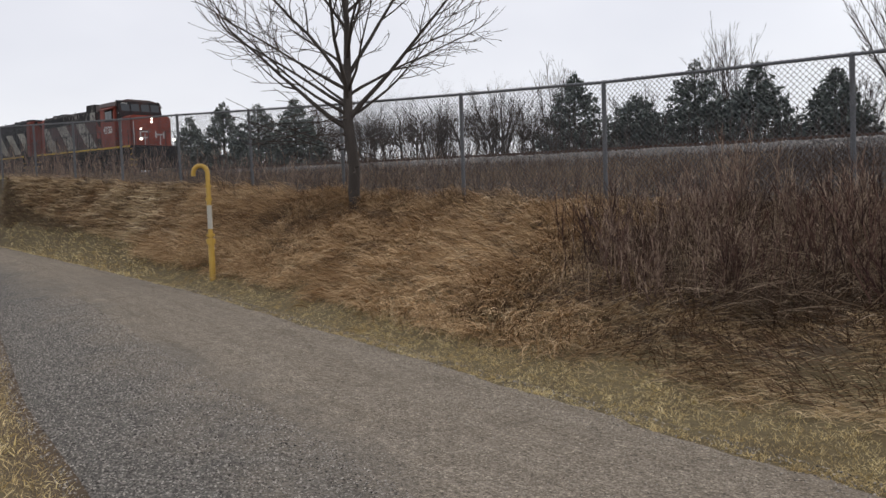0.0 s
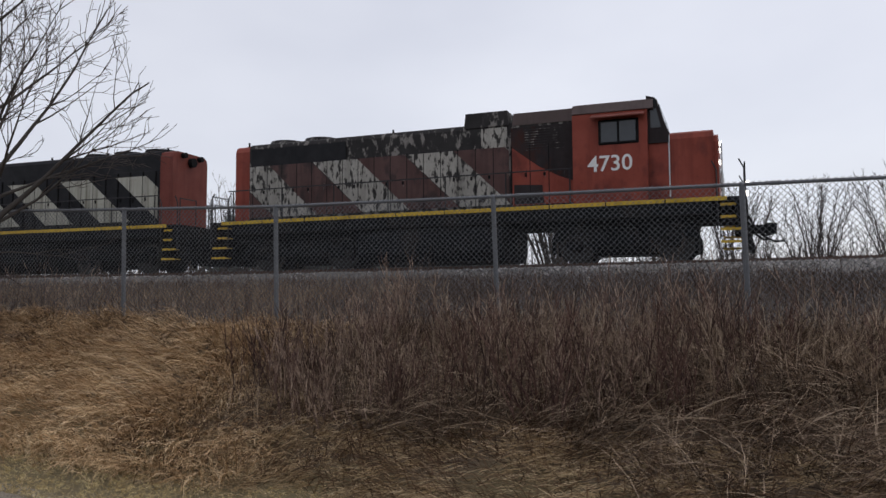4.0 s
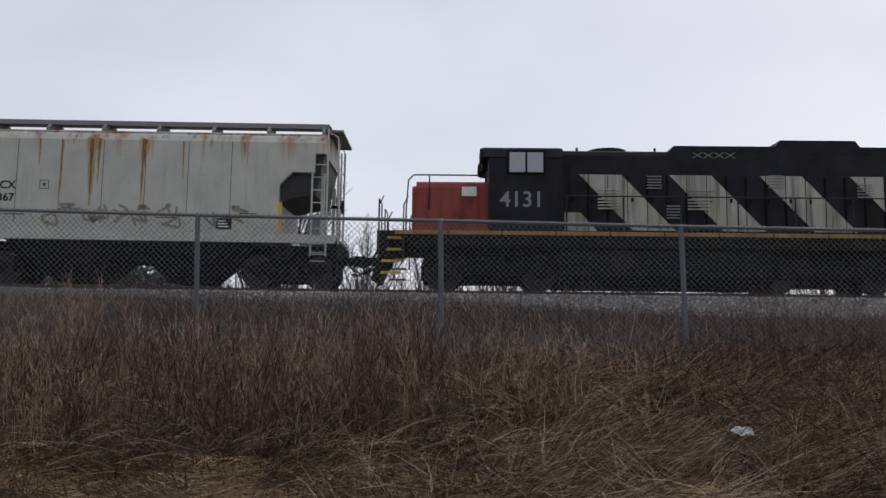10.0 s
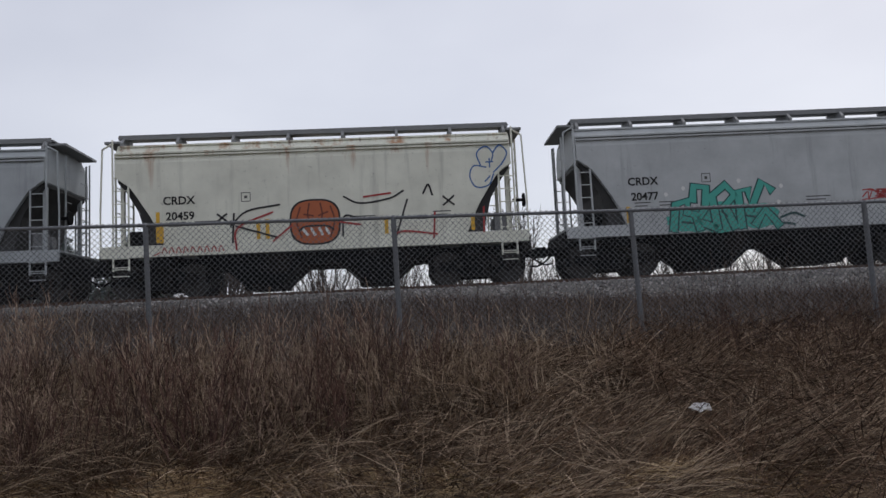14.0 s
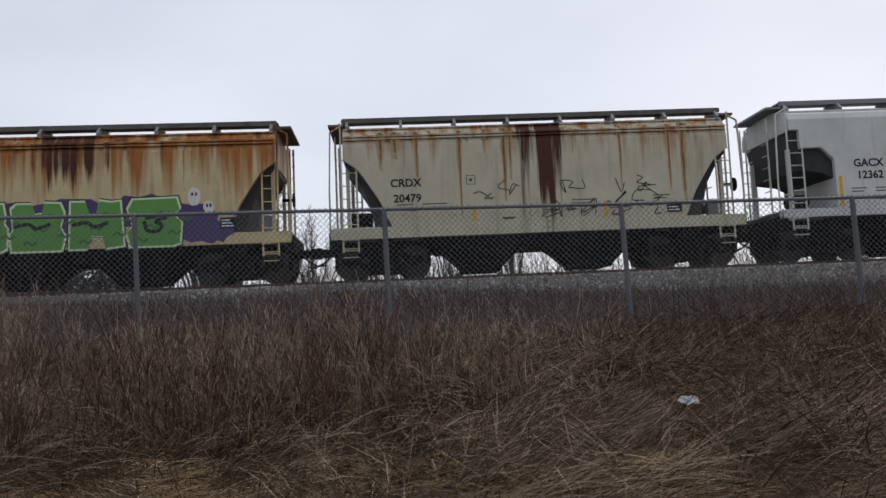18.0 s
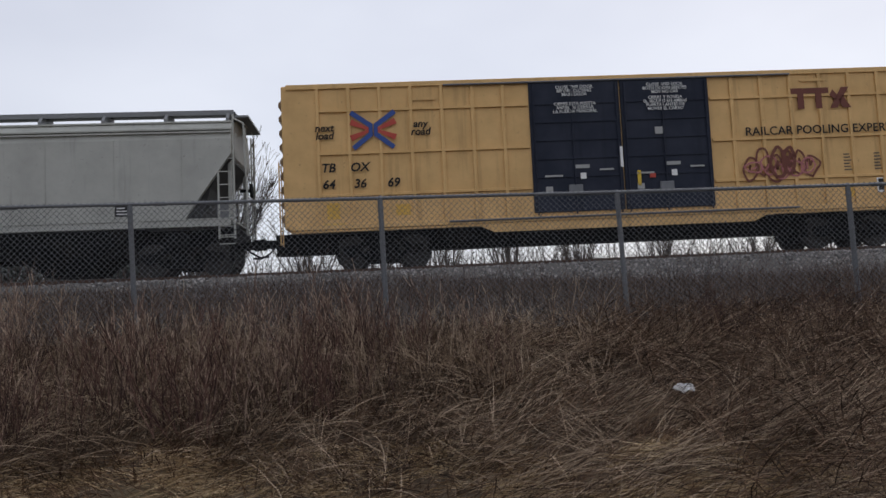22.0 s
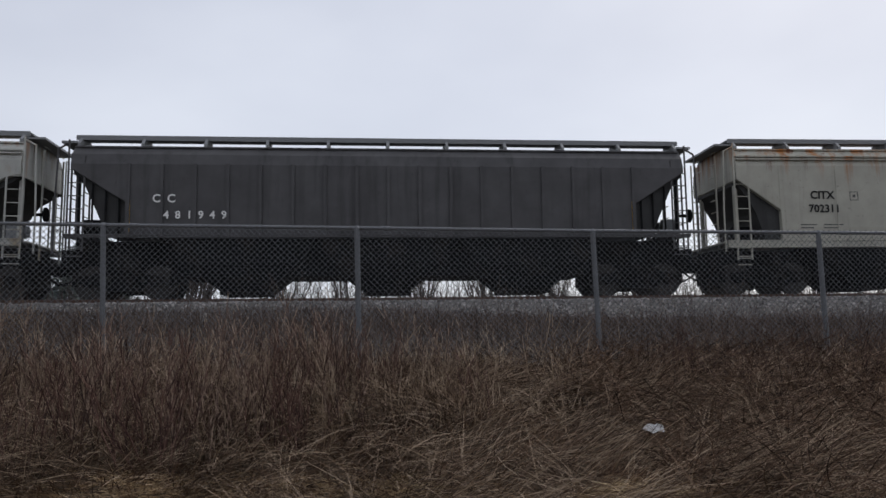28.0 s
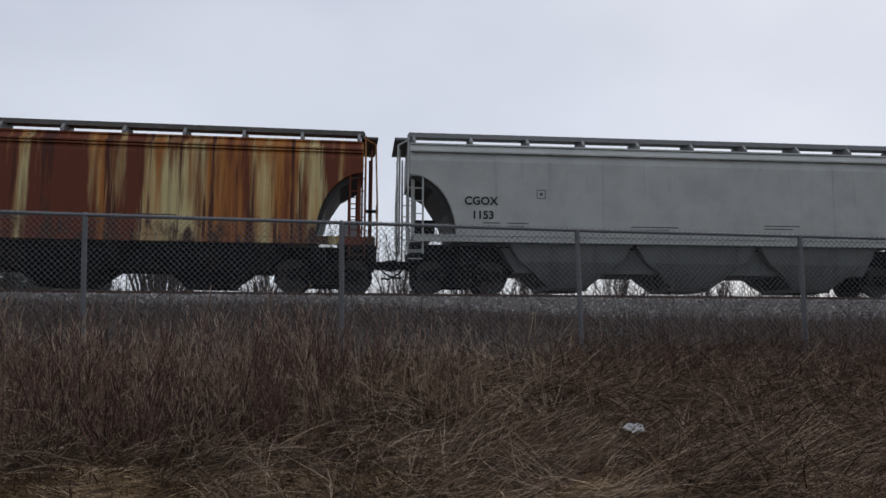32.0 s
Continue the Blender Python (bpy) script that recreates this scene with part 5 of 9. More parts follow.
        for y0, y1, z0, z1 in () if spec["slope_front"] == "plain" else ((-0.8, -0.2, 2.45, 2.53), (-0.8, -0.72, 2.15, 2.45), (-0.8, -0.3, 2.1, 2.18), (0.2, 0.28, 2.1, 2.53), (0.2, 0.8, 2.3, 2.38), (0.72, 0.8, 2.1, 2.53)):
            bm = bmesh.new()
            box(bm, *span(n1, n1 + 0.03), y0, y1, z0, z1)
            part("logo_bar", bm, K_WHITE[0], th, "white nose logo stroke")
    if spec.get("lights"):
        for y, z in ((0.0, 3.32), (0.0, 3.12), (-0.72, 2.66)):
            bm = bmesh.new()
            disc(bm, (X(n1 + 0.02), y, z), (1, 0, 0), 0.062, 0.06, 14)
            part("headlight", bm, GLOW, th, "lit round headlight")
        for y in (-1.05, 1.05):
            bm = bmesh.new()
            disc(bm, (X(h - 0.6), y, 2.0), (1, 0, 0), 0.07, 0.08, 14)
            part("ditch_light", bm, GLOW, th, "lit ditch light")
    # number boards at the cab front
    for y in (-1.0, 1.0):
        bm = bmesh.new()
        box(bm, *span(c1 + 0.02, c1 + 0.26), y - 0.4, y + 0.4, ct - 0.42, ct - 0.12, 0.03)
        part("number_board", bm, spec.get("board", P["ink"]), th)
    if spec.get("board_words"):
        ob = text(spec["board_words"], 0.24, 0, 0, 0, P["white"], th, label="white road number on the number board")
        ob.matrix_local = pose(c1 + 0.265, -1.0, ct - 0.36, 90, 0, 90)
    if spec.get("sunshade"):
        bm = bmesh.new()
        prism_y(bm, [(-hw + 0.02, 4.10), (-hw - 0.34, 3.95), (-hw - 0.34, 3.92), (-hw + 0.02, 4.06)], *span(wx - 0.72, wx + 0.72))
        part("sunshade", fixed(bm), spec["sunshade"], cab, "hinged sunshade over the cab window")
    # tank, bogies, couplers
    bm = bmesh.new()
    prism_y(bm, [(-1.3, 1.15), (-1.45, 0.95), (-1.45, 0.42), (-1.15, 0.13), (1.15, 0.13), (1.45, 0.42), (1.45, 0.95), (1.3, 1.15)], *span(*spec.get("tank", (-3.0, 2.85))))
    for s in (-1, 1):
        rod(bm, (-2.2, s * 1.2, 1.30), (1.7, s * 1.2, 1.30), 0.17, 12)
    part("fuel_tank", fixed(bm), M["black"], th)
    for s in (-1, 1):
        add_bogie(th, s * (h - 3.85), 0.51, True)
    add_couplers(th, h)
    # steps, handrails, stanchions
    for s in (-1, 1):
        for sy in (0, 180):
            for k in range(4):
                put("step", "step_" + spec["steps"].name, steps_mesh, spec["steps"], th, pose(s * (h - 1.02), 0, 0, 0, 0, sy) @ pose(0, 0.03 * k, 0.33 * k))
        for sy in (-1, 1):
            bm = bmesh.new()
            for x in (h - 0.68, h - 1.36):
                tube(bm, [(s * x, sy * 1.50, 0.75), (s * x, sy * 1.50, 2.35), (s * (x - 0.12), sy * 1.48, 2.6)], 0.02, 6)
            part("grab_iron", bm, spec["rail"], th)
        for y0, y1 in ((-1.4, -0.55), (0.55, 1.4)):
            bm = bmesh.new()
            tube(bm, [(s * (h - 0.66), y0, deck), (s * (h - 0.66), y0, 2.52), (s * (h - 0.66), y1, 2.52), (s * (h - 0.66), y1, deck)], 0.02, 6)
            part("end_handrail", bm, spec["rail"], th)
        for y in (-0.9, -0.72, 0.72, 0.9):
            bm = bmesh.new()
            tube(bm, [(s * (h - 0.6), y, 1.15), (s * (h - 0.42), y, 0.8), (s * (h - 0.2), y, 0.62), (s * (h - 0.02), y, 0.66)], 0.028, 6)
            part("air_hose", bm, M["black"], th)
    hx = np.linspace(hr + 0.3, hf - 0.1, 7)
    for x in hx:
        for sy in (-1, 1):
            put("stanchion", "stanchion_" + spec["rail"].name, stanchion_mesh, spec["rail"], th, pose(X(x), sy * 1.49, deck))
    for sy in (-1, 1):
        bm = bmesh.new()
        rod(bm, (X(hr + 0.1), sy * 1.49, deck + 1.02), (X(hf - 0.05), sy * 1.49, deck + 1.02), 0.02, 6)
        part("handrail", bm, spec["rail"], th)
    for x in np.linspace(hr + 0.4, hf - 0.5, 5):
        bm = bmesh.new()
        rod(bm, (X(x), -0.75, top - 0.05), (X(x), -0.75, top + 0.1), 0.035, 6)
        part("lifting_lug", bm, M["black"], th)
    for y, z, r in ((0.45, top - 0.15, 0.1), (-0.45, top - 0.15, 0.1), (0.0, top - 0.35, 0.17)):
        bm = bmesh.new()
        rod(bm, (X(hr + 0.02), y, z), (X(hr - 0.16), y, z), r, 12)
        part("rear_lamp", bm, M["black"], th)
    if spec.get("horn") is not None:
        bm = bmesh.new()
        x = X(spec["horn"])
        rod(bm, (x, 0, top - 0.05), (x, 0, top + 0.42), 0.03, 6)
        rod(bm, (x - 0.4, 0, top + 0.44), (x + 0.4, 0, top + 0.44), 0.03, 6)
        for a, b in ((-0.42, -0.2), (0.2, 0.44), (-0.12, 0.1)):
            rod(bm, (x + a, -0.1, top + 0.47), (x + b, -0.1, top + 0.47), 0.03, 8, 0.08)
        part("horn", bm, P["alu"], th, "multi-chime air horn")
    # slanting bands on the hood
    for pts, mat, lab in spec.get("bands", ()):
        plate("hood_band", pts, -0.995, mat, th, lab)
    for string, size, x, z, y in spec.get("words", ()):
        text(string, size, x, z, y, spec.get("ink", P["white"]), th, label="painted road number")
    return th


def stanchion_mesh():
    bm = bmesh.new()
    rod(bm, (0, 0, -0.1), (0, 0, 1.03), 0.022, 6)
    return bm


EMBLEM_BLUE, EMBLEM_RED, EMBLEM_BROWN, EMBLEM_PINK = plain("emblem_blue", (0.02, 0.06, 0.25)), plain("emblem_red", (0.42, 0.05, 0.03)), plain("logo_brown", (0.13, 0.03, 0.015)), plain("graffiti_pink", (0.40, 0.14, 0.14))
GLOW = bpy.data.materials.new("lit_lamp")
GLOW.use_nodes = True
GLOW.node_tree.nodes["Principled BSDF"].inputs["Emission Color"].default_value = (1, 0.93, 0.82, 1)
GLOW.node_tree.nodes["Principled BSDF"].inputs["Emission Strength"].default_value = 4.0
PAINTS = {
    "boxcar_yellow": paint("boxcar_yellow", (0.56, 0.355, 0.15), grime=0.25, stain=(0.2, 0.1, 0.03)),
    "door_blue": paint("door_dark_blue", (0.012, 0.016, 0.03), grime=0.3),
    "end_brown": paint("end_brown", (0.20, 0.13, 0.07), grime=0.6, rust=0.4),
    "loco_black": paint("loco_black", (0.0085, 0.0085, 0.0105), 0.7, grime=0.1),
    "loco_weathered": paint("loco_weathered_black", (0.022, 0.02, 0.02), 0.8, grime=0.2, mottle=(0.21, 0.195, 0.18), mottle_scale=4.6, mottle_stretch=(1.2, 1, 0.6), mottle_range=(0.54, 0.62)),
    "band_peeling": paint("band_peeling_cream", (0.30, 0.285, 0.255), grime=0.7, mottle=(0.028, 0.025, 0.024), mottle_scale=5.0, mottle_stretch=(1.4, 1, 0.55), mottle_range=(0.51, 0.58)),
    "loco_red_muted": paint("loco_muted_red", (0.235, 0.050, 0.038), grime=0.45, mottle=(0.15, 0.035, 0.027), mottle_scale=1.2),
    "loco_red_dull": paint("loco_dull_red", (0.165, 0.040, 0.030), grime=0.5, mottle=(0.10, 0.026, 0.02), mottle_scale=1.2),
    "loco_red_worn": paint("loco_worn_orange_red", (0.21, 0.042, 0.026), grime=0.45, mottle=(0.11, 0.026, 0.02), mottle_scale=1.1),
    "loco_soot": paint("loco_soot", (0.022, 0.017, 0.018), 0.9, grime=0.3, mottle=(0.05, 0.022, 0.018), mottle_scale=1.6),
    "loco_roof_brown": paint("loco_faded_roof", (0.085, 0.062, 0.058), grime=0.4),
    "loco_red": paint("loco_orange_red", (0.33, 0.060, 0.026), grime=0.25),
    "loco_red_dark": paint("loco_faded_red", (0.14, 0.032, 0.022), grime=0.5),
    "loco_blue": paint("loco_blue", (0.016, 0.075, 0.23), grime=0.15),
    "loco_navy": paint("loco_dark_blue", (0.012, 0.045, 0.12), grime=0.3),
    "loco_white": paint("loco_dirty_white", (0.42, 0.415, 0.39), grime=0.4),
    "band_white": paint("band_dirty_cream", (0.34, 0.33, 0.28), grime=0.6, mottle=(0.13, 0.125, 0.09), mottle_scale=1.6, mottle_stretch=(2.4, 1, 0.12)),
    "band_brown": paint("band_faded_brown", (0.072, 0.036, 0.032), grime=0.5, mottle=(0.035, 0.024, 0.023), mottle_scale=2.2),
    "sill_yellow": paint("sill_yellow", (0.50, 0.33, 0.03), grime=0.5),
    "sill_ochre": paint("sill_ochre", (0.30, 0.17, 0.05), grime=0.6),
    "sill_white": paint("sill_white", (0.5, 0.5, 0.48), grime=0.6),
    "rail_black": paint("rail_black", (0.02, 0.02, 0.022), grime=0.2),
    "rail_white": paint("rail_white", (0.45, 0.46, 0.46), grime=0.3),
}

# ---- the train, front to back: where each coupling stands along the line at the start ----
SPEED = 11.37
CUTS = [-45.9, -63.9, -81.8, -99.5, -116.7, -129.6, -142.5, -155.5, -168.3, -181.35, -194.5, -207.3, -220.4, -233.5, -254.3, -272.3, -290.8, -308.9, -327.3, -345.4, -363.0, -381.0]
# small gains and losses against an even speed: seconds, metres
DRIFT = [(0, -1.0), (1, -0.5), (2, 0.0), (3, 0.35), (4.5, 0.62), (6, 0.62), (7, 0.28), (8, 0.12), (9, 0.02), (10.5, 0.0), (32, 0.0)]


def run(t):
    return SPEED * t + lerp(DRIFT, t)


def slant(x, w, z0, z1, lean, lo, hi):
    """A band that leans like a backslash, cut off at lo and hi."""
    d = (z1 - z0) * lean
    pts = [(x + d, z0), (x + d + w, z0), (x + w, z1), (x, z1)]
    for bound, sign in ((lo, 1), (hi, -1)):
        out = []
        for (ax, az), (bx, bz) in zip(pts, pts[1:] + pts[:1]):
            ina, inb = (ax - bound) * sign >= 0, (bx - bound) * sign >= 0
            if ina:
                out.append((ax, az))
            if ina != inb:
                f = (bound - ax) / (bx - ax)
                out.append((bound, az + (bz - az) * f))
        pts = out
        if len(pts) < 3:
            return None
    return pts


def bands(first, step, count, w, z0, z1, mat, lab, lean=1.0, lo=-9, hi=9):
    out = [(slant(first + step * k, w, z0, z1, lean, lo, hi), mat, lab) for k in range(count)]
    return [o for o in out if o[0]]


def lengths(i):
    return CUTS[i] - CUTS[i + 1]


cream = "cream slanting band"
# opaque panes, the sky in the glass painted in as grey and pale tones
PANE_GREY, PANE_PALE = plain("cab_glass_sky_grey", (0.13, 0.145, 0.16), 0.15), plain("cab_glass_sky_pale", (0.34, 0.36, 0.38), 0.15)
TRAIN = []
K = PAINTS
K_WHITE.append(K["rail_white"])
TRAIN.append(loco(dict(length=lengths(0), label="weathered red and black diesel locomotive with lit headlights", hood=K["loco_weathered"], cab=K["loco_red_worn"], nose=K["loco_red_worn"], rear=K["loco_red_worn"],
    stripe=K["sill_yellow"], steps=K["sill_yellow"], rail=K["rail_black"], lights=True, fans=(-6.3, -4.95), hood_rear=1.25, hood_front=3.85, cab_front=5.9, nose_front=7.7, nose_top=3.5, nose_half=1.32, slope_front=True, roof=K["loco_roof_brown"], hood_top=4.28, tank=(-2.95, 1.75), slope_depth=0.55, front=K["loco_soot"], sunshade=K["loco_red_dark"], board_words="4730",
    raised=((0.45, 1.85, 4.15, 4.60, 0.985, K["loco_weathered"]), (1.95, 3.95, 4.12, 4.48, 0.97, K["loco_roof_brown"])), grilles=((2.3, 3.6, 3.3, 4.0),),
    bands=bands(-8.0, 3.25, 4, 1.6, 1.78, 3.5, K["band_peeling"], "peeling cream slanting band", 1.05, -7.15, 1.85) + bands(-9.65, 3.25, 4, 1.62, 1.78, 3.5, K["band_brown"], "faded brown slanting band", 1.05, -7.15, 1.85),
    words=(("4730", 0.62, 4.88, 2.5, -1.525),))))
for pts, mat, lab in (([(1.92, 1.72), (3.84, 1.72), (3.84, 4.05), (1.92, 4.05)], K["loco_soot"], "sooty black hood side behind the cab"), ([(1.95, 1.74), (3.82, 1.74), (3.82, 2.35), (3.3, 2.55), (2.75, 2.85), (1.95, 3.45)], K["loco_red_worn"], "orange-red wedge on the hood side"), ([(2.0, 1.76), (2.9, 1.76), (2.85, 2.3), (2.0, 2.35)], K["loco_soot"], "sooty access door"), ([(-7.1, 3.5), (-3.55, 3.5), (-3.55, 4.08), (-7.1, 4.08)], K["loco_black"], "repainted black hood top"), ([(1.0, 3.5), (1.8, 3.5), (1.8, 4.1), (1.0, 4.1)], K["band_peeling"], "peeling pale patch")):
    plate("hood_panel", pts, -0.990 - 0.004 * (mat is K["loco_red_worn"]) - 0.008 * (lab == "sooty access door"), mat, TRAIN[-1], lab)
TRAIN.append(loco(dict(length=lengths(1), flip=-1, label="black diesel locomotive with cream bands and orange-red cab", hood=K["loco_black"], cab=K["loco_red"], nose=K["loco_red"], rear=K["loco_red_dark"],
    stripe=K["sill_yellow"], steps=K["sill_yellow"], rail=K["rail_black"], fans=(-6.3, -4.9, -3.55), hood_rear=1.35, hood_front=4.05, cab_front=6.1, nose_front=7.9, nose_top=3.4, roof=K["rail_black"], win_shift=-0.1, cab_top=4.40, pane=PANE_GREY, tank=(-2.4, 3.05),
    bands=bands(-5.28, 2.6, 5, 1.35, 1.85, 3.45, K["band_white"], cream, 1.2, -3.9, 7.0),
    words=(("9547", 0.51, -5.08, 2.79, -1.525),))))
bm = bmesh.new()
tube(bm, [(-6.1, -0.9, 4.2), (-6.42, -0.95, 4.22), (-6.5, -0.95, 4.05)], 0.035, 6)
rod(bm, (-6.42, -1.05, 4.3), (-6.7, -1.05, 4.3), 0.06, 8, 0.10)
rod(bm, (-6.5, -0.95, 4.05), (-6.5, -0.95, 3.9), 0.09, 8)
part("cab_horn", bm, K["loco_red_dull"], TRAIN[-1], "horn and lamp bracket on the cab front")
plate("nose_notice", rect(-7.6, -7.05, 1.78, 1.92), -0.965, P["faint_white"], TRAIN[-1], "pale notice low on the nose")
bm = bmesh.new()
rod(bm, (-7.45, -1.0, 2.35), (-7.0, -1.0, 2.35), 0.022, 6)
part("grab_iron", bm, P["alu"], TRAIN[-1])
bm = bmesh.new()
for y in (-0.9, 0.3):
    tube(bm, [(-5.75, y, 4.4), (-5.75, y, 4.56), (-4.8, y, 4.56), (-4.7, y, 4.4)], 0.025, 6)
box(bm, -5.7, -4.8, -0.8, 0.25, 4.42, 4.50, 0.02)
part("roof_unit", bm, M["black"], TRAIN[-1], "dark unit with guard rails on the cab roof")
bm = bmesh.new()
for x in (2.2, 2.45, 2.7):
    rod(bm, (x, 0, 4.3), (x, 0, 4.52), 0.04, 6)
box(bm, 2.1, 2.85, -0.1, 0.1, 4.42, 4.47)
part("horn", bm, M["black"], TRAIN[-1], "black roof horn")
plate("smudge", [(-3.9, 1.75), (-3.2, 1.75), (-3.35, 2.35), (-3.9, 2.2)], -1.0, plain("soot", (0.03, 0.03, 0.032)), TRAIN[-1], "sooty patch")
TRAIN.append(loco(dict(length=lengths(2), label="blue diesel locomotive with white nose and lettering", hood=K["loco_blue"], cab=K["loco_blue"], nose=K["loco_white"], rear=K["loco_blue"],
    window_frame=P["alu"], stripe=K["sill_white"], stripe_label="dirty white sill stripe", steps=K["rail_white"], rail=K["loco_blue"], fans=(-6.35, -5.1), hood_rear=1.02, hood_front=3.76, cab_front=5.72, cab_top=4.46, nose_front=7.68, nose_top=3.3, hood_top=4.25, pane=PANE_GREY, tank=(-2.45, 2.45),
    grilles=((-7.5, -4.85, 3.42, 4.02), (1.75, 3.2, 3.6, 4.25), (-2.45, -0.2, 3.78, 4.12)), raised=((-2.75, 0.4, 4.05, 4.42, 1.05, K["loco_blue"]), (0.5, 1.6, 4.15, 4.58, 0.97, K["loco_blue"])), horn=-3.3,
    words=(("GMTX\n2289", 0.39, 4.85, 2.68, -1.525), ("Locomotive Group", 0.335, 0.1, 3.0, -0.985)))))
for k in range(4):
    plate("logo_bar", rect(-2.75 + 0.29 * k, -2.51 + 0.29 * k, 2.95, 3.27), -0.975, P["white"], TRAIN[-1], "white logo block", 0.02)
plate("nose_foot", [(5.74, 1.66), (7.0, 1.66), (6.95, 1.9), (5.74, 2.1)], -0.953, K["loco_blue"], TRAIN[-1], "blue foot of the white nose")
plate("nose_notice", rect(6.1, 6.45, 2.75, 2.84), -0.953, P["ink"], TRAIN[-1], "small dark notice on the nose")
for x in (7.12, 7.36):
    plate("logo_bar", rect(x, x + 0.19, 2.6, 2.92), -0.957, K["loco_navy"], TRAIN[-1], "dark blue logo block")
plate("nose_seam", rect(6.52, 6.55, 1.72, 3.2), -0.952, M["black"], TRAIN[-1], "dark nose door seam")
plate("logo_bar", rect(-1.4, 1.0, 2.52, 2.62), -0.975, P["white"], TRAIN[-1], "thin white line of lettering", 0.018)
bm = bmesh.new()
box(bm, 4.05, 4.65, -0.5, 0.5, 4.42, 4.64, 0.05)
part("roof_unit", bm, P["alu"], TRAIN[-1], "grey box on the cab roof")
bm = bmesh.new()
box(bm, 4.85, 5.6, -0.6, 0.6, 4.44, 4.58, 0.05)
part("roof_unit", bm, K["loco_navy"], TRAIN[-1])
bm = bmesh.new()
box(bm, 6.3, 7.7, -1.545, -1.50, 1.50, 1.66)
part("sill_stripe", bm, K["sill_yellow"], TRAIN[-1], "yellow end of the sill stripe")
for x, z, w, h, mat in ((-7.35, 3.0, 0.22, 0.16, P["white"]), (-6.45, 3.12, 0.18, 0.12, P["white"]), (-3.2, 2.85, 0.28, 0.14, P["white"]), (-3.7, 3.5, 0.25, 0.12, P["ink"]), (7.1, 2.1, 0.3, 0.2, P["white"])):
    plate("sticker", rect(x, x + w, z, z + h), -0.985 if x < 4 or x > 6 else -1.53, mat, TRAIN[-1], "small notice plate")
TRAIN.append(loco(dict(length=lengths(3), flip=-1, label="black diesel switcher with cream bands and red ends", hood=K["loco_black"], cab=K["loco_black"], nose=K["loco_red_muted"], rear=K["loco_red_dull"],
    stripe=K["sill_ochre"], stripe_label="dirty ochre sill stripe", steps=K["sill_yellow"], rail=K["rail_black"], hood_rear=1.5, hood_front=2.8, cab_front=4.86, nose_front=7.05, nose_top=3.15, fans=(1.3,), cab_top=4.12, hood_top=4.08,
    raised=((-5.95, -3.3, 4.1, 4.44, 0.8, K["loco_black"]), (-6.9, -0.2, 3.9, 4.22, 0.94, K["loco_black"])), win_shift=0.0,
    bands=bands(-2.27, 2.56, 4, 1.2, 1.75, 3.35, K["band_white"], cream, 0.95, -2.7, 6.35) + [([(-2.7, 1.72), (-1.75, 1.72), (-2.25, 2.25), (-2.7, 2.25)], K["band_white"], cream)],
    ink=plain("faded_white", (0.22, 0.23, 0.24)), pane=PANE_PALE, words=(("4131", 0.62, -3.95, 2.32, -1.525),))))
bm = bmesh.new()
tube(bm, [(-4.95, -0.98, 3.1), (-4.95, -0.98, 3.3), (-7.0, -0.98, 3.3), (-7.15, -0.98, 3.15), (-7.2, -1.05, 2.3), (-7.2, -1.05, 1.65)], 0.022, 6)
rod(bm, (-6.55, -0.98, 3.3), (-6.55, -0.98, 2.3), 0.02, 6)
part("nose_handrail", bm, K["rail_black"], TRAIN[-1], "black handrail along the nose top")
for z0, z1, x0, x1, lab in ((3.62, 3.80, 7.0, 7.4, "dark rear number board"), (2.15, 2.95, 7.02, 7.06, "dark rear door edge")):
    plate("rear_fitting", rect(x0, x1, z0, z1), -0.955, M["black"], TRAIN[-1], lab, 0.012)
for lo, hi in ((-1.75, -1.1), (0.8, 1.5)):
    bm = bmesh.new()
    for z in np.arange(2.35, 2.95, 0.09):
        box(bm, lo, hi, -1.03, -0.97, z, z + 0.045)
    part("louvre_panel", bm, K["band_white"], TRAIN[-1], "cream louvred door panel")

plate("nose_sign", rect(-5.62, -5.2, 2.7, 2.97), -0.965, P["white"], TRAIN[-1], "white notice on the red nose", 0.012)
for k in range(4):
    bm = bmesh.new()
    x = 0.98 + 0.31 * k
    stroke(bm, [(x, 3.86), (x + 0.26, 4.02)], 0.025, -0.985, False)
    stroke(bm, [(x, 4.02), (x + 0.26, 3.86)], 0.025, -0.987, False)
    part("vent_lattice", bm, P["alu"], TRAIN[-1], "grey crossed vent lattice")
for x, z in ((-0.35, 2.95), (0.2, 2.1), (3.1, 3.0), (5.6, 2.75)):
    bm = bmesh.new()
    for k in range(5):
        box(bm, x, x + 0.42, -1.02, -0.98, z + 0.085 * k, z + 0.085 * k + 0.035)
    part("louvre_panel", bm, P["alu"], TRAIN[-1], "grey louvred panel")


def small(i, label, name, color, rust, grime, words, paint_kw=None, **kw):
    p = paint(name, color, rust=rust, grime=grime, **(paint_kw or {}))
    return hopper(dict(dict(length=lengths(i), label=label, paint=p, words=words, bays=2, inset=0.95, squares=((-2.05, 2.50),), data=((-4.0, 1.98, 0.45), (-3.3, 1.98, 0.7), (0.9, 1.95, 0.7), (3.2, 2.0, 0.5)), end_z=3.3, end_x=1.3, flush_sill=True, end="slant", top=4.25, sill=1.08, sill_top=1.40), **kw))


def stencil(a, b):
    z = (2.62, 2.27) if a == "GACX" else (2.50, 2.07)
    x = -3.45 if a == "GACX" else -3.73
    return ((a, 0.31, x, z[0]), (b, 0.31, x + 0.03, z[1]))


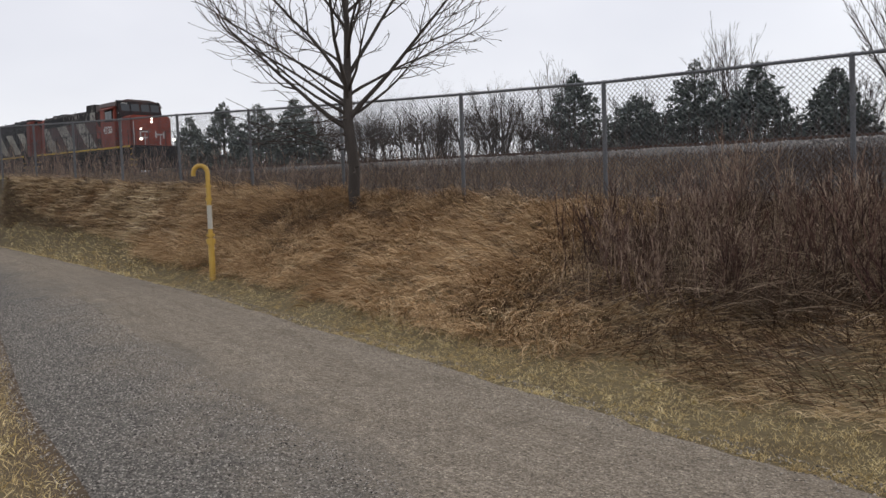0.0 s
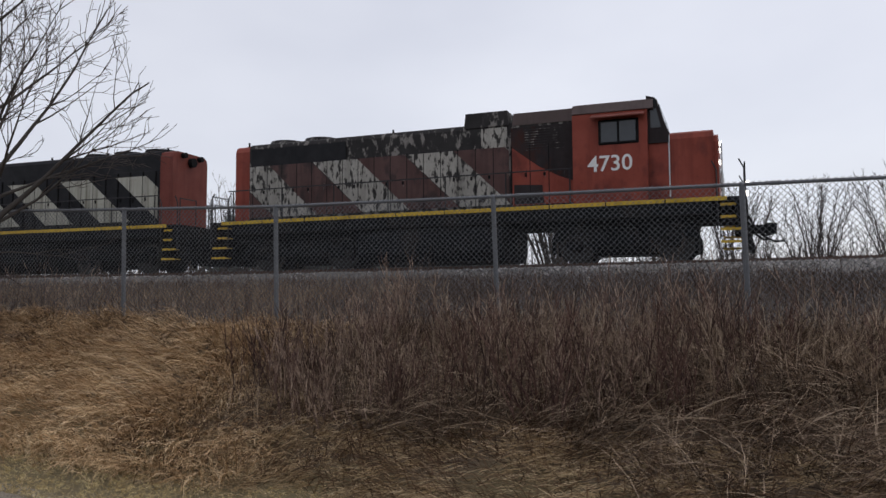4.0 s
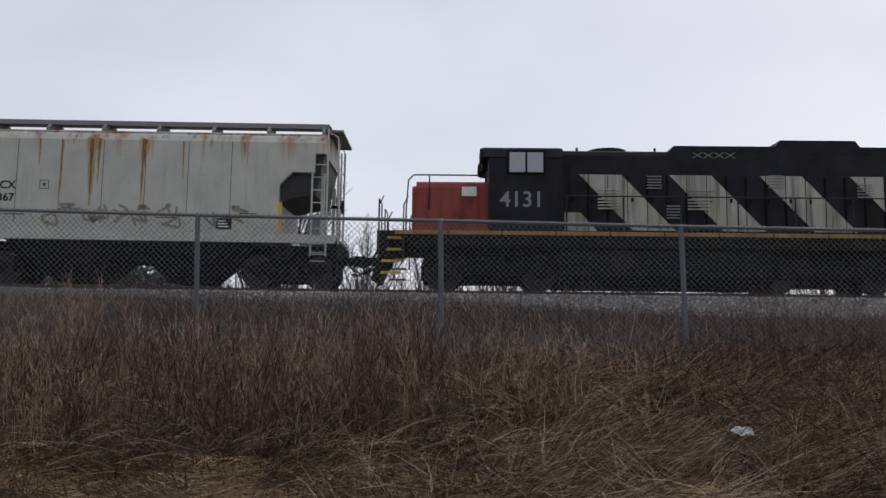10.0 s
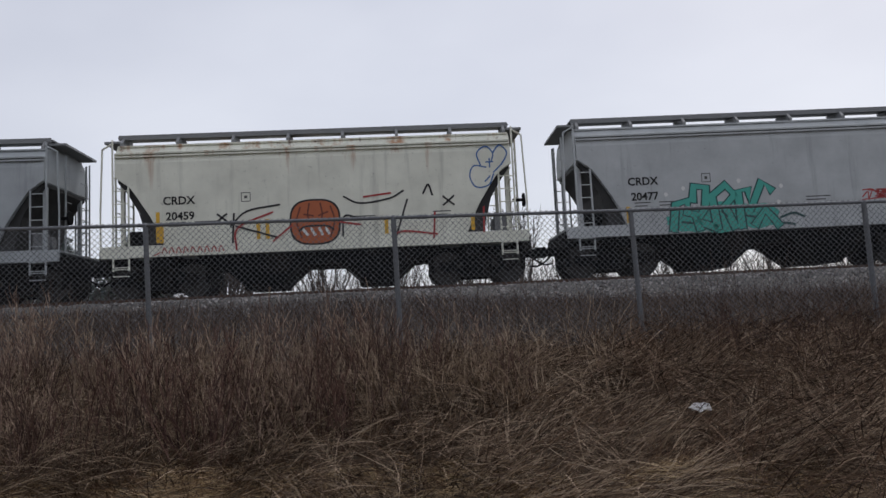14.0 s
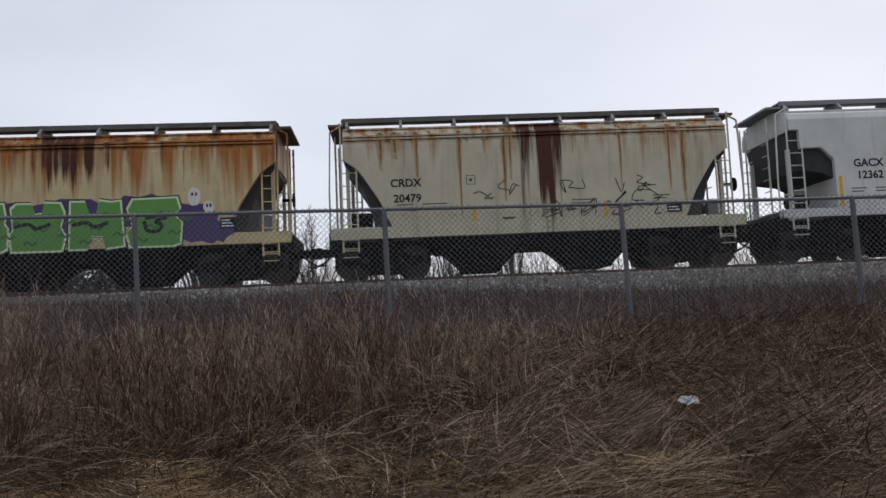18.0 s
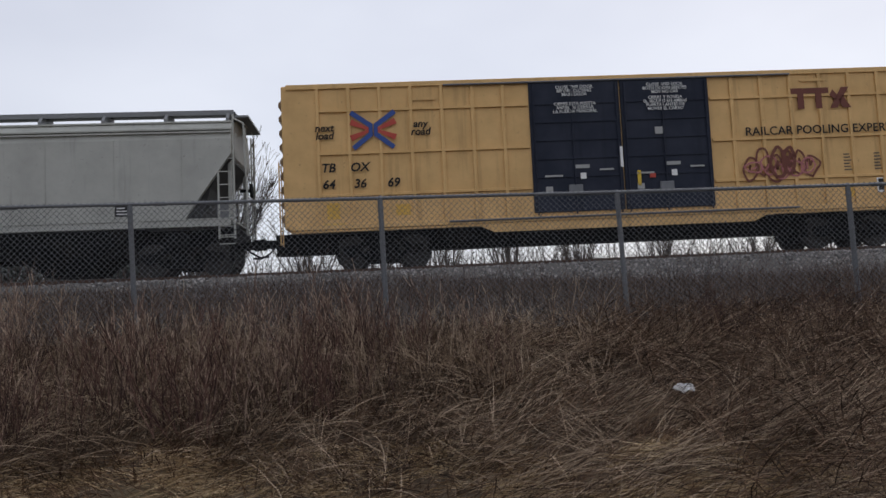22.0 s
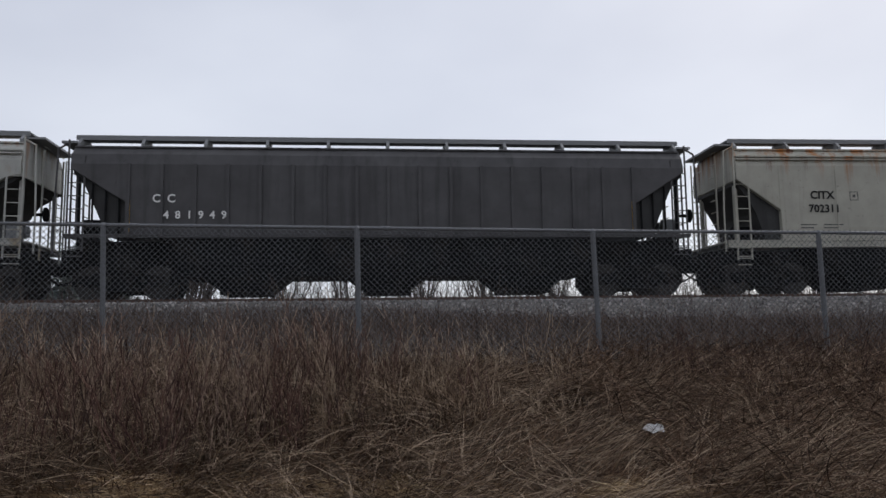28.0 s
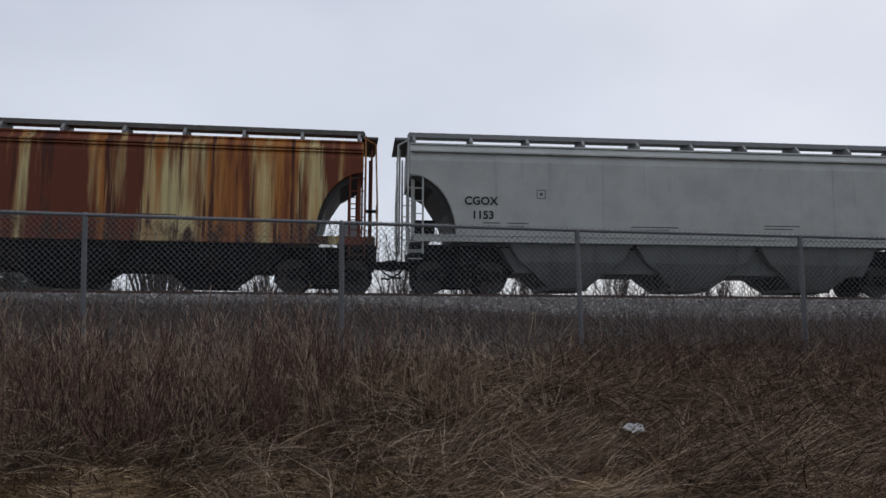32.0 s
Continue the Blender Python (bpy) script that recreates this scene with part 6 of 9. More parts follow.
gacx = dict(top=4.37, sill=1.22, sill_top=1.46, squares=((-2.35, 2.62),), end="step", end_z=3.2, end_x=1.27, inset=0.88, cornice=1, shoulder=0.3, marks=(-4.35, 4.35), mark_h=0.9, panels=(2.6,), seams=(-3.0, -1.8, -0.62, 0.56, 1.75, 2.95))
runs_a = [(-3.8, 2.0, 4.1, 0.16), (-3.6, 2.6, 4.1, 0.10), (-3.95, 2.9, 4.1, 0.08), (-2.4, 3.3, 4.05, 0.05), (-1.78, 2.6, 4.05, 0.06), (-0.95, 2.2, 4.1, 0.14), (-0.75, 2.8, 4.1, 0.08), (0.47, 2.2, 4.1, 0.07), (0.53, 3.3, 4.1, 0.12), (1.6, 3.0, 4.05, 0.04), (-4.9, 3.5, 4.05, 0.05), (3.3, 3.6, 4.05, 0.04)]
runs_b = [(-3.9, 3.0, 4.1, 0.05), (-1.74, 2.2, 4.1, 0.07), (-0.55, 2.3, 4.1, 0.05), (-0.2, 3.4, 4.1, 0.04), (1.65, 2.3, 4.1, 0.08), (2.7, 2.6, 4.1, 0.04), (3.85, 2.7, 4.1, 0.06)]
BLACK, SILVER = plain("spray_black", (0.014, 0.014, 0.016), 0.7), plain("spray_silver", (0.36, 0.37, 0.36), 0.5)
TEAL, TEAL_D = plain("spray_teal", (0.05, 0.33, 0.27), 0.6), plain("spray_dark_teal", (0.012, 0.06, 0.06), 0.6)
ORANGE, GREEN, LIME, PURPLE = plain("spray_orange", (0.38, 0.10, 0.035), 0.6), plain("spray_green", (0.095, 0.27, 0.05), 0.6), plain("spray_pale_green", (0.55, 0.65, 0.42), 0.6), plain("spray_purple", (0.055, 0.03, 0.12), 0.6)
RED, SKY, GREYLINE, PALE = plain("spray_red", (0.35, 0.03, 0.03), 0.6), plain("spray_blue", (0.05, 0.13, 0.32), 0.6), plain("spray_grey", (0.10, 0.12, 0.12), 0.6), plain("spray_white", (0.6, 0.6, 0.58), 0.6)


def scrawl(seed, x0, x1, z0, z1, n):
    R = random.Random(seed)
    out = []
    for _ in range(n):
        x, z = R.uniform(x0, x1), R.uniform(z0, z1)
        out.append([(x + R.uniform(-0.3, 0.3), min(z1, max(z0, z + R.uniform(-0.25, 0.25)))) for _k in range(R.randint(3, 5))])
    return out


TRAIN.append(small(4, "light grey covered hopper with rust runs below the roof", "wagon_pale_grey", (0.41, 0.415, 0.37), 0.0, 0.3, stencil("GACX", "12367"), dict(rust_top=0.25), runs=runs_a, **gacx))
spray(TRAIN[-1], "graffiti", "faint faded graffiti", [(plain("spray_faded", (0.24, 0.22, 0.17), 0.7), strokes(scrawl(5, -2.4, 3.4, 1.62, 2.2, 18), 0.07))])
TRAIN.append(small(5, "light grey covered hopper with black and silver graffiti", "wagon_pale_grey_b", (0.41, 0.425, 0.39), 0.0, 0.3, stencil("GACX", "12365"), dict(rust_top=0.3), runs=runs_b, **gacx))
zig = [[(-1.8, 2.42), (-1.1, 2.48), (-0.9, 2.38), (0.2, 2.5), (0.7, 2.5), (1.3, 2.42), (2.0, 2.42), (2.8, 2.68), (3.4, 2.42), (4.3, 2.5)]]
piece = loops(64, -1.75, 4.0, 1.25, 2.05, 7, 5) + [[(-1.75, 2.1), (-1.4, 1.2), (-1.05, 2.1)], [(-0.8, 1.2), (-0.8, 2.1), (-0.2, 2.05)], [(0.1, 1.2), (0.3, 2.1), (0.8, 1.2)], [(1.2, 1.2), (1.2, 2.1)], [(2.2, 1.2), (2.6, 2.0), (3.0, 1.2)], [(3.4, 2.1), (3.5, 1.2), (4.1, 1.3)]]
spray(TRAIN[-1], "graffiti", "black and silver graffiti piece", [(BLACK, strokes(piece, 0.34, False)), (SILVER, strokes(piece, 0.22, False)), (BLACK, strokes(zig, 0.10, False))])
for k in range(4):
    plate("logo_bar", rect(3.95 + 0.39 * k, 4.26 + 0.39 * k, 3.62, 4.02), -1.585, P["grille"], TRAIN[-1], "dark grey logo block")
TRAIN.append(small(6, "smooth grey covered hopper with teal graffiti", "wagon_grey", (0.36, 0.375, 0.38), 0.0, 0.15, stencil("CRDX", "20477"), marks=(-4.2,)))
teal = [[(-2.95, 1.3), (-2.85, 2.0), (-2.5, 2.1), (-2.55, 1.75), (-2.3, 1.7), (-2.2, 1.3)], [(-2.35, 2.1), (-2.3, 2.5), (-1.95, 2.45), (-2.0, 1.9), (-2.25, 1.5), (-1.75, 1.3)], [(-1.7, 1.3), (-1.8, 2.2), (-1.4, 2.5), (-1.15, 2.2), (-1.45, 1.9), (-1.2, 1.3)], [(-1.0, 1.3), (-1.05, 2.3), (-0.75, 2.35), (-0.7, 1.8), (-0.35, 2.55), (-0.1, 2.3)], [(-0.6, 1.35), (-0.3, 1.75), (0.05, 1.3)]]
spray(TRAIN[-1], "graffiti", "teal graffiti piece with dark outlines", [(TEAL, lambda bm, y: [blob(bm, -2.4, 1.55, 0.72, 0.34, y, 1), blob(bm, -1.5, 1.6, 0.8, 0.42, y - 0.0004, 2), blob(bm, -0.6, 1.6, 0.72, 0.36, y - 0.0008, 3)]), (TEAL_D, strokes(teal, 0.30, False)), (TEAL, strokes(teal, 0.21, False)), (TEAL_D, strokes([[(-2.7, 1.5), (-2.4, 1.45)], [(-1.55, 1.75), (-1.4, 1.6)], [(-0.85, 1.6), (-0.6, 1.55)], [(0.1, 1.5), (0.5, 1.62), (0.8, 1.5)], [(0.2, 1.35), (0.5, 1.3)]], 0.06)), (PALE, lambda bm, y: [blob(bm, x, z, 0.06, 0.06, y, 4) for x, z in ((-3.1, 2.3), (-3.25, 1.9), (-2.6, 2.45), (-1.0, 2.6), (0.2, 2.4), (0.1, 1.95))])], drop=0.10)
spray(TRAIN[-1], "graffiti", "thin red graffiti tag", [(RED, strokes(scrawl(21, 2.6, 4.0, 2.28, 2.56, 13) + [[(2.5, 2.28), (4.1, 2.42)]], 0.032))], drop=0.48)
TRAIN.append(small(7, "cream covered hopper with an orange graffiti face", "wagon_cream", (0.60, 0.60, 0.52), 0.0, 0.25, stencil("CRDX", "20459"), dict(rust_top=0.12), marks=(-4.2, -1.6, 1.9, 4.3)))
spray(TRAIN[-1], "graffiti", "orange round graffiti gourd with dark ribs and black lines", [
    (BLACK, lambda bm, y: slab(bm, [(-0.05 + 0.70 * math.copysign(abs(math.cos(a)) ** 0.7, math.cos(a)), 1.98 + 0.64 * math.copysign(abs(math.sin(a)) ** 0.7, math.sin(a))) for a in np.arange(0, math.tau, 0.2)], y)),
    (ORANGE, lambda bm, y: slab(bm, [(-0.05 + 0.65 * math.copysign(abs(math.cos(a)) ** 0.7, math.cos(a)), 1.98 + 0.59 * math.copysign(abs(math.sin(a)) ** 0.7, math.sin(a))) for a in np.arange(0, math.tau, 0.2)], y)),
    (EMBLEM_BROWN, strokes([[(-0.45, 2.4), (-0.55, 2.0), (-0.42, 1.55)], [(-0.2, 2.5), (-0.25, 2.2), (-0.2, 2.0)], [(0.1, 2.5), (0.15, 2.2), (0.1, 2.0)], [(0.38, 2.4), (0.48, 2.0), (0.36, 1.55)], [(-0.35, 2.2), (-0.1, 2.15)], [(0.05, 2.15), (0.3, 2.25)]], 0.045)),
    (BLACK, strokes([[(-0.5, 1.75), (-0.3, 1.86), (0.25, 1.86), (0.45, 1.75)], [(-2.35, 1.95), (-1.9, 2.35), (-1.0, 2.5)], [(-2.2, 1.95), (-1.1, 1.6)], [(-2.3, 1.5), (-2.25, 2.3)], [(-2.7, 2.3), (-2.45, 2.1)], [(-2.7, 2.1), (-2.45, 2.3)], [(0.75, 2.65), (1.2, 2.45), (2.0, 2.55), (2.4, 2.75)], [(0.7, 1.55), (0.75, 2.1), (1.1, 2.05)], [(2.5, 2.5), (2.1, 1.3)], [(3.5, 2.3), (3.8, 2.55)], [(3.5, 2.55), (3.8, 2.3)], [(2.95, 2.65), (3.1, 2.9), (3.2, 2.6)]], 0.05)),
    (RED, strokes([[(-2.2, 1.3), (-2.15, 1.9), (-1.2, 2.3)], [(-1.2, 1.5), (-0.7, 1.9)], [(0.62, 1.95), (1.2, 1.85)], [(1.3, 2.62), (2.05, 2.7)], [(2.05, 1.5), (2.4, 1.62), (3.3, 1.5)], [(3.2, 1.4), (3.25, 2.1)], [(4.6, 1.5), (4.62, 2.2)]], 0.05)),
    (PALE, strokes([[(-0.38, 1.78), (-0.26, 1.62)], [(-0.16, 1.8), (-0.06, 1.62)], [(0.06, 1.8), (0.14, 1.62)], [(0.24, 1.8), (0.32, 1.64)]], 0.07))], drop=0.12)
spray(TRAIN[-1], "graffiti", "small red graffiti tag along the sill", [(RED, strokes([[(-4.2 + 0.19 * k, 1.16), (-4.14 + 0.19 * k, 1.32), (-4.06 + 0.19 * k, 1.17), (-4.1 + 0.19 * k, 1.25)] for k in range(9)] + [[(-4.4, 1.12), (-4.25, 1.2)]], 0.028))], front=0.004)
for x, z in ((-4.3, 2.3), (-1.35, 2.0)):
    plate("reflector_strip", rect(x - 0.05, x + 0.05, 1.45, z), -1.584, P["orange_mark"], TRAIN[-1], "amber reflective strip")
spray(TRAIN[-1], "graffiti", "blue outlined graffiti cloud", [(SKY, strokes([[(4.75, 3.2), (4.4, 3.25), (4.28, 2.95), (4.45, 2.65), (4.8, 2.7), (4.95, 3.0)], [(4.6, 3.25), (4.5, 3.6), (4.75, 3.8), (4.95, 3.6), (4.9, 3.35)], [(4.95, 3.6), (5.15, 3.82), (5.35, 3.6), (5.2, 3.3), (4.95, 3.05)], [(4.75, 3.35), (4.95, 3.35)], [(4.85, 3.45), (4.85, 3.2)], [(4.85, 2.95), (4.7, 2.8)]], 0.04))])
TRAIN.append(small(8, "smooth grey covered hopper", "wagon_grey_b", (0.30, 0.32, 0.33), 0.0, 0.2, stencil("CRDX", "20492"), marks=(-4.1,), mark_h=0.85))
TRAIN.append(small(9, "pale grey covered hopper with outlined graffiti", "wagon_pale", (0.485, 0.50, 0.475), 0.0, 0.2, stencil("GACX", "12362"), **dict(gacx, marks=(-4.3, -1.7, 0.15, 2.05, 4.4), seams=())))
thin = [
    [(-2.3, 2.5), (-2.2, 2.62), (-2.0, 2.35), (-1.75, 2.62), (-1.5, 2.55), (-1.75, 2.1), (-1.3, 1.95), (-1.25, 1.6), (-1.7, 1.45), (-2.0, 1.75), (-2.3, 2.5)],
    [(-1.48, 2.58), (-1.38, 2.68), (-0.95, 2.66), (-1.05, 2.3), (-1.2, 1.95), (-0.75, 1.9), (-0.6, 1.6), (-1.2, 1.5)],
    [(-0.65, 2.3), (-0.5, 2.68), (0.1, 2.70), (-0.1, 2.3), (-0.25, 1.9), (0.05, 2.2), (0.3, 2.58)],
    [(0.3, 2.58), (0.1, 2.1), (0.5, 2.2), (0.5, 1.7), (0.1, 1.5), (-0.4, 1.6), (-0.3, 1.8)]]
bold = [
    [(0.85, 2.55), (0.78, 2.2), (0.95, 1.75), (1.4, 1.65), (1.5, 1.95), (1.25, 2.0), (1.1, 2.3), (1.05, 2.6), (0.85, 2.55)],
    [(1.2, 2.5), (1.6, 2.5), (1.45, 2.2), (1.9, 2.3), (2.1, 2.45), (1.7, 1.9), (1.75, 1.55), (1.35, 1.45)],
    [(2.1, 2.3), (2.6, 2.42), (2.4, 2.1), (2.65, 1.75), (2.35, 1.5), (1.9, 1.55)],
    [(2.6, 2.3), (2.75, 2.62), (3.0, 2.6), (3.2, 2.2), (3.05, 1.7), (2.65, 1.6), (2.6, 2.3)],
    [(3.3, 2.3), (3.5, 2.5), (3.75, 2.4), (3.7, 1.8), (3.45, 1.6), (3.25, 1.8), (3.3, 2.3)],
    [(3.5, 1.95), (3.95, 1.95), (4.2, 1.8), (4.1, 1.5), (3.6, 1.45)]]
spray(TRAIN[-1], "graffiti", "thin dark outlined graffiti", [(GREYLINE, strokes(thin, 0.036)), (BLACK, strokes(bold, 0.036))])
TRAIN.append(small(10, "rust-streaked cream covered hopper", "wagon_rust_cream", (0.43, 0.40, 0.30), 0.0, 0.35, stencil("CRDX", "20479"), dict(rust_top=0.5, blotch=((-0.55, 0.65, 3.1, 0.075),)), marks=(-1.85, 1.85), panels=(3.6,), steel_board=False, runs=[(-2.2, 1.6, 4.05, 0.09), (-0.95, 2.0, 4.08, 0.12), (-0.78, 2.6, 4.08, 0.10), (2.35, 2.3, 4.05, 0.07), (3.75, 2.2, 4.05, 0.09), (4.15, 1.7, 4.08, 0.15), (1.0, 3.3, 4.0, 0.06), (3.1, 3.5, 4.05, 0.06), (-3.4, 2.6, 4.05, 0.10), (-4.4, 3.0, 4.05, 0.16), (-4.0, 3.3, 4.05, 0.2), (-1.5, 3.4, 4.05, 0.08)]))
spray(TRAIN[-1], "graffiti", "thin black graffiti scribbles", [(BLACK, strokes(scrawl(9, -1.8, 3.4, 1.6, 2.7, 26), 0.028))], drop=0.10)
TRAIN.append(small(11, "rust-stained yellow-cream covered hopper with green graffiti", "wagon_rust_yellow", (0.47, 0.385, 0.22), 0.0, 0.35, stencil("CRDX", "20497"), dict(rust_dark=0.75, rust_top=1.0, blotch=((-0.6, 0.75, 3.2, 0.3),)), panels=(4.1,), steel_board=False))
def slabs(grow):
    return lambda bm, y: [slab(bm, q, y) for q in blocks(-2.9, 1.20, 1.36, 1.25, 0.16, grow)]


marks_in = []
for k in range(4):
    x = -2.87 + 1.52 * k
    marks_in += [[(x + 0.40, 1.90), (x + 0.48, 1.68), (x + 0.75, 1.66), (x + 0.86, 1.82), (x + 0.70, 1.92), (x + 0.98, 2.02)], [(x + 0.45, 2.02), (x + 0.68, 2.05)]] if k in (0, 3) else [[(x + 0.05, 1.88), (x + 0.4, 1.94), (x + 0.62, 1.82), (x + 0.95, 1.92)]]
drips = [[(-2.5 + 0.29 * k, 1.40 + 0.18 * ((k * 7) % 5)), (-2.40 + 0.29 * k, 1.47 + 0.18 * ((k * 7) % 5)), (-2.28 + 0.29 * k, 1.38 + 0.18 * ((k * 7) % 5)), (-2.18 + 0.29 * k, 1.45 + 0.18 * ((k * 7) % 5))] for k in range(20)]
spray(TRAIN[-1], "graffiti", "large green graffiti blocks with pale outlines and purple cloud", [(PURPLE, lambda bm, y: [blob(bm, x, z, rx, rz, y - 0.0003 * i, 20 + i, 0.16) for i, (x, z, rx, rz) in enumerate(((-3.55, 1.42, 0.45, 0.22), (-3.0, 1.7, 0.6, 0.5), (-1.9, 2.12, 1.0, 0.5), (0.1, 2.15, 1.4, 0.46), (2.1, 2.18, 1.2, 0.48), (3.4, 1.85, 0.6, 0.5), (3.95, 1.6, 0.5, 0.3)))]), (BLACK, slabs(0.17)), (LIME, slabs(0.11)), (GREEN, slabs(0.0)), (plain("spray_deep_green", (0.035, 0.13, 0.025), 0.6), strokes(drips, 0.05)), (BLACK, strokes(marks_in, 0.10))], drop=0.15)
spray(TRAIN[-1], "graffiti", "small white graffiti ghosts", [(PALE, lambda bm, y: [blob(bm, 3.42, 3.02, 0.18, 0.26, y, 31, 0.06), blob(bm, 3.8, 2.72, 0.14, 0.18, y, 32, 0.06)]), (BLACK, lambda bm, y: [blob(bm, x, z, 0.03, 0.05, y, 33) for x, z in ((3.37, 3.08), (3.47, 3.08), (3.76, 2.76), (3.85, 2.76))])], drop=0.60, front=0.018)
TRAIN.append(small(12, "grey-green covered hopper with rust runs and pale graffiti", "wagon_grey_green", (0.335, 0.345, 0.305), 0.0, 0.35, stencil("CRDX", "20440"), dict(rust_top=0.22), runs=[(-3.1, 2.5, 4.1, 0.10), (-2.1, 2.9, 4.05, 0.14), (-0.75, 2.2, 4.05, 0.12), (-4.0, 3.2, 4.0, 0.12), (-1.5, 3.6, 4.05, 0.08), (-4.5, 3.4, 4.0, 0.1)]))
spray(TRAIN[-1], "repaint_patch", "darker grey repainted lower half", [(paint("wagon_repaint", (0.265, 0.28, 0.265), grime=0.4), lambda bm, y: slab(bm, [(-2.75, 1.42), (4.25, 1.42), (4.45, 2.68), (2.55, 2.62), (2.5, 2.74), (0.45, 2.66), (0.4, 3.08), (-0.62, 3.0), (-0.66, 2.44), (-2.7, 2.36)], y))])
letters = [[(-1.7, 1.95), (-1.55, 2.3), (-1.2, 2.35), (-0.95, 2.1), (-1.1, 1.85)], [(-1.0, 1.55), (-0.6, 1.9), (-0.85, 2.25), (-0.45, 2.38), (-0.2, 2.1), (-0.45, 1.8), (-0.6, 1.45)], [(-0.15, 1.45), (0.0, 2.3), (0.35, 2.38), (0.25, 1.95), (0.55, 1.75), (0.95, 2.2), (1.0, 1.7), (0.4, 1.5)], [(0.1, 1.75), (0.45, 1.85), (0.85, 1.9)], [(3.6, 1.7), (3.75, 1.55), (3.95, 1.6), (3.9, 1.85)], [(4.0, 1.65), (4.15, 1.95), (4.3, 1.75), (4.15, 1.55), (4.0, 1.65)]]
spray(TRAIN[-1], "graffiti", "pale and black outlined graffiti letters", [
    (BLACK, strokes(scrawl(12, -2.4, -1.4, 1.65, 2.35, 9) + scrawl(13, 1.75, 2.2, 2.0, 2.75, 11) + scrawl(16, 2.4, 3.3, 2.15, 2.6, 8), 0.026)),
    (BLACK, strokes([[(a + 0.06, b - 0.05) for a, b in q] for q in letters], 0.05)),
    (SILVER, strokes(letters, 0.034)),
    (plain("spray_ochre", (0.3, 0.2, 0.1), 0.7), strokes(scrawl(15, -5.2, -3.7, 2.7, 3.4, 8) + scrawl(17, -1.5, -1.1, 1.5, 1.85, 5), 0.03)),
    (BLACK, strokes([[(4.72, 3.62), (4.84, 3.42)], [(4.84, 3.62), (4.72, 3.42)], [(4.98, 3.64), (5.1, 3.44)], [(5.1, 3.64), (4.98, 3.44)], [(4.66, 3.1), (4.78, 3.26), (4.9, 3.1), (5.02, 3.26), (5.12, 3.18)]], 0.03))], drop=0.10, front=0.004)
for x in (-1.35, 0.5):
    plate("reflector_strip", rect(x - 0.06, x + 0.06, 1.30, 1.62), -1.597, P["yellow"], TRAIN[-1], "yellow reflective strip")
TRAIN.append(boxcar(lengths(13)))


def long(i, label, name, color, rust, grime, words, paint_kw=None, **kw):
    p = paint(name, color, rust=rust, grime=grime, **(paint_kw or {}))
    n = 9
    a = lengths(i) / 2 - kw.get("inset", 0.9)
    return hopper(dict(dict(length=lengths(i), label=label, paint=p, words=words, bays=3, hatches=10, inset=0.9, ribs=[-a + 2 * a * (k + 0.75) / (n + 0.5) for k in range(n)], rib_width=0.03, rib_depth=0.012, squares=((-4.75, 2.68),), data=((-6.3, 1.95, 0.5), (-5.6, 1.95, 0.6), (-2.0, 1.9, 1.4), (2.0, 2.0, 1.1)), end_z=3.3, end_x=1.3, top=4.28, sill=1.30, sill_top=1.52), **kw))


def stencil_l(a, b, x=-6.0, z0=2.65, z1=2.25):
    return ((a, 0.32, x, z0), (b, 0.32, x + 0.05, z1))


TRAIN.append(long(14, "light grey long covered hopper", "wagon_long_grey", (0.345, 0.345, 0.315), 0.0, 0.2, stencil_l("CEFX", "71426", -6.45, 2.63, 2.2), end="line", end_x=1.3, inset=0.5, panels=(5.4,)))
text("DO NOT HAMMER ON CAR", 0.16, 0.2, 2.35, -1.583, plain("faint_brown_ink", (0.14, 0.10, 0.08)), TRAIN[-1], label="faint brown stencilled words")
TRAIN.append(long(15, "grey-beige long covered hopper with dark streaks", "wagon_long_beige", (0.355, 0.35, 0.315), 0.0, 0.45, stencil_l("CEFX", "350767", -6.65, 2.33, 1.92), end="slant", end_x=1.3, inset=1.0, panels=(6.2,), rib_width=0.05))
TRAIN.append(long(16, "beige long covered hopper with brown stained top", "wagon_long_cream", (0.32, 0.31, 0.265), 0.0, 0.35, stencil_l("CITX", "702311", -5.6, 2.73, 2.33), dict(rust_top=0.35), end="chamfer", end_x=1.3))
TRAIN.append(long(17, "dark grey ribbed covered hopper with open ends", "wagon_charcoal", (0.066, 0.064, 0.066), 0.0, 0.4, (("CC", 0.31, -6.05, 2.58), ("481949", 0.29, -5.22, 2.14)), letter_space=2.1, end="chamfer", end_x=1.45, end_z=3.5, inset=0.68, ink=P["white"], cornice=1, marks=(-7.0, 7.0), mark_h=0.95, ribs=[-7.0 + k * 0.875 for k in range(17)], rib_width=0.09, rib_depth=0.05, top=4.2, sill=1.62, sill_top=1.72))
for s_ in (-1, 1):
    for x in (8.3, 7.95, 7.6, 7.25):
        bm = bmesh.new()
        rod(bm, (s_ * x, -1.5, 1.15), (s_ * x, -1.5, 3.3 - (8.3 - x) * 0.55), 0.03, 6)
        part("end_post", bm, M["black"], TRAIN[-1])
TRAIN.append(long(18, "stained grey covered hopper with a green round emblem", "wagon_stained", (0.335, 0.335, 0.31), 0.0, 0.4, stencil_l("CGEX", "2000", -6.0, 2.43, 2.04), dict(rust_top=0.1, mottle=(0.26, 0.195, 0.11)), inset=0.6, sill=1.42, sill_top=1.60, panels=(4.9,), squares=()))
